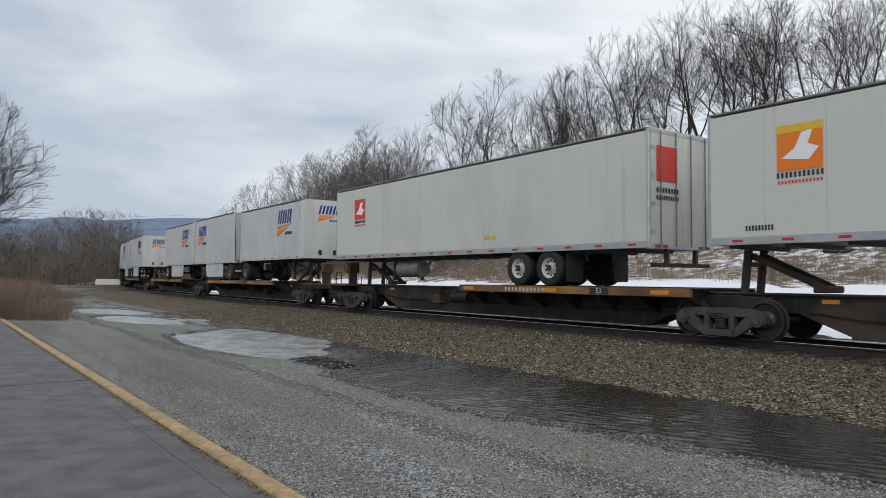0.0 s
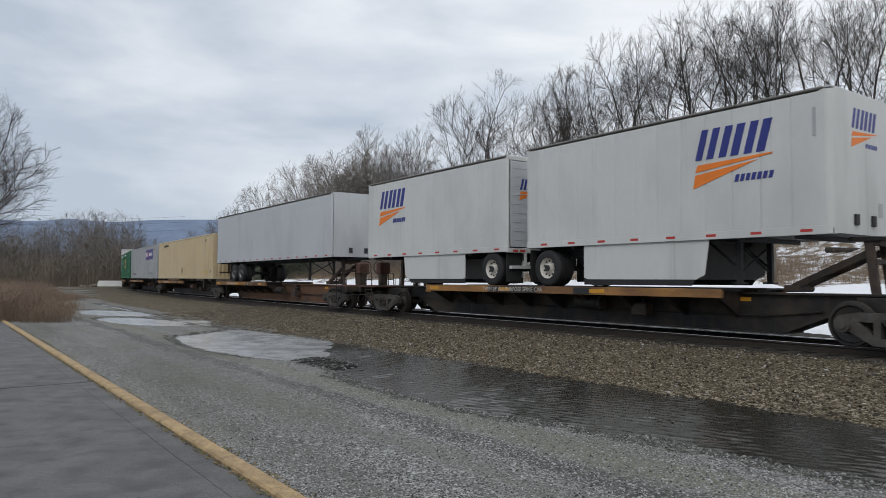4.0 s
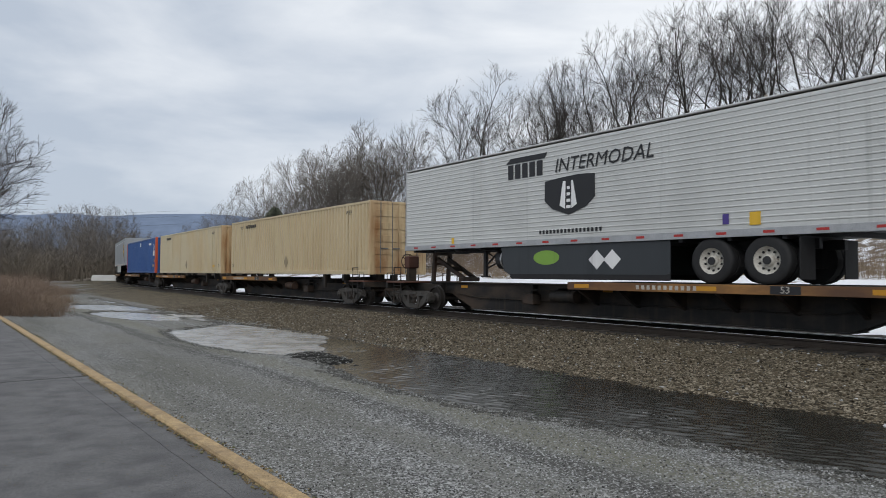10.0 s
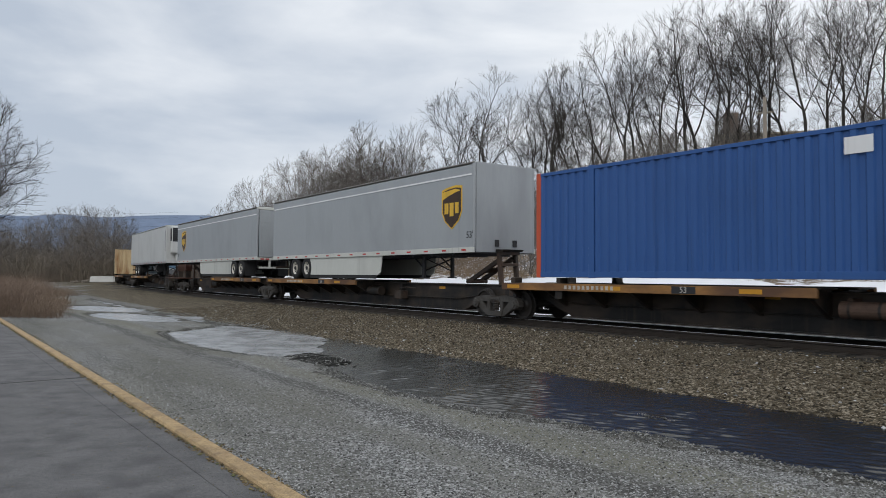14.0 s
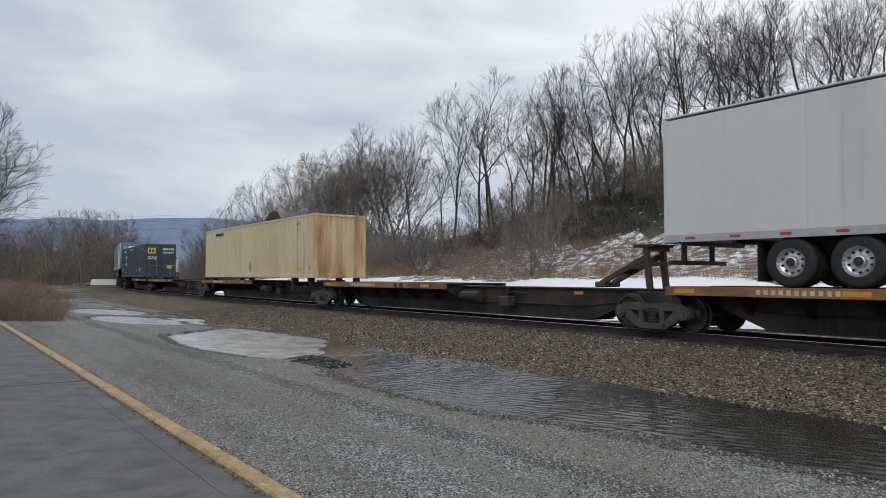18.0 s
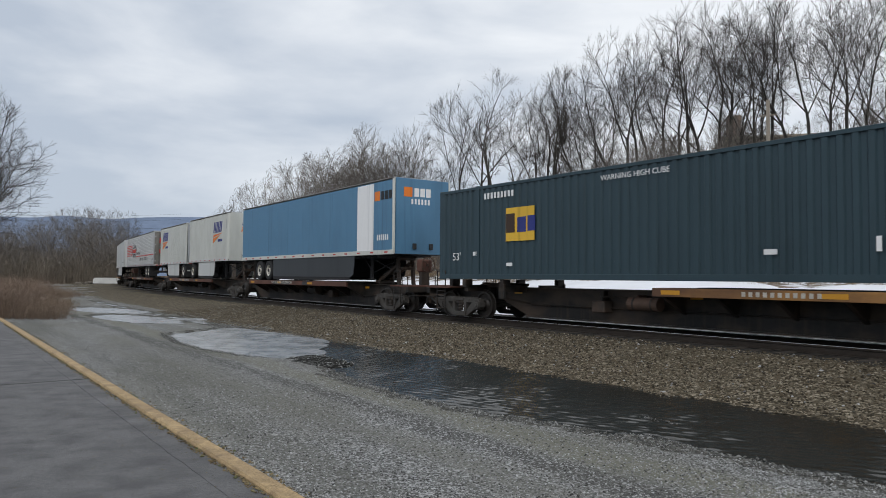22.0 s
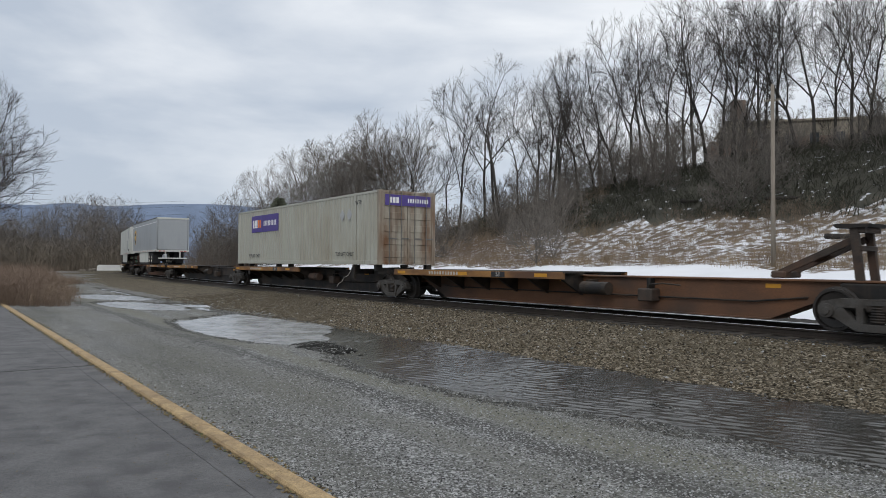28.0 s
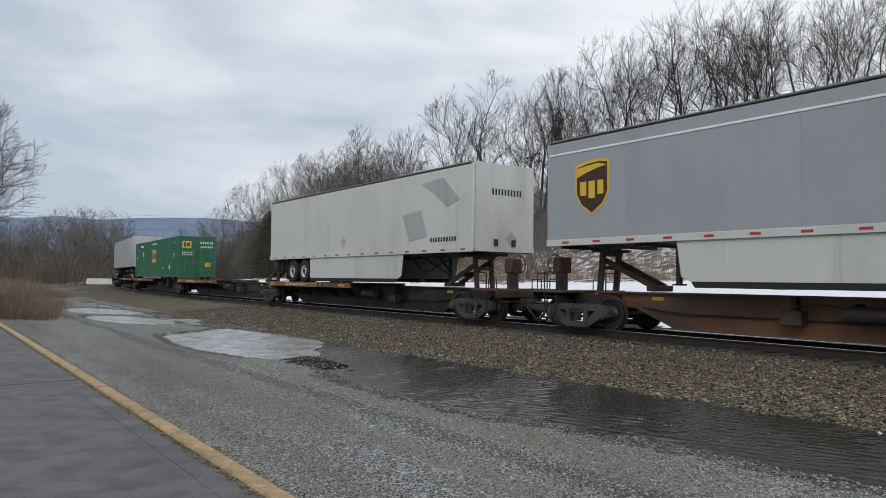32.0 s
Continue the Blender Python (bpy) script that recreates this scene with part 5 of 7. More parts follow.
        k.tube([(c[0], c[1] + 0.28 * math.cos(2 * math.pi * i / 16), c[2] + 0.28 * math.sin(2 * math.pi * i / 16)) for i in range(17)], 0.02)
        for i in range(5):
            a = 2 * math.pi * i / 5
            k.rod(c, (c[0], c[1] + 0.28 * math.cos(a), c[2] + 0.28 * math.sin(a)), 0.014, 5)
        part("brake_wheel", k, RUST, st)
    return moved(car, u, Lp / 2)

# ---- the order of the train ----
Y, R, S, B = YDECK, RDECK, STEEL, SPINEBROWN
YL = "spine car with worn yellow deck edges, dark frame"
YB = "spine car with yellow deck edges, rust-brown frame"
RL = "spine car with brown-red deck edges, dark frame"
for row in (
        (YL, 29.1, 11.74, "r", Y, S, True, False, "trailer"), (YL, 11.74, -4.99, "r", Y, S, False, True, "trailer"),
        (YL, -9.94, -27.38, "t", Y, S, True, False, "trailer"), (YL, -27.38, -46.08, "t", Y, S, False, False, "trailer"), (YL, -46.08, -63.81, "t", Y, S, False, True, "trailer"),
        (YB, -67.93, -84.66, "f", Y, B, True, False, "trailer"), (YL, -84.66, -101.85, "f", Y, S, False, False, "container"), (YL, -101.85, -119.08, "f", Y, S, False, False, "container"),
        (YL, -119.08, -136.46, "f", Y, S, False, False, "container"), (YL, -136.46, -153.18, "r", Y, S, False, True, "trailer"),
        (YL, -157.87, -174.2, "f", Y, S, True, False, "container"), (RL, -174.2, -192.1, "f", Y, S, False, False, "container"), (RL, -192.1, -209.85, "f", Y, S, False, False, "container"),
        (YL, -209.85, -228.02, "f", Y, S, False, False, "trailer"), (YL, -228.02, -244.46, "r", Y, S, False, True, "trailer"),
        (YL, -248.95, -265.45, "f", Y, S, True, False, "trailer"), (YL, -265.45, -282.85, "f", Y, S, False, False, "empty"), (YL, -282.85, -300.8, "f", Y, S, False, False, "container"),
        (YL, -300.8, -317.49, "f", Y, S, False, False, "empty"), (YL, -317.49, -334.22, "r", Y, S, False, True, "container"),
        (RL, -338.5, -355.99, "t", R, S, True, False, "trailer"), (RL, -355.99, -374.81, "t", R, S, False, False, "trailer"), (RL, -374.81, -392.21, "t", R, S, False, True, "trailer"),
        (YL, -396.4, -413.71, "f", Y, S, True, False, "trailer"), (YB, -413.71, -430.47, "f", Y, B, False, False, "empty"), (YL, -430.47, -448.15, "f", Y, S, False, False, "container"),
        (YL, -448.15, -465.34, "f", Y, S, False, False, "empty"), (YL, -465.34, -482.0, "r", Y, B, False, True, "trailer"),
        (YL, -486.45, -502.9, "f", Y, S, True, False, "trailer"), (YL, -502.9, -520.2, "f", Y, S, False, False, "empty"), (YL, -520.2, -537.4, "f", Y, S, False, False, "container"),
        (YL, -537.4, -554.8, "r", Y, S, False, True, "trailer")):
    lab, ua, ub, kind, dm, sm, lead, trail, load = row
    if load == "empty":
        lab = lab.replace("spine car", "empty spine car", 1) + ", hitch raised"
    spine_car(lab, ua, ub, kind, dm, sm, lead, trail, load, "TWIN 28' ALL PURPOSE SPINE CAR" if kind == "t" else "53", {-338.5: "lead", -374.81: "rear"}.get(ua, "both"))


def square_mark(tr, a, z, w, h, m1, m2):
    decal(tr, "square_sign", [rect(a, z, w, h)], m1)
    decal(tr, "sign_figure", [[(a - w * 0.4, z - h * 0.22), (a - w * 0.1, z - h * 0.02), (a + w * 0.05, z + h * 0.3), (a + w * 0.3, z + h * 0.36), (a + w * 0.18, z + h * 0.05), (a + w * 0.42, z - h * 0.05), (a + w * 0.2, z - h * 0.3)]], m2, lift=0.003)


# white dry vans with a square sign
t = trailer("white dry van trailer with a red and yellow square sign", 19.68, CREAM, style="panel", zb=0.78, zt=3.66, nose=-1)
square_mark(t, -6.06, ZC + 2.68, 0.9, 0.92, LOGOOR, SIGNW)
decal(t, "sign_band", [rect(-6.06, ZC + 3.06, 0.9, 0.16)], LOGOYEL, lift=0.004)
bars(t, -6.06, ZC + 2.14, 0.95, 0.11, 11, BLACK)
bars(t, -6.06, ZC + 2.0, 0.9, 0.06, 13, LOGORED)
bars(t, -6.9, ZC + 1.12, 0.62, 0.11, 9, BLACK)
t = trailer("white dry van trailer with a small red sign, rear doors leading", 2.03, CREAM, style="panel", zb=0.80, zt=3.70, nose=-1, L=16.1, tail=3.4)
square_mark(t, -6.0, ZC + 2.78, 0.85, 0.8, LOGORED, SIGNW)
bars(t, -6.0, ZC + 2.28, 0.85, 0.11, 9, BLACK)
bars(t, -6.0, ZC + 2.14, 0.85, 0.07, 9, LOGORED)
decal(t, "door_sign", [rect(-0.62, ZC + 2.85, 0.8, 0.85)], LOGORED, end=8.07)
bars(t, -0.6, ZC + 2.2, 0.9, 0.12, 8, BLACK, end=8.07)
bars(t, -0.6, ZC + 2.02, 0.9, 0.1, 10, BLACK, end=8.07)
part("tank", Kit().rod((-3.5, -0.86, DECK + 0.52), (-2.1, -0.86, DECK + 0.52), 0.29, 20), ROOFRAIL, t, "dull grey cylindrical tank under the floor")
part("tank_end", Kit().rod((-3.53, -0.86, DECK + 0.52), (-3.49, -0.86, DECK + 0.52), 0.27, 20, 0.29), SIGNW, t, "white domed tank end")
decal(t, "yellow_notice", [rect(2.0, ZC + 1.3, 0.22, 0.1), rect(2.35, ZC + 1.3, 0.2, 0.1)], LOGOYEL)

# pup trailers
PUP = "short white pup trailer, blue and orange sign"
for u, nose, L, zb, zt in ((-13.8, 1, 8.5, 0.92, 3.72), (-23.41, -1, 8.4, 0.87, 3.82), (-32.33, 1, 8.46, 0.88, 3.78), (-51.24, 1, 8.44, 0.92, 3.78), (-60.51, -1, 8.45, 0.85, 3.75),
                           (-360.89, 1, 8.38, 0.93, 3.82), (-370.24, -1, 8.41, 0.89, 3.75)):
    lead = nose > 0
    t = trailer(PUP + (", nose leading" if lead else ", rear door leading"), u, WHITE if u > -100 else CREAM, L=L, nose=nose, zb=zb, zt=zt, style="post", skirt=None if u == -13.8 else WHITE, rail=WHITE, roll_door=not lead, rim=RIM_D if u > -30 else None)
    blue_orange_sign(t, (2.2 if lead else -2.3), ZC + 2.72, 1.0)
    if lead:
        blue_orange_sign(t, 0.1, ZC + zb + 2.15, 0.62, end=L / 2 + 0.004)
        decal(t, "notice", [rect(0.75, ZC + zb + 0.55, 0.2, 0.3)], GHOST, end=L / 2 + 0.004)
        bars(t, L / 2 - 0.32, ZC + zb + 2.2, 0.12, 0.55, 1, GHOST)
    else:
        blue_orange_sign(t, -0.35, ZC + zb + 1.9, 0.5, end=L / 2 + 0.018)

# plain and marked trailers
trailer("long pale grey-white dry van trailer", -75.92, LGREY, zb=0.97, zt=3.80, style="smooth", rail=LGREY, tail=3.1, rim=RIM_D)
t = trailer("white ribbed refrigerated trailer with dark lettering", -145.40, WHITE, zb=0.85, zt=3.70, style="ribbed", nose=-1, skirt=SKIRT, reefer=True, L=16.05, tail=2.7, skirt_at=(5.0, 10.9))
decal(t, "sign_block", [rect(-2.4 + i * 0.3, ZC + 3.02, 0.22, 0.42) for i in range(5)], BLACK)
decal(t, "sign_bar", [[(-2.6, ZC + 3.27), (-1.0, ZC + 3.27), (-0.9, ZC + 3.42), (-2.4, ZC + 3.42)]], BLACK)
lettering(t, "INTERMODAL", 0.52, 1.0, ZC + 2.98, BLACK, slant=0.22)
decal(t, "shield_sign", [crest(-0.09, ZC + 2.16, 1.8, 1.05)], BLACK)
decal(t, "shield_figure", [[(-0.42, ZC + 1.9), (-0.3, ZC + 2.55), (-0.2, ZC + 2.55), (-0.22, ZC + 1.8)], [(0.2, ZC + 1.9), (0.06, ZC + 2.55), (0.0, ZC + 2.55), (0.0, ZC + 1.8)]] + [rect(-0.1, ZC + 1.85 + 0.17 * i, 0.16 - 0.02 * i, 0.08) for i in range(4)], SIGNW, lift=0.004)
bars(t, -0.09, ZC + 1.21, 2.3, 0.1, 17, BLACK)
bars(t, -0.6, ZC + 2.85, 1.0, 0.3, 5, BLACK, end=8.045)
decal(t, "notice", [rect(5.11, ZC + 1.22, 0.24, 0.27), rect(-5.2, ZC + 1.1, 0.12, 0.22)], LOGOYEL)
decal(t, "notice", [rect(4.45, ZC + 1.24, 0.14, 0.22)], PURPLE)
decal(t, "skirt_mark", [[(0.55, DECK + 0.58), (0.83, DECK + 0.33), (1.1, DECK + 0.58), (0.83, DECK + 0.83)], [(1.05, DECK + 0.58), (1.33, DECK + 0.33), (1.6, DECK + 0.58), (1.33, DECK + 0.83)]], SIGNW, y=-1.252)
decal(t, "skirt_badge", [[(-0.99 + 0.5 * math.cos(i * math.pi / 10), DECK + 0.66 + 0.2 * math.sin(i * math.pi / 10)) for i in range(20)]], paint("bright_green_badge", (0.20, 0.36, 0.06)), y=-1.252)
for u, nose, L, zb, zt, a, lab in ((-218.70, 1, 16.1, 0.77, 3.63, 6.9, "nose leading"), (-237.08, -1, 16.2, 0.81, 3.60, -6.36, "rear door leading"), (-476.0, -1, 13.8, 0.96, 3.82, -5.3, "rear roll door leading")):
    t = trailer("grey parcel trailer with brown and yellow shield, " + lab, u, UGREY, L=L, nose=nose, zb=zb, zt=zt, style="smooth", skirt=CREAM if nose < 0 or u > -230 else UGREY, rail=CREAM, roll_door=nose < 0, rear_mat=UGREY, tape=True, skirt_at=(4.2, L - 5.6) if L > 16 else None)
    brown_shield(t, a, ZC + zb + 1.48, 1.05)
    part("stripe", Kit().box(-L / 2 + 0.1, L / 2 - 0.1, -1.31, -1.29, ZC + zt - 0.42, ZC + zt - 0.37), SIGNW, t)
    if L > 16:
        lettering(t, "53'", 0.3, a + 0.95 if nose > 0 else a - 1.3, ZC + zb + 0.55, BLACK)
t = trailer("white refrigerated trailer with a cooling unit leading", -256.85, WHITE, zb=0.84, zt=3.74, style="smooth", alu=True, reefer=True, rail=CHROME, L=16.2, tail=2.9)
bars(t, 7.85, ZC + 2.6, 0.1, 1.6, 1, BLACK)
t = trailer("sky-blue dry van trailer with a white panel, nose leading", -346.08, SKYBLUE, zb=0.90, zt=3.77, style="panel", skirt=SKIRT, rail=CREAM, gear=2.7)
decal(t, "white_panel", [rect(5.96, ZC + 2.35, 1.3, 2.6)], SIGNW)
for a, z, w, end in ((7.26, 3.14, 1.15, 0), (-0.3, 3.25, 1.1, 8.08)):
    decal(t, "orange_square", [rect(a - w * 0.33, ZC + z, w * 0.34, 0.36)], LOGOOR, end=end)
    decal(t, "sign_block", [rect(a + w * (0.02 + 0.24 * i), ZC + z, w * 0.19, 0.32) for i in range(3)], UNDER if not end else SIGNW, end=end, lift=0.003)
bars(t, 7.3, ZC + 1.55, 0.9, 0.22, 6, SIGNW)
bars(t, -0.1, ZC + 2.9, 0.9, 0.2, 6, SIGNW, end=8.08)
t = trailer("white ribbed trailer with red stripes and worn metal doors", -385.06, WHITE, zb=0.86, zt=3.75, style="ribbed", nose=-1, rear_mat=mat("stained_steel_door", (0.22, 0.21, 0.19), 0.45, metal=0.5, vary=0.3, scale=1.5, other=(0.12, 0.08, 0.05), other_at=0.6), L=16.05)
decal(t, "red_stripe", [rect(-6.2, ZC + 1.95 + 0.16 * i, 3.7, 0.07) for i in range(7)] + [[(-2.0, ZC + 1.76), (7.95, ZC + 1.76), (7.95, ZC + 1.84), (-2.0, ZC + 1.84)]], LOGORED)
decal(t, "sign_frame", [rect(-3.0, ZC + 2.65, 2.5, 0.05), rect(-3.0, ZC + 2.05, 2.5, 0.05), rect(-4.25, ZC + 2.35, 0.05, 0.6), rect(-1.75, ZC + 2.35, 0.05, 0.6)] + [rect(-3.5 + 0.4 * i, ZC + 2.8, 0.1, 0.28, 0.04 * (i - 1)) for i in range(4)] + [rect(-3.5 + 0.4 * i, ZC + 1.9, 0.1, 0.28, -0.04 * (i - 1)) for i in range(4)], BLACK)
decal(t, "sign_block", [rect(-4.0 + 0.25 * i, ZC + 2.35, 0.17, 0.32) for i in range(9)], LOGORED, lift=0.003)
lettering(t, "TRUCKING, INC.", 0.32, -0.3, ZC + 2.06, BLACK)
lettering(t, "ALLENTON, WI", 0.34, 1.6, ZC + 1.5, BLACK)
lettering(t, "EDISON, NJ", 0.34, 4.06, ZC + 1.5, BLACK)
lettering(t, "53'", 0.34, 7.45, ZC + 1.32, BLACK)
decal(t, "door_sign", [rect(0.1, ZC + 2.95, 1.9, 0.42)], LOGORED, end=8.06)
decal(t, "door_notice", [rect(-0.6, ZC + 2.05, 0.5, 0.3)], LOGORED, end=8.06)
t = trailer("plain white dry van trailer, nose leading", -404.62, WHITE, zb=0.91, zt=3.80, style="panel", skirt=WHITE, alu=True, rail=WHITE, L=16.2)
bars(t, 0.3, ZC + 2.6, 0.7, 0.16, 4, BLACK, end=8.105)
bars(t, 0.3, ZC + 2.4, 0.8, 0.14, 6, BLACK, end=8.105)
bars(t, 6.6, ZC + 1.4, 1.2, 0.1, 7, BLACK)
t = trailer("white dry van trailer with faded grey marks, nose leading", -494.17, CREAM, zb=0.91, zt=3.76, style="panel", skirt=CREAM, rail=CREAM)
decal(t, "faded_mark", [[(5.2, ZC + 3.3), (6.5, ZC + 3.4), (7.4, ZC + 2.6), (6.7, ZC + 2.4), (6.0, ZC + 2.9)], [(4.0, ZC + 2.3), (5.2, ZC + 2.4), (5.6, ZC + 1.5), (4.5, ZC + 1.35)]], GHOST)
bars(t, 6.5, ZC + 1.35, 1.5, 0.15, 10, BLACK)
bars(t, 0.1, ZC + 2.85, 1.3, 0.2, 10, BLACK, end=8.08)
decal(t, "diamond_placard", [[(0.3, ZC + 1.6), (0.55, ZC + 1.35), (0.3, ZC + 1.1), (0.05, ZC + 1.35)]], GHOST, end=8.08)
decal(t, "diamond_placard", [[(-0.4, ZC + 1.75), (-0.2, ZC + 1.5), (-0.4, ZC + 1.25), (-0.6, ZC + 1.5)]], GHOST)
trailer("pale grey trailer at the tail of the visible train", -546.0, LGREY, zb=0.9, zt=3.75, style="smooth", rail=LGREY)


# containers
def parcel_container(label, u, material, end_mat):
    c = container(label, u, material, False, end_mat)
    lettering(c, "WTP", 0.24, 6.36, ZC + 2.47, BLACK)
    bars(c, -5.3, ZC + 2.55, 1.5, 0.16, 10, BLACK)
    decal(c, "diamond_placard", [[(0.0, ZC + 0.88), (0.24, ZC + 0.58), (0.0, ZC + 0.28), (-0.24, ZC + 0.58)]], TANMARK)
    lettering(c, "53", 0.26, 7.6, ZC + 0.45, BLACK)
    decal(c, "notice", [rect(6.5, ZC + 0.45, 0.35, 0.14)], LOGOYEL)
    return c


c = parcel_container("sand-yellow corrugated container with rust streaks", -92.99, BEIGE, BEIGE)
c = container("beige corrugated container with worn locked doors leading", -163.96, BEIGE, True, RUSTEND)
lettering(c, "WTP", 0.24, 6.3, ZC + 2.5, BLACK)
lettering(c, "WTP", 0.24, -6.3, ZC + 2.5, BLACK)
bars(c, -4.98, ZC + 2.54, 1.6, 0.17, 11, BLACK)
lettering(c, "53", 0.26, -7.7, ZC + 0.45, BLACK)
decal(c, "diamond_placard", [[(-0.14, ZC + 0.88), (0.11, ZC + 0.58), (-0.14, ZC + 0.28), (-0.39, ZC + 0.58)]], TANMARK)
parcel_container("cream corrugated container with a rust-streaked end", -181.93, BEIGE2, RUSTEND)
parcel_container("pale cream corrugated container with a heavily rusted end", -291.36, BEIGE2, RUSTEND)

for u, material, em, lab in ((-109.87, FGREY, FGREY, "grey corrugated container with a purple sign"), (-439.15, FGREY2, RUSTEND, "warm grey corrugated container, purple sign, rusty doors")):
    c = container(lab, u, material, True, RUSTGREY if u < -200 else FGREY)
    a = 3.86 if u > -200 else -3.95
    decal(c, "purple_sign", [rect(a, ZC + 2.12, 3.8, 0.88)], PURPLE)
    decal(c, "sign_block", [rect(a - 1.6 + 0.24 * i, ZC + 2.12, 0.18, 0.42) for i in range(3)], SIGNW, lift=0.004)
    decal(c, "sign_accent", [rect(a - 0.86 + 0.24 * i, ZC + 2.12, 0.18, 0.42) for i in range(2)], LOGOOR, lift=0.004)
    bars(c, a + 0.75, ZC + 2.12, 1.8, 0.26, 9, SIGNW, y=-1.308)
    decal(c, "purple_sign", [rect(0, ZC + 2.52, 2.1, 0.42)], PURPLE, end=8.1)
    decal(c, "sign_block", [rect(-0.8 + 0.15 * i, ZC + 2.52, 0.11, 0.22) for i in range(3)], SIGNW, end=8.1, lift=0.004)
    bars(c, 0.45, ZC + 2.52, 1.0, 0.16, 9, SIGNW, end=8.106)
    lettering(c, "TOP LIFT ONLY", 0.24, 5.2, ZC + 0.42, BLACK)
    lettering(c, "TOP LIFT ONLY", 0.25, -5.4, ZC + 0.42, BLACK)
    lettering(c, "WTP", 0.24, 6.4, ZC + 2.49, BLACK)
    for a in ((-3.9, -3.3) if u > -200 else (4.97, 5.61)):
        decal(c, "diamond_placard", [[(a, ZC + 2.3), (a + 0.22, ZC + 2.05), (a, ZC + 1.8), (a - 0.22, ZC + 2.05)]], GHOST)
    if u < -200:
        way = [(6.05, ZC + 0.02), (5.85, 1.42), (5.6, 1.2), (5.25, 1.12), (5.05, 0.93), (4.75, 0.85), (4.6, 0.72)]
        part("loose_strap", Kit().tube([(p, -1.33, q) for p, q in way], 0.012, 5), STENCIL, c, "pale frayed strap hanging loose")

for u, material, m2, lab in ((-127.16, GREEN, SIGNW, "green corrugated container with a yellow sign, doors leading"), (-527.62, GREEN, SIGNW, "green corrugated container with a yellow sign, doors leading"), (-327.0, NAVY, SIGNW, "dark slate-blue corrugated container with a yellow sign, doors leading")):
    c = container(lab, u, material, True)
    a = -0.08 if u != -327.0 else -4.15
    decal(c, "yellow_sign", [rect(a, ZC + 1.62, 1.45 if u != -327.0 else 1.2, 0.98)], LOGOYEL)
    decal(c, "sign_block", [rect(a - 0.40, ZC + 1.66, 0.38, 0.56)], LOGOBRN, lift=0.004)
    decal(c, "sign_accent", [rect(a + 0.08, ZC + 1.6, 0.36, 0.44), rect(a + 0.48, ZC + 1.62, 0.3, 0.44)], LOGOBLUE, lift=0.004)
    decal(c, "yellow_sign", [rect(-0.72, ZC + 2.3, 0.62, 0.5)], LOGOYEL, end=8.085)
    decal(c, "sign_block", [rect(-0.86, ZC + 2.3, 0.16, 0.3), rect(-0.62, ZC + 2.3, 0.2, 0.26)], LOGOBLUE, end=8.085, lift=0.004)
    lettering(c, "WARNING HIGH CUBE", 0.2, -0.1, ZC + 2.6, m2)
    lettering(c, "WTP", 0.2, 6.6, ZC + 2.45, m2)
    lettering(c, "53'", 0.36, 6.85, ZC + 1.55 if u != -327.0 else ZC + 0.74, m2)
    lettering(c, "53'", 0.36, -7.13, ZC + 1.55 if u != -327.0 else ZC + 0.71, m2)
    bars(c, -5.1, ZC + 2.55, 1.4, 0.18, 9, m2)
    bars(c, 0.65, ZC + 2.45, 0.95, 0.18, 6, m2, end=8.085)
    bars(c, 0.65, ZC + 2.15, 0.9, 0.14, 7, m2, end=8.085)
    bars(c, -0.65, ZC + 1.75, 0.8, 0.1, 7, m2, end=8.085)
    bars(c, -0.65, ZC + 1.6, 0.8, 0.1, 8, m2, end=8.085)
    decal(c, "notice", [rect(0.75, ZC + 0.9, 0.42, 0.3)], LOGOYEL, end=8.085)
    decal(c, "diamond_placard", [[(-4.45, ZC + 2.1), (-4.2, ZC + 1.83), (-4.45, ZC + 1.56), (-4.7, ZC + 1.83)]] if u != -327.0 else [rect(-6.2, ZC + 0.8, 0.2, 0.12)], m2)
    bars(c, 5.4, ZC + 0.72, 0.35, 0.28, 2, m2)
    decal(c, "pale_patch", [rect(3.3, ZC + 0.62, 0.28, 0.11), rect(-4.6, ZC + 0.45, 0.25, 0.1)], m2)
c = container("blue corrugated container with red-orange corner posts", -199.8, BLUE, False, BLUE, ORANGE)
decal(c, "corner_band", [rect(7.88, ZC + 1.45, 0.36, 2.86)], ORANGE)
decal(c, "corner_band", [rect(-8.0, ZC + 1.45, 0.14, 2.86)], ORANGE)
lettering(c, "53", 0.62, 7.15, ZC + 2.1, SIGNW)
decal(c, "white_patch", [rect(7.15, ZC + 1.63, 0.7, 0.42), rect(0.3, ZC + 2.5, 0.5, 0.32)], SIGNW)
decal(c, "notice", [rect(6.95, ZC + 0.6, 0.35, 0.18), rect(7.4, ZC + 1.0, 0.2, 0.18)], LOGOYEL)
bars(c, 5.3, ZC + 2.41, 1.2, 0.16, 8, SIGNW)
lettering(c, "53", 0.62, -0.4, ZC + 2.1, SIGNW, end=8.085)
decal(c, "white_patch", [rect(-0.4, ZC + 1.6, 0.7, 0.42), rect(-0.4, ZC + 0.9, 0.7, 0.3)], SIGNW, end=8.085)

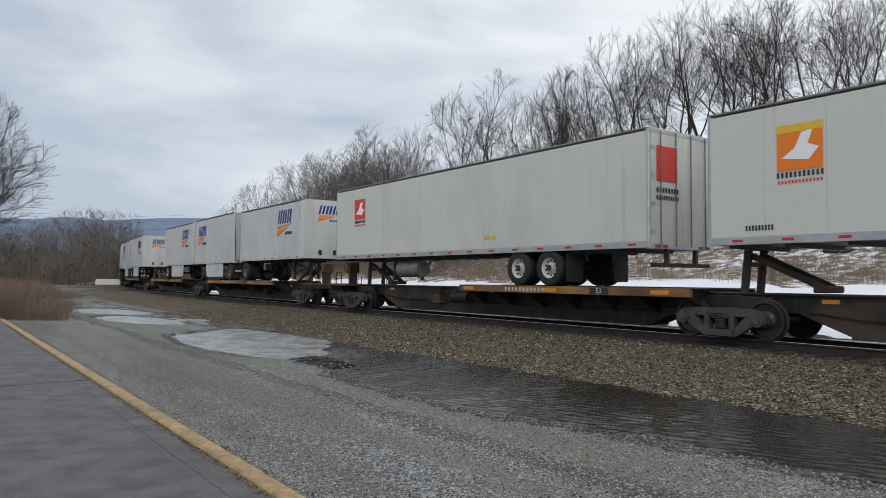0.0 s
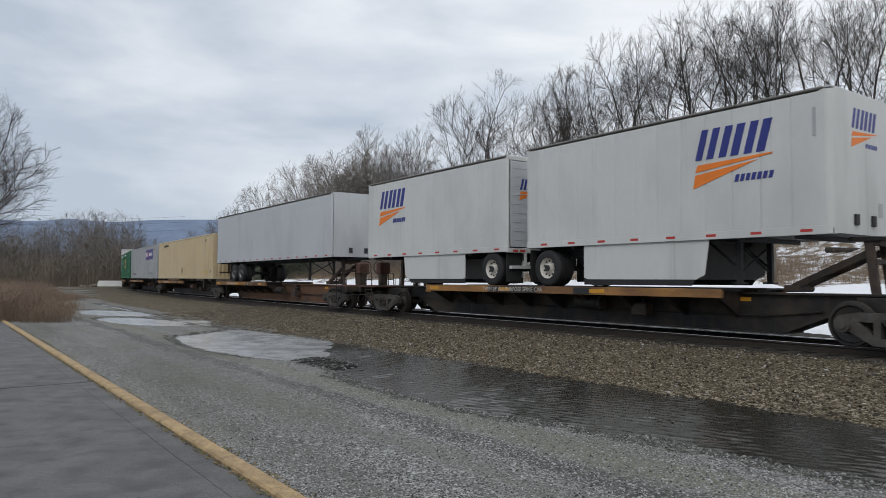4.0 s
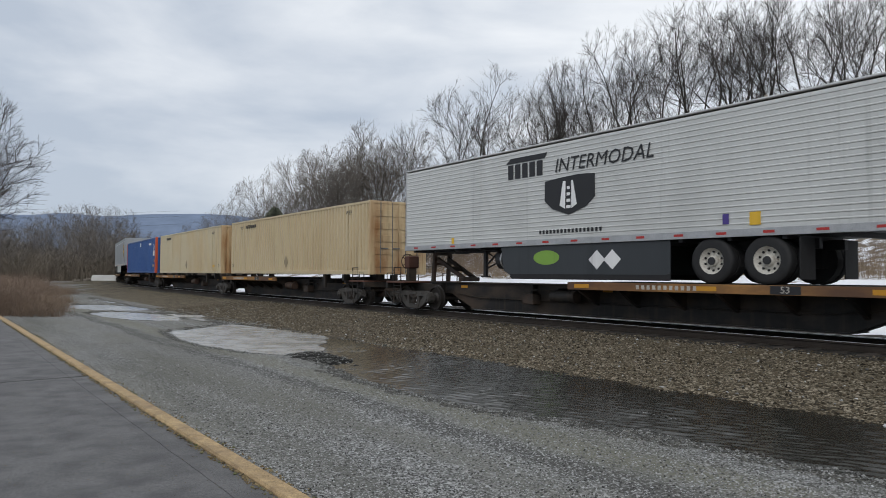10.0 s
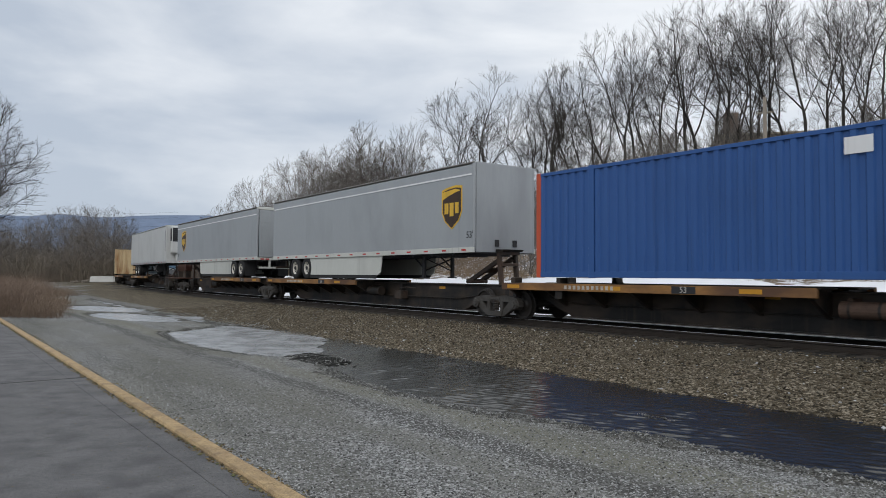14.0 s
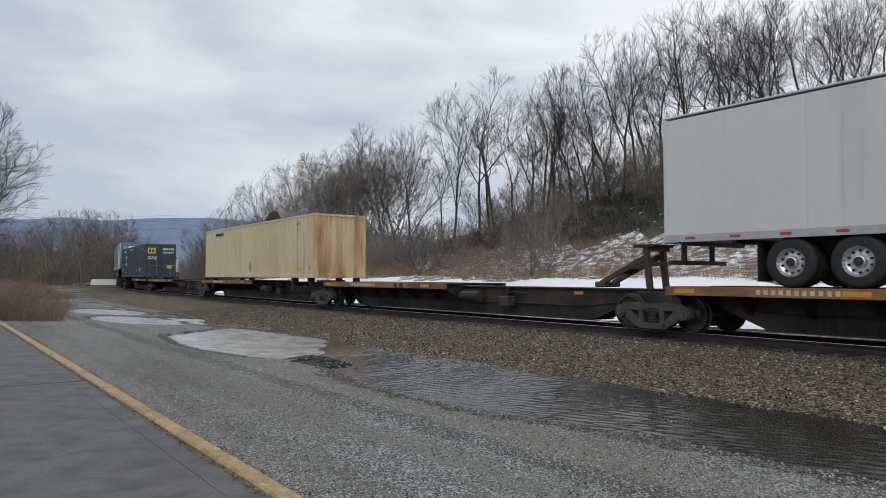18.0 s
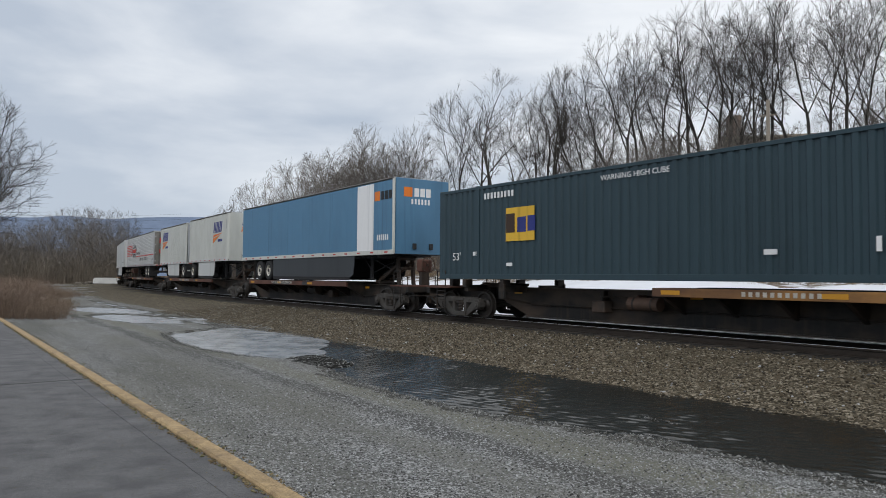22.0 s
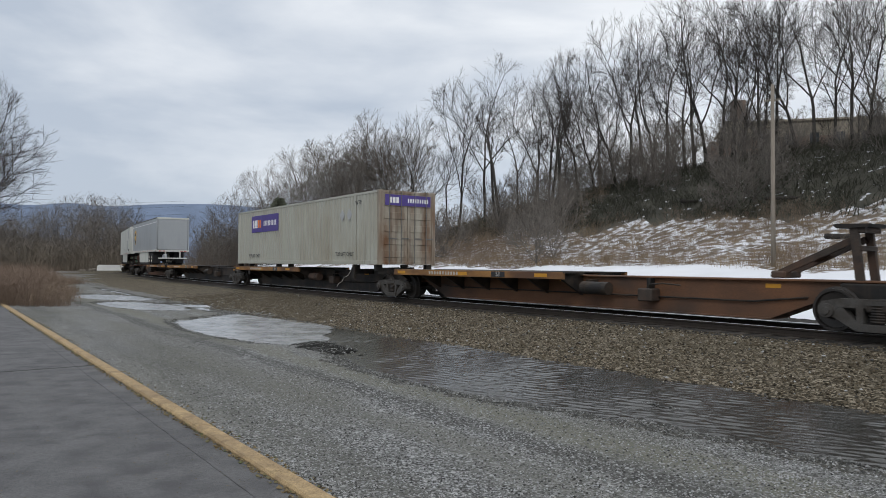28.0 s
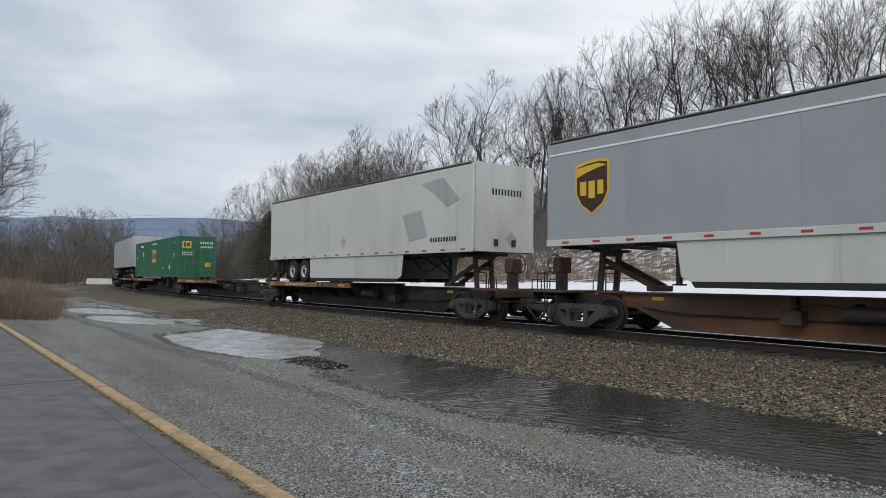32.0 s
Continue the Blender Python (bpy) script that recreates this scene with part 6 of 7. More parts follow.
# ---- trees: bare, with limbs and fine twigs ----
def bare_tree(seed, height, spread=1.0, clear=0.35, lean=0.0, stems=3, counts=(10, 8, 6), pale=False):
    """A trunk that forks into rising, bending stems, with fine straight twigs that fill a rounded crown."""
    rnd = random.Random(seed)
    wood, fine = Kit(), Kit()
    mid, up, wide = height * 0.60, height * 0.41, height * 0.31 * spread
    bumps = [rnd.uniform(0, 6.28) for i in range(4)]

    def outside(p):
        a = math.atan2(p.y, p.x)
        w = wide * (1 + 0.16 * math.sin(2 * a + bumps[0] + p.z * 0.35) + 0.12 * math.sin(3 * a + bumps[1] - p.z * 0.6))
        q = math.hypot(p.x - lean * p.z * 0.6, p.y) / w
        e = (p.z - mid) / (up if p.z > mid else up * 1.5)
        return q * q + e * e > 1.0

    def limb(p, way, length, r, level):
        segs = (5, 9, 5, 3, 1)[level]
        sides = (8, 6, 4, 3, 3)[level]
        kit = wood if level < 3 else fine
        pts, d = [p.copy()], way.normalized()
        for i in range(segs):
            wander = (0.07, 0.135, 0.10, 0.06, 0.0)[level]
            d = (d + Vector((rnd.gauss(0, wander), rnd.gauss(0, wander), rnd.gauss(0, wander) * 0.5 + (0.02, 0.06, 0.07, 0.025, 0.0)[level]))).normalized()
            q = pts[-1] + d * length / segs
            if level == 4 and outside(q):
                q = pts[-1] + d * length * 0.45
            if i and outside(q) and level:
                break
            pts.append(q)
        segs = len(pts) - 1
        taper = (0.28, 0.86, 0.82, 0.6, 0.5)[level]
        rad = [r * (1 - taper * i / segs) for i in range(segs + 1)]
        if level == 0:
            rad[0] *= 1.35
        base = len(kit.v)
        for i, q in enumerate(pts):
            w = (pts[min(i + 1, segs)] - pts[max(i - 1, 0)]).normalized()
            u = w.orthogonal().normalized()
            v = w.cross(u)
            for k in range(sides):
                a = 2 * math.pi * k / sides
                kit.v.append(tuple(q + rad[i] * (math.cos(a) * u + math.sin(a) * v)))
        for i in range(segs):
            for k in range(sides):
                kit.f.append((base + i * sides + k, base + i * sides + (k + 1) % sides, base + (i + 1) * sides + (k + 1) % sides, base + (i + 1) * sides + k))
        if level == 4:
            return
        n = stems if level == 0 else counts[level - 1]
        turn = rnd.uniform(0, 6.28)
        for j in range(n):
            if level == 0:
                t = 1.0 if j < 2 else rnd.uniform(0.62, 1.0)
            else:
                t = (0.22, 0.12, 0.15)[level - 1] + (0.78, 0.88, 0.85)[level - 1] * (j + rnd.random()) / n
            i = min(segs - 1, int(t * segs))
            q = pts[i].lerp(pts[i + 1], min(1.0, t * segs - i))
            along = (pts[i + 1] - pts[i]).normalized()
            u = along.orthogonal().normalized()
            turn += 2.4 + rnd.gauss(0, 0.5)
            out = u * math.cos(turn) + along.cross(u) * math.sin(turn)
            if level == 0:
                tilt = rnd.uniform(0.04, 0.2) if j == 0 else rnd.uniform(0.32, 0.66) * spread
                ln = (height - q.z) * (1.0 if j == 0 else rnd.uniform(0.72, 1.0))
                rr = rad[i] * (0.78 if j == 0 else rnd.uniform(0.46, 0.62))
            else:
                tilt = (0.74, 0.62, 0.50)[level - 1] * rnd.uniform(0.6, 1.2)
                ln = length * (0.55, 0.52, 0.66)[level - 1] * rnd.uniform(0.7, 1.2) * (1 - (0.5, 0.4, 0.3)[level - 1] * t)
                rr = max((0.030, 0.0155, 0.0095)[level - 1], rad[i] * 0.45)
            limb(q, along * math.cos(tilt) + out * math.sin(tilt), ln, rr, level + 1)

    limb(Vector((0, 0, -0.4)), Vector((lean, rnd.gauss(0, 0.03), 1)), height * clear + 0.4, height * 0.0084 + 0.03, 0)
    top = max(max(q[2] for q in fine.v), max(q[2] for q in wood.v))
    return wood.mesh("trunk", HAZED_BARK if pale else BARK), fine.mesh("crown", HAZED_BARK if pale else TWIG), top


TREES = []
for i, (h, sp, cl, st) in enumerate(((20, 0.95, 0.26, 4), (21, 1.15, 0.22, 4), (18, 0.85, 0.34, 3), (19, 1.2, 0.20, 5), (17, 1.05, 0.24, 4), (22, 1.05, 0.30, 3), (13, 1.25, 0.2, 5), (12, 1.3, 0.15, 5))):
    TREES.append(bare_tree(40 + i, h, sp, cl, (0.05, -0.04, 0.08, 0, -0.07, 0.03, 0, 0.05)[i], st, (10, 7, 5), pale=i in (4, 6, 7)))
# kinds for the far trees; haze is in their bark colour
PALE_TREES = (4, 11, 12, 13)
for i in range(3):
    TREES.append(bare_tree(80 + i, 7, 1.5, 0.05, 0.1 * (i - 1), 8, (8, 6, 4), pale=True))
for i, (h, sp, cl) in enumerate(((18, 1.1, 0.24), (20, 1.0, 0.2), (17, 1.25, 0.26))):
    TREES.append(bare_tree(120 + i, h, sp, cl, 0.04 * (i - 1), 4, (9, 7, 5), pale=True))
# straight slender trunks with a small crown
for i in range(3):
    TREES.append(bare_tree(150 + i, 17, 0.55, 0.5, (0.04, -0.06, 0.02)[i], 3, (8, 6, 5)))


def plant(x, y, height, kind, turn=0.0, label="tall bare deciduous tree on the wooded bank", group="bare trees", z=None, thick=1.0):
    w, f, h = TREES[kind]
    t = thing("tree", label, "tree", group)
    part("trunk", w, None, t)
    part("crown", f, None, t)
    k = height / h
    t.matrix_basis = pose(x, y, ground_z(x, y) if z is None else z, 0, 0, turn) @ Matrix.Diagonal((k * thick, k * thick, k, 1))
    return t


def from_line(al, lat):
    p = on_line(al, -lat)
    return p[0], p[1]


def seen_at(turn, far):
    """A place at a bearing (tangent to the right of the camera's middle line) and a depth."""
    return turn * far, far


rt = random.Random(11)
# the leading trees of the wood: bearing, depth, top's height over the eye as a tangent, kind
for turn, far, top, kind in ((0.058, 100, 0.305, 5), (0.02, 104, 0.27, 0), (-0.045, 112, 0.235, 3), (0.105, 98, 0.235, 2), (0.135, 96, 0.30, 1), (0.165, 92, 0.315, 0), (0.19, 90, 0.31, 5),
                             (0.215, 90, 0.32, 3), (0.245, 86, 0.335, 1), (0.265, 84, 0.36, 2), (0.30, 82, 0.355, 5), (0.318, 80, 0.37, 2), (0.345, 80, 0.385, 0), (0.285, 88, 0.33, 14), (0.36, 78, 0.36, 15), (0.41, 78, 0.38, 16), (0.15, 99, 0.26, 14), (0.225, 93, 0.28, 15), (0.375, 76, 0.41, 1), (0.395, 74, 0.42, 5), (0.425, 72, 0.415, 3),
                             (0.455, 70, 0.43, 0), (0.475, 72, 0.42, 2), (0.505, 68, 0.44, 1), (0.53, 66, 0.43, 5), (0.56, 66, 0.45, 0), (0.585, 62, 0.44, 2), (0.61, 64, 0.46, 3), (0.64, 60, 0.46, 1), (0.68, 60, 0.46, 5), (0.74, 56, 0.47, 0)):
    x, y = seen_at(turn, far)
    plant(x, y, max(9, top * far + 1.7 - ground_z(x, y)), kind, rt.uniform(0, 360), thick=rt.uniform(0.85, 1.1))
for i in range(38):
    x, y = seen_at(0.74 * rt.random() ** 0.7, rt.uniform(80, 118))
    plant(x, y, rt.uniform(9.5, 17), rt.choice((0, 2, 14, 15, 16, 14, 15, 5)), rt.uniform(0, 360), "slender bare tree among others on the bank", thick=rt.uniform(0.85, 1.15))
# the far end of the wood, lower towards the bend
for i in range(36):
    turn = -0.345 + 0.33 * i / 40 + rt.uniform(-0.008, 0.008)
    far = rt.uniform(118, 150)
    top = float(np.interp(turn, (-0.34, -0.295, -0.25, -0.214, -0.157, -0.117, -0.056, 0.0), (0.073, 0.120, 0.143, 0.175, 0.198, 0.21, 0.235, 0.25))) - rt.choice((0.0, 0.01, 0.03, 0.05))
    x, y = seen_at(turn, far)
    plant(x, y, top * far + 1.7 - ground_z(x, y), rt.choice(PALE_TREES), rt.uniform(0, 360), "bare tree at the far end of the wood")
# low trees beyond the bend, and one beside the yard
for i in range(28):
    turn = -0.66 + 0.235 * i / 27 + rt.uniform(-0.006, 0.006)
    far = rt.uniform(128, 165)
    x, y = seen_at(turn, far)
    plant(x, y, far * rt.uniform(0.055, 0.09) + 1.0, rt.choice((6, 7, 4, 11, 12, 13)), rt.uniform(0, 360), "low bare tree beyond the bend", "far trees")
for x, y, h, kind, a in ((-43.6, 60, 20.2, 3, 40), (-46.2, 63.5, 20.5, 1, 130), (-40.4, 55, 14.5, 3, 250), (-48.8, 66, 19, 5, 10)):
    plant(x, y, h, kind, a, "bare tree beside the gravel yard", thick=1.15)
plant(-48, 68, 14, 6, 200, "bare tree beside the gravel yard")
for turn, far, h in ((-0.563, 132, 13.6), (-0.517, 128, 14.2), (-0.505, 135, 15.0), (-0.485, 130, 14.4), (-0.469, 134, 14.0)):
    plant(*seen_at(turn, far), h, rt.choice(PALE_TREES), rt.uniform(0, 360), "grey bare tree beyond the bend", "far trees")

# bushes: before the far trees, along the wood's foot
for i in range(46):
    far = rt.uniform(96, 140)
    x, y = seen_at(rt.uniform(-0.67, -0.45), far)
    plant(x, y, rt.uniform(4.5, 8.5), 8 + i % 3, rt.uniform(0, 360), "grey-brown leafless bush beyond the yard", "bushes", thick=rt.uniform(1.0, 1.5))
for i in range(42):
    x, y = seen_at(rt.uniform(-0.36, -0.10), rt.uniform(112, 138))
    plant(x, y, rt.uniform(5, 10.5), 8 + i % 3, rt.uniform(0, 360), "grey-brown leafless bush at the foot of the wood", "bushes", thick=rt.uniform(0.8, 1.2))
for i in range(44):
    x, y = from_line(rt.uniform(-105, -8), rt.uniform(20, 42))
    plant(x, y, rt.uniform(3, 6.5), 8 + i % 3, rt.uniform(0, 360), "leafless bush on the snowy bank", "bushes", thick=rt.uniform(0.9, 1.4))

for i in range(60):
    x, y = from_line(rt.uniform(-95, 8), rt.uniform(42, 64))
    plant(x, y, rt.uniform(3.5, 8), 8 + i % 3, rt.uniform(0, 360), "thin leafless understory bush in the wood", "bushes", thick=rt.uniform(0.7, 1.1))

# one dark evergreen behind the track
ev = thing("evergreen_tree", "dark green conifer behind the railway", "tree")
k, rn = Kit(), random.Random(5)
part("trunk", Kit().rod((0, 0, -0.3), (0, 0, 9.5), 0.16, 7, 0.03), BARK, ev)
for i in range(9000):
    h = rn.random() ** 1.15
    a = rn.uniform(0, 2 * math.pi)
    r = 6.0 * (1 - h) ** 0.78 * (1 - 0.35 * max(0, 0.2 - h) / 0.2) * rn.uniform(0.3, 1.0) ** 0.6 * (1 + 0.16 * math.sin(3 * a + 9 * h) + 0.14 * math.sin(5 * a - 21 * h))
    c = Vector((r * math.cos(a), r * math.sin(a), 0.4 + 11.2 * h - 0.10 * r + rn.gauss(0, 0.15)))
    o = Vector((math.cos(a), math.sin(a), rn.uniform(-0.35, 0.45))) * rn.uniform(0.22, 0.55)
    s = Vector((-math.sin(a), math.cos(a), 0.5 * rn.uniform(-1, 1))) * rn.uniform(0.05, 0.15)
    k.add([c - s, c + s, c + o, c + o * 0.5 + Vector((0, 0, 0.12))], [(0, 1, 2), (0, 2, 3), (1, 3, 2)])
part("crown", k, NEEDLE, ev)
ex, ey = seen_at(-0.238, 100)
ev.matrix_basis = pose(ex, ey, ground_z(ex, ey)) @ Matrix.Diagonal((0.95, 0.95, 0.80, 1))


# ---- undergrowth ----
def tuft(k, x, y, z, h, n, wide, rn, spread=0.45, twist=0.0, lean=0.22):
    for i in range(n):
        a = rn.uniform(0, 2 * math.pi)
        r = spread * rn.random()
        bx, by = x + r * math.cos(a), y + r * math.sin(a)
        hh = h * rn.uniform(0.5, 1.1)
        lx, ly = rn.gauss(0, lean) * hh, rn.gauss(0, lean) * hh
        b = rn.uniform(0, math.pi)
        ux, uy = wide * math.cos(b), wide * math.sin(b)
        m = (bx + lx * 0.35, by + ly * 0.35, z + hh * 0.55)
        k.add([(bx - ux, by - uy, z - 0.1), (bx + ux, by + uy, z - 0.1), (m[0] + ux * 0.7, m[1] + uy * 0.7, m[2]), (m[0] - ux * 0.7, m[1] - uy * 0.7, m[2]), (bx + lx, by + ly, z + hh)],
              [(0, 1, 2, 3), (3, 2, 4)])
        if twist:
            for q in range(3):
                f = rn.uniform(0.35, 0.9)
                ox, oy = rn.gauss(0, twist) * hh, rn.gauss(0, twist) * hh
                s = (bx + lx * f, by + ly * f, z + hh * f)
                k.add([(s[0] - ux * 0.5, s[1] - uy * 0.5, s[2]), (s[0] + ux * 0.5, s[1] + uy * 0.5, s[2]), (s[0] + ox, s[1] + oy, s[2] + hh * 0.22)], [(0, 1, 2)])


def strewn(name, label, material, places, h, n, wide, spread=0.45, twist=0.0, seed=1, lean=0.22):
    k, rn = Kit(), random.Random(seed)
    for x, y in places:
        tuft(k, x, y, ground_z(x, y), h * rn.uniform(0.35, 1.3), n, wide, rn, spread, twist, lean)
    return tagged(part(name, k, material), label, "undergrowth", kind="stuff")


rn = random.Random(21)


def bank(n, al0, al1, lat0, lat1, patch=0.0, sc=0.15):
    out = []
    while len(out) < n:
        al, lat = rn.uniform(al0, al1), rn.uniform(lat0, lat1)
        x, y = from_line(al, lat)
        if patch and wob(x, y, sc, 12) < patch * rn.uniform(-1, 1):
            continue
        out.append((x, y))
    return out


strewn("dry_grass", "straw-coloured dry grass tufts in the snow", STRAW, bank(1500, -70, 28, 19, 33, 0.3, 0.3), 0.5, 18, 0.007, 0.55, 0.3, 2, 0.6)
strewn("brown_brush", "brown leafless brush on the lower bank", BRUSH, bank(2600, -95, 25, 19, 35, 0.5), 1.1, 16, 0.006, 0.8, 0.45, 3, 0.42)
strewn("brown_thicket", "dense brown thicket at the foot of the wood", BRUSH, bank(700, -110, -30, 22, 46, 0.4), 2.0, 14, 0.007, 1.0, 0.5, 4, 0.36)
strewn("dark_undergrowth", "dark tangled vines on the upper bank", VINE, bank(2600, -60, 40, 33, 58), 0.9, 16, 0.03, 1.3, 0.6, 5, 0.95)
weed = mat("red_brown_weeds", (0.19, 0.138, 0.103), 0.9, vary=0.5, scale=0.8, grain=9)
pale_weed = mat("pale_dead_stalks", (0.22, 0.165, 0.115), 0.9, vary=0.4, scale=0.8, grain=9)
yard = []
while len(yard) < 5200:
    y = rn.uniform(26, 60)
    yard.append((rn.uniform(-0.78, -0.50) * y, y))
inside = [((-0.545 - 0.05 * wob(x, y, 0.12, 5) - 0.02 * wob(x, y, 0.6, 6)) * y - x, x, y) for x, y in yard]
strewn("weed_mound", "red-brown dead weeds beside the yard", weed, [(x, y) for q, x, y in inside if 0.3 < q < 1.6], 0.4, 12, 0.006, 0.7, 0.6, 6, 0.6)
strewn("tall_weeds", "red-brown tall dead weeds beside the yard", weed, [(x, y) for q, x, y in inside if q >= 1.6], 1.25, 12, 0.007, 0.9, 0.55, 16, 0.5)
strewn("pale_stalks", "pale dead stalks among red-brown weeds", pale_weed, [(x, y) for q, x, y in inside if q > 0.1][::6], 0.75, 8, 0.006, 0.6, 0.4, 26, 0.45)
strewn("grey_thicket", "grey-brown thicket beyond the yard", mat("grey_brown_thicket", (0.165, 0.138, 0.108), 0.9, vary=0.4, scale=0.5), [seen_at(rn.uniform(-0.68, -0.455), rn.uniform(92, 150)) for i in range(1500)], 4.0, 8, 0.03, 1.4, 0.4, 7, 0.45)
strewn("green_thicket", "dull green and brown scrub beyond the bend", mat("dull_green_scrub", (0.14, 0.135, 0.085), 0.9, vary=0.4, scale=0.5), [seen_at(rn.uniform(-0.68, -0.44), rn.uniform(104, 128)) for i in range(600)], 3.0, 10, 0.035, 1.3, 0.45, 8, 0.5)
strewn("wood_edge_thicket", "grey-brown leafless thicket at the edge of the wood", mat("thicket_stems", (0.105, 0.085, 0.068), 0.9, vary=0.4, scale=0.5), [seen_at(rn.uniform(-0.37, -0.10), rn.uniform(112, 140)) for i in range(800)], 5.0, 10, 0.012, 1.5, 0.35, 9, 0.3)
# fallen logs in the snow
for turn, far, ln, rz in ((0.58, 41, 3.2, 12), (0.50, 52, 4.0, -8), (0.36, 60, 3.0, 20)):
    x, y = seen_at(turn, far)
    lg = tagged(part("fallen_log", Kit().rod((-ln / 2, 0, 0), (ln / 2, 0.2, 0.05), 0.17, 9, 0.12), BARK, smooth=True), "dark fallen log lying in snow", "log")
    lg.matrix_basis = pose(x, y, ground_z(x, y) + 0.12, 0, 0, rz)

# ---- utility pole, wires, building, far ridge ----
pole = thing("utility_pole", "tall weathered wooden utility pole on the snowy bank", "pole")
px, py = seen_at(0.4705, 36)
pz = ground_z(px, py)
part("shaft", Kit().rod((0, 0, -0.5), (0, 0, 11.1 - pz), 0.125, 12, 0.085), POLEW, pole, smooth=True)
part("bracket", Kit().box(-0.42, 0.42, -0.035, 0.035, 10.24 - pz, 10.32 - pz, 0.01), POLEW, pole)
for xx in (-0.45, 0.45):
    part("insulator", Kit().rod((xx * 0.85, 0, 10.32 - pz), (xx * 0.85, 0, 10.45 - pz), 0.035, 8, 0.02), GLASS, pole)
pole.matrix_basis = pose(px, py, pz, 0, 0, -35)

bld = thing("building", "long tan brick building with a chimney above the wood", "building")
for a0, a1, m, z0, z1 in ((0, 44, BRICK, -3, 4.2), (0, 44, RENDERW, 4.2, 6.2)):
    part("wall", Kit().box(a0, a1, 0, 12, z0, z1), m, bld)
part("roof", Kit().box(-0.3, 44.3, -0.3, 12.3, 6.2, 6.5, 0.03), RENDERW, bld)
part("chimney", Kit().box(0.6, 2.4, 0.5, 2.3, 6.5, 9.6, 0.05), BRICK, bld)
part("wing_wall", Kit().box(-1.9, -0.02, 3.0, 11, -3, 4.4, 0.02), BRICK, bld)
for i in range(13):
    a = 4.0 + i * 3.1
    w = part("window", Kit().box(a, a + 1.3, -0.06, 0.06, 3.0, 4.7, 0.01), RENDERW, bld)
    for j in (0, 1):
        part("pane", Kit().box(a + 0.08 + j * 0.6, a + 0.62 + j * 0.6, -0.075, -0.05, 3.08, 4.62), GLASS, w)
    part("sill", Kit().box(a - 0.08, a + 1.38, -0.14, 0.02, 2.92, 3.0), RENDERW, w)
bld.matrix_basis = pose(39.0, 96, 15.0, 0, 0, -14)

# overhead wires far beyond the bend
wires = thing("overhead_wires", "thin dark overhead wires beyond the bend", "cable")
for z, sag in ((15.6, 1.2), (14.6, 1.3), (13.2, 1.5)):
    a, b = Vector((-118, 140, z)), Vector((-48, 128, z - 2.6))
    pts = [a.lerp(b, i / 16) - Vector((0, 0, sag * 4 * (i / 16) * (1 - i / 16))) for i in range(17)]
    part("wire", Kit().tube(pts, 0.014, 4), WIRE, wires)

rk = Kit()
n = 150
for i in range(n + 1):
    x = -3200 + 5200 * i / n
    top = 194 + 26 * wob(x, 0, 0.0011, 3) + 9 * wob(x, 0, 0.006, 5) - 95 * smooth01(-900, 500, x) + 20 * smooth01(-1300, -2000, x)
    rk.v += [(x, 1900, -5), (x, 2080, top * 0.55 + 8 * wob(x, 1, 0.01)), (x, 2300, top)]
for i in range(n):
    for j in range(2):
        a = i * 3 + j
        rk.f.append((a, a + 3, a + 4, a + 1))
tagged(part("backdrop", rk, RIDGE, smooth=True), "long wooded mountain ridge far away, haze in its blue-grey", "mountain", kind="structure")

# white barrier and rubble at the end of the yard
bx, by = seen_at(-0.4795, 92)
bar = tagged(part("concrete_barrier", Kit().slab([(-1.6, 0), (1.6, 0), (1.55, 0.55), (1.4, 0.75), (-1.4, 0.75), (-1.55, 0.55)], -0.3, 0.3), CONC), "white concrete barrier block at the end of the yard", "barrier")
bar.matrix_basis = pose(bx, by, ground_z(bx, by), 0, 0, 6)
for turn, far, s in ((-0.502, 92, 0.45), (-0.512, 93, 0.35), (-0.52, 90, 0.3), (-0.574, 52, 0.35), (-0.580, 50, 0.28), (-0.568, 54, 0.25)):
    x, y = seen_at(turn, far)
    k = Kit().box(-s * 1.4, s * 1.4, -s, s, -0.1, s * 0.8, s * 0.3)
    ob = tagged(part("rubble_block", k, BLOCK if far > 60 else CONC), "broken grey stone block lying on gravel", "stone", "rubble blocks")
    ob.matrix_basis = pose(x, y, ground_z(x, y), rt.uniform(-8, 8), rt.uniform(-8, 8), rt.uniform(0, 180))


# ---- loose stones ----
def stones(name, label, material, n, place, lo, hi, seed):
    """Many small angular stones in one mesh."""
    rn = np.random.RandomState(seed)
    form = np.array([(1, 0, 0), (0, 1, 0), (-1, 0, 0), (0, -1, 0), (0.15, 0.1, 0.7), (-0.1, 0.15, -0.7)], float)
    tri = ((0, 1, 4), (1, 2, 4), (2, 3, 4), (3, 0, 4), (1, 0, 5), (2, 1, 5), (3, 2, 5), (0, 3, 5))
    k = Kit()
    for i in range(n):
        x, y = place(rn)
        s = lo + (hi - lo) * rn.rand() ** 2
        a = rn.rand() * 6.283
        ca, sa = math.cos(a), math.sin(a)
        f = form * (1 + 0.45 * (rn.rand(6, 1) - 0.5)) * s * (0.75 + 0.5 * rn.rand(1, 3))
        z = (0.078 if (Vector((x, y)) - KERB_A).dot(KERB_N) > 0.1 else ground_z(x, y)) + s * 0.25
        k.add([(x + p[0] * ca - p[1] * sa, y + p[0] * sa + p[1] * ca, z + p[2]) for p in f], tri)
    return tagged(part(name, k, material), label, "stones", kind="stuff")


def on_ballast(rn):
    p = on_line(-14 + 32 * rn.rand(), 1.35 + 5.2 * rn.rand() ** 0.9)
    return p[0], p[1]


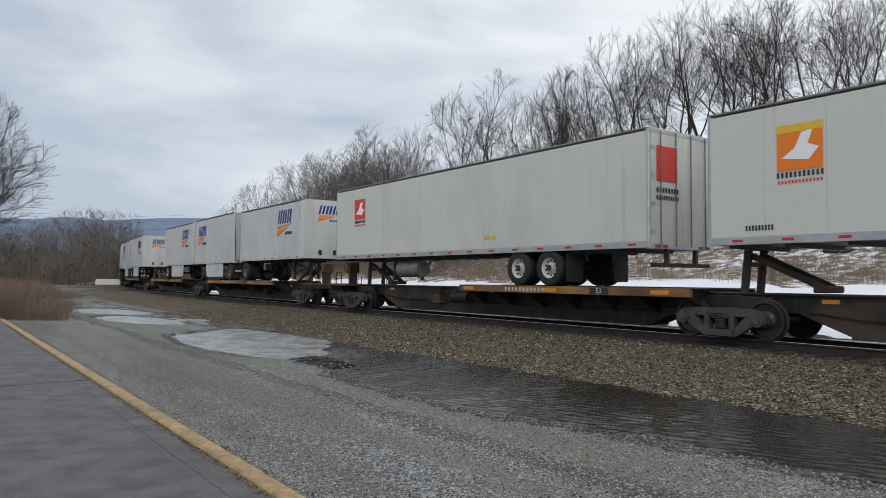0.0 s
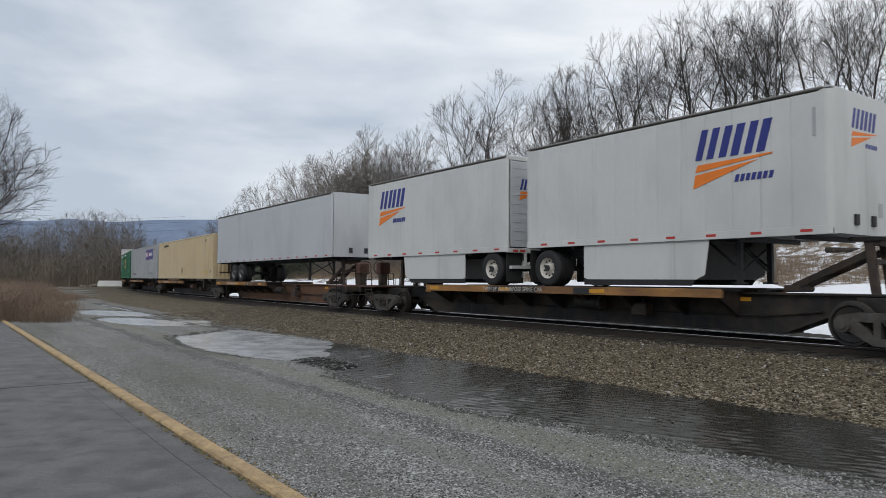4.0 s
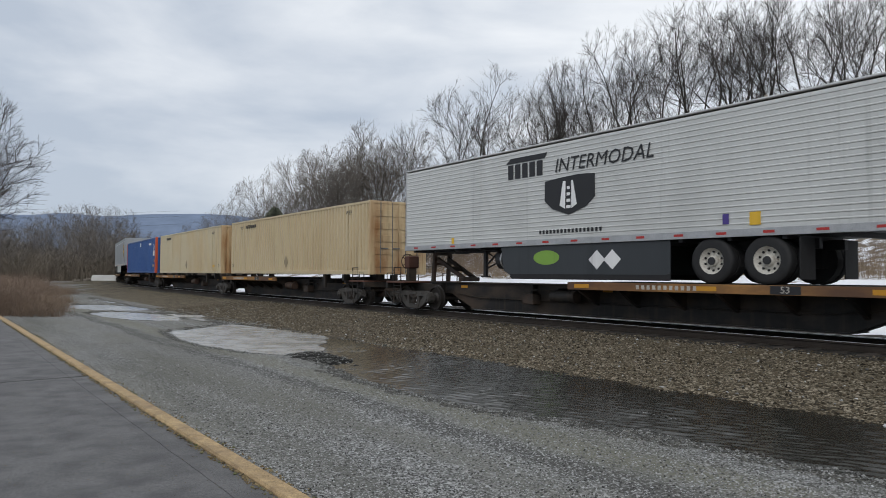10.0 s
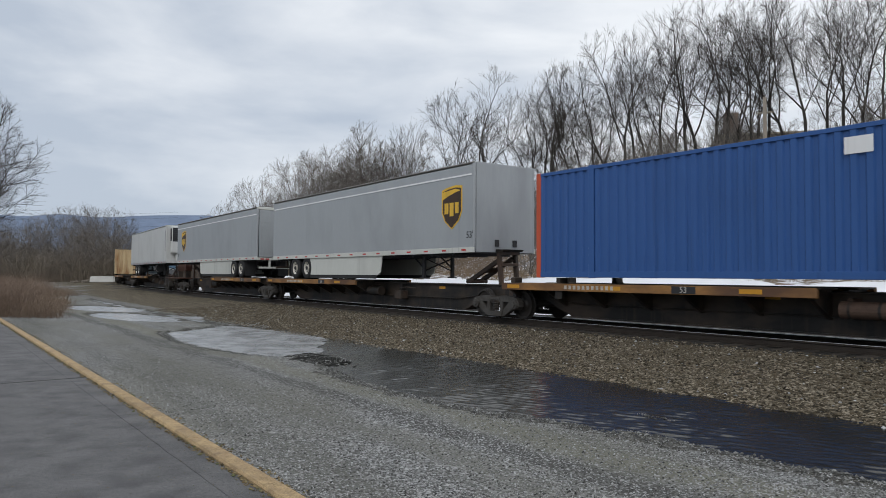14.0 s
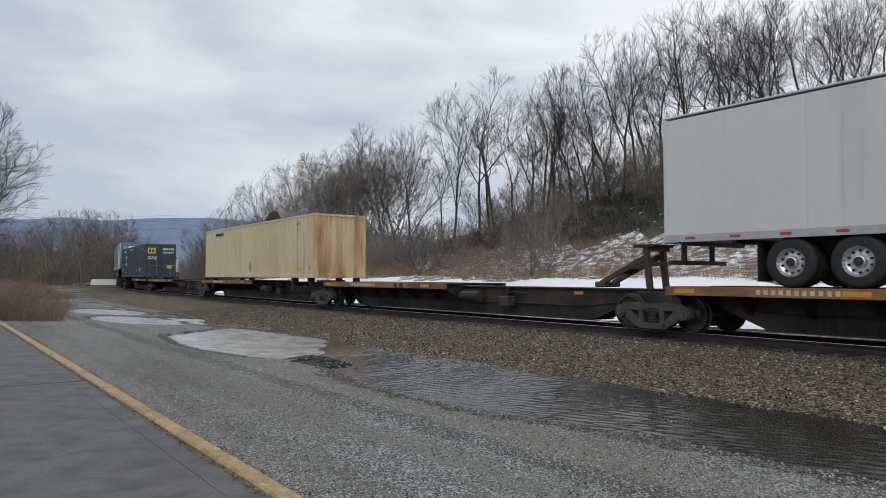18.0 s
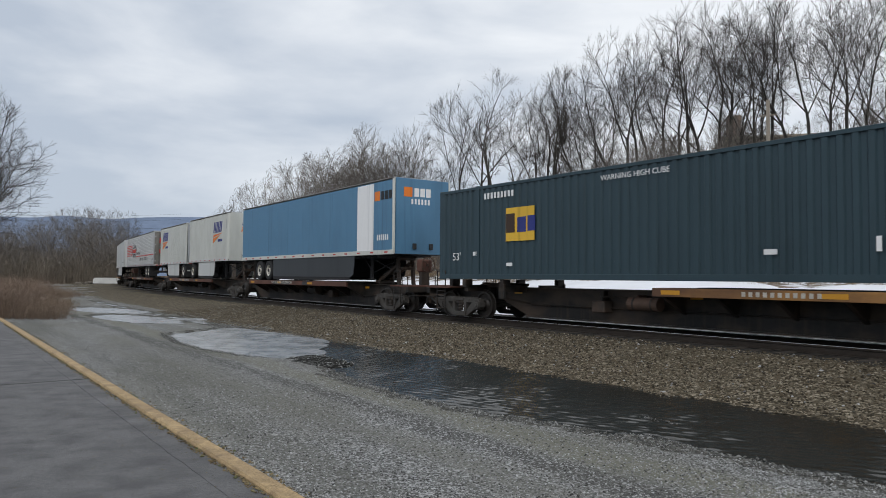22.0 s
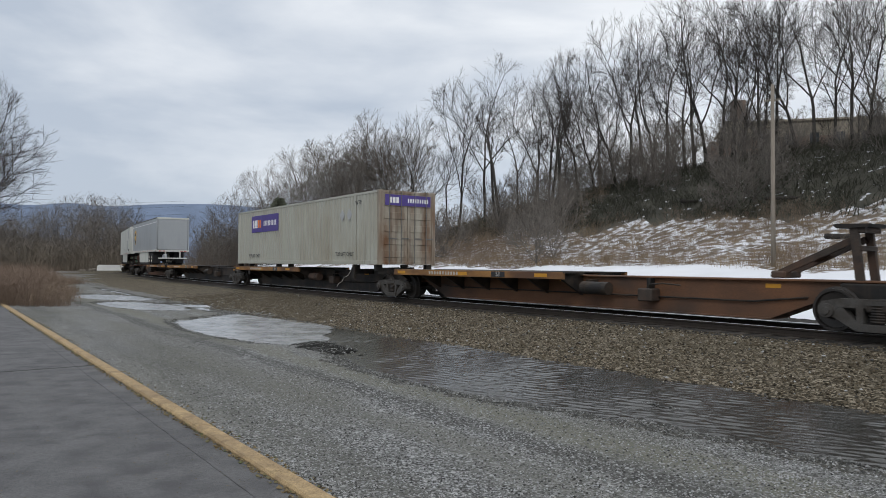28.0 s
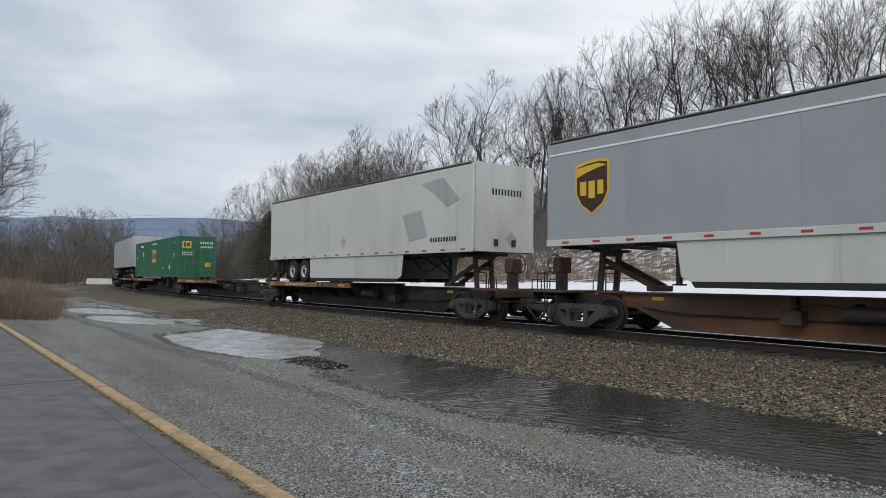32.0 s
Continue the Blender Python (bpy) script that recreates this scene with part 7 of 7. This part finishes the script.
def on_yard(rn):
    while True:
        y = 4.2 + 13 * rn.rand() ** 1.7
        x = (-0.66 + 1.36 * rn.rand()) * y
        if (Vector((x, y)) - KERB_A).dot(KERB_N) < -0.15 and -lat_along(x, y)[0] > 6.4:
            return x, y


stones("ballast_stones", "loose brown crushed ballast stones beside the rails", STONE, 32000, on_ballast, 0.013, 0.034, 3)
stones("pale_ballast_stones", "scattered pale stones in the ballast", PEBBLE, 1300, on_ballast, 0.014, 0.036, 4)
stones("gravel_stones", "loose grey gravel stones in the yard", PEBBLE, 46000, on_yard, 0.005, 0.013, 5)


def by_kerb(rn):
    p = KERB_A + KERB_W * (-2 + 24 * rn.rand() ** 1.5) + KERB_N * ((0.11 + 0.06 * rn.rand() ** 2) if rn.rand() < 0.5 else (-0.075 - 0.14 * rn.rand() ** 2))
    return p.x, p.y


def on_shore(rn):
    while True:
        al, d = -4 + 22 * rn.rand(), 6.3 + 4 * rn.rand()
        x, y = on_line(al, d)
        if -0.6 < ditch(d, al, x, y) < 0.12 and spit(d, al, x, y) < 0.3 + 0.5 * rn.rand() ** 3:
            return x, y


def on_paving(rn):
    p = KERB_A + KERB_W * (-1.0 + 8 * rn.rand()) + KERB_N * (0.15 + 3.2 * rn.rand() ** 1.6)
    return p.x, p.y


stones("paving_grit", "fine loose grit on the asphalt", LITTER, 2500, on_paving, 0.0015, 0.005, 9)
stones("kerb_litter", "dry leaves and grit along the kerb", LITTER, 2600, by_kerb, 0.006, 0.022, 6)
stones("wet_shore_stones", "wet stones along the edge of the puddles", WETSTONE, 4500, on_shore, 0.008, 0.026, 7)


# ---- what moves ----
def motions():
    times = [i * 0.5 for i in range(65)]
    for ob, u, reach in MOVERS:
        walk(ob, [(t, riding(u + SPEED * t, reach)) for t in times])
    for ob, u, at in WHEELS:
        t0, t1 = (-42 - u) / SPEED, (22 - u) / SPEED
        first, last = max(0, math.ceil(t0 * FPS)), min(32 * FPS, math.floor(t1 * FPS))
        if last <= first:
            continue
        turn = SPEED / 0.42 / FPS
        rows = [(f / FPS, pose(*at) @ Matrix.Rotation((turn * f) % (2 * math.pi), 4, "Y")) for f in range(first, last + 1)]
        if first > 0:
            rows.insert(0, (0, rows[0][1]))
        if last < 32 * FPS:
            rows.append((32, rows[-1][1]))
        walk(ob, rows)


motions()
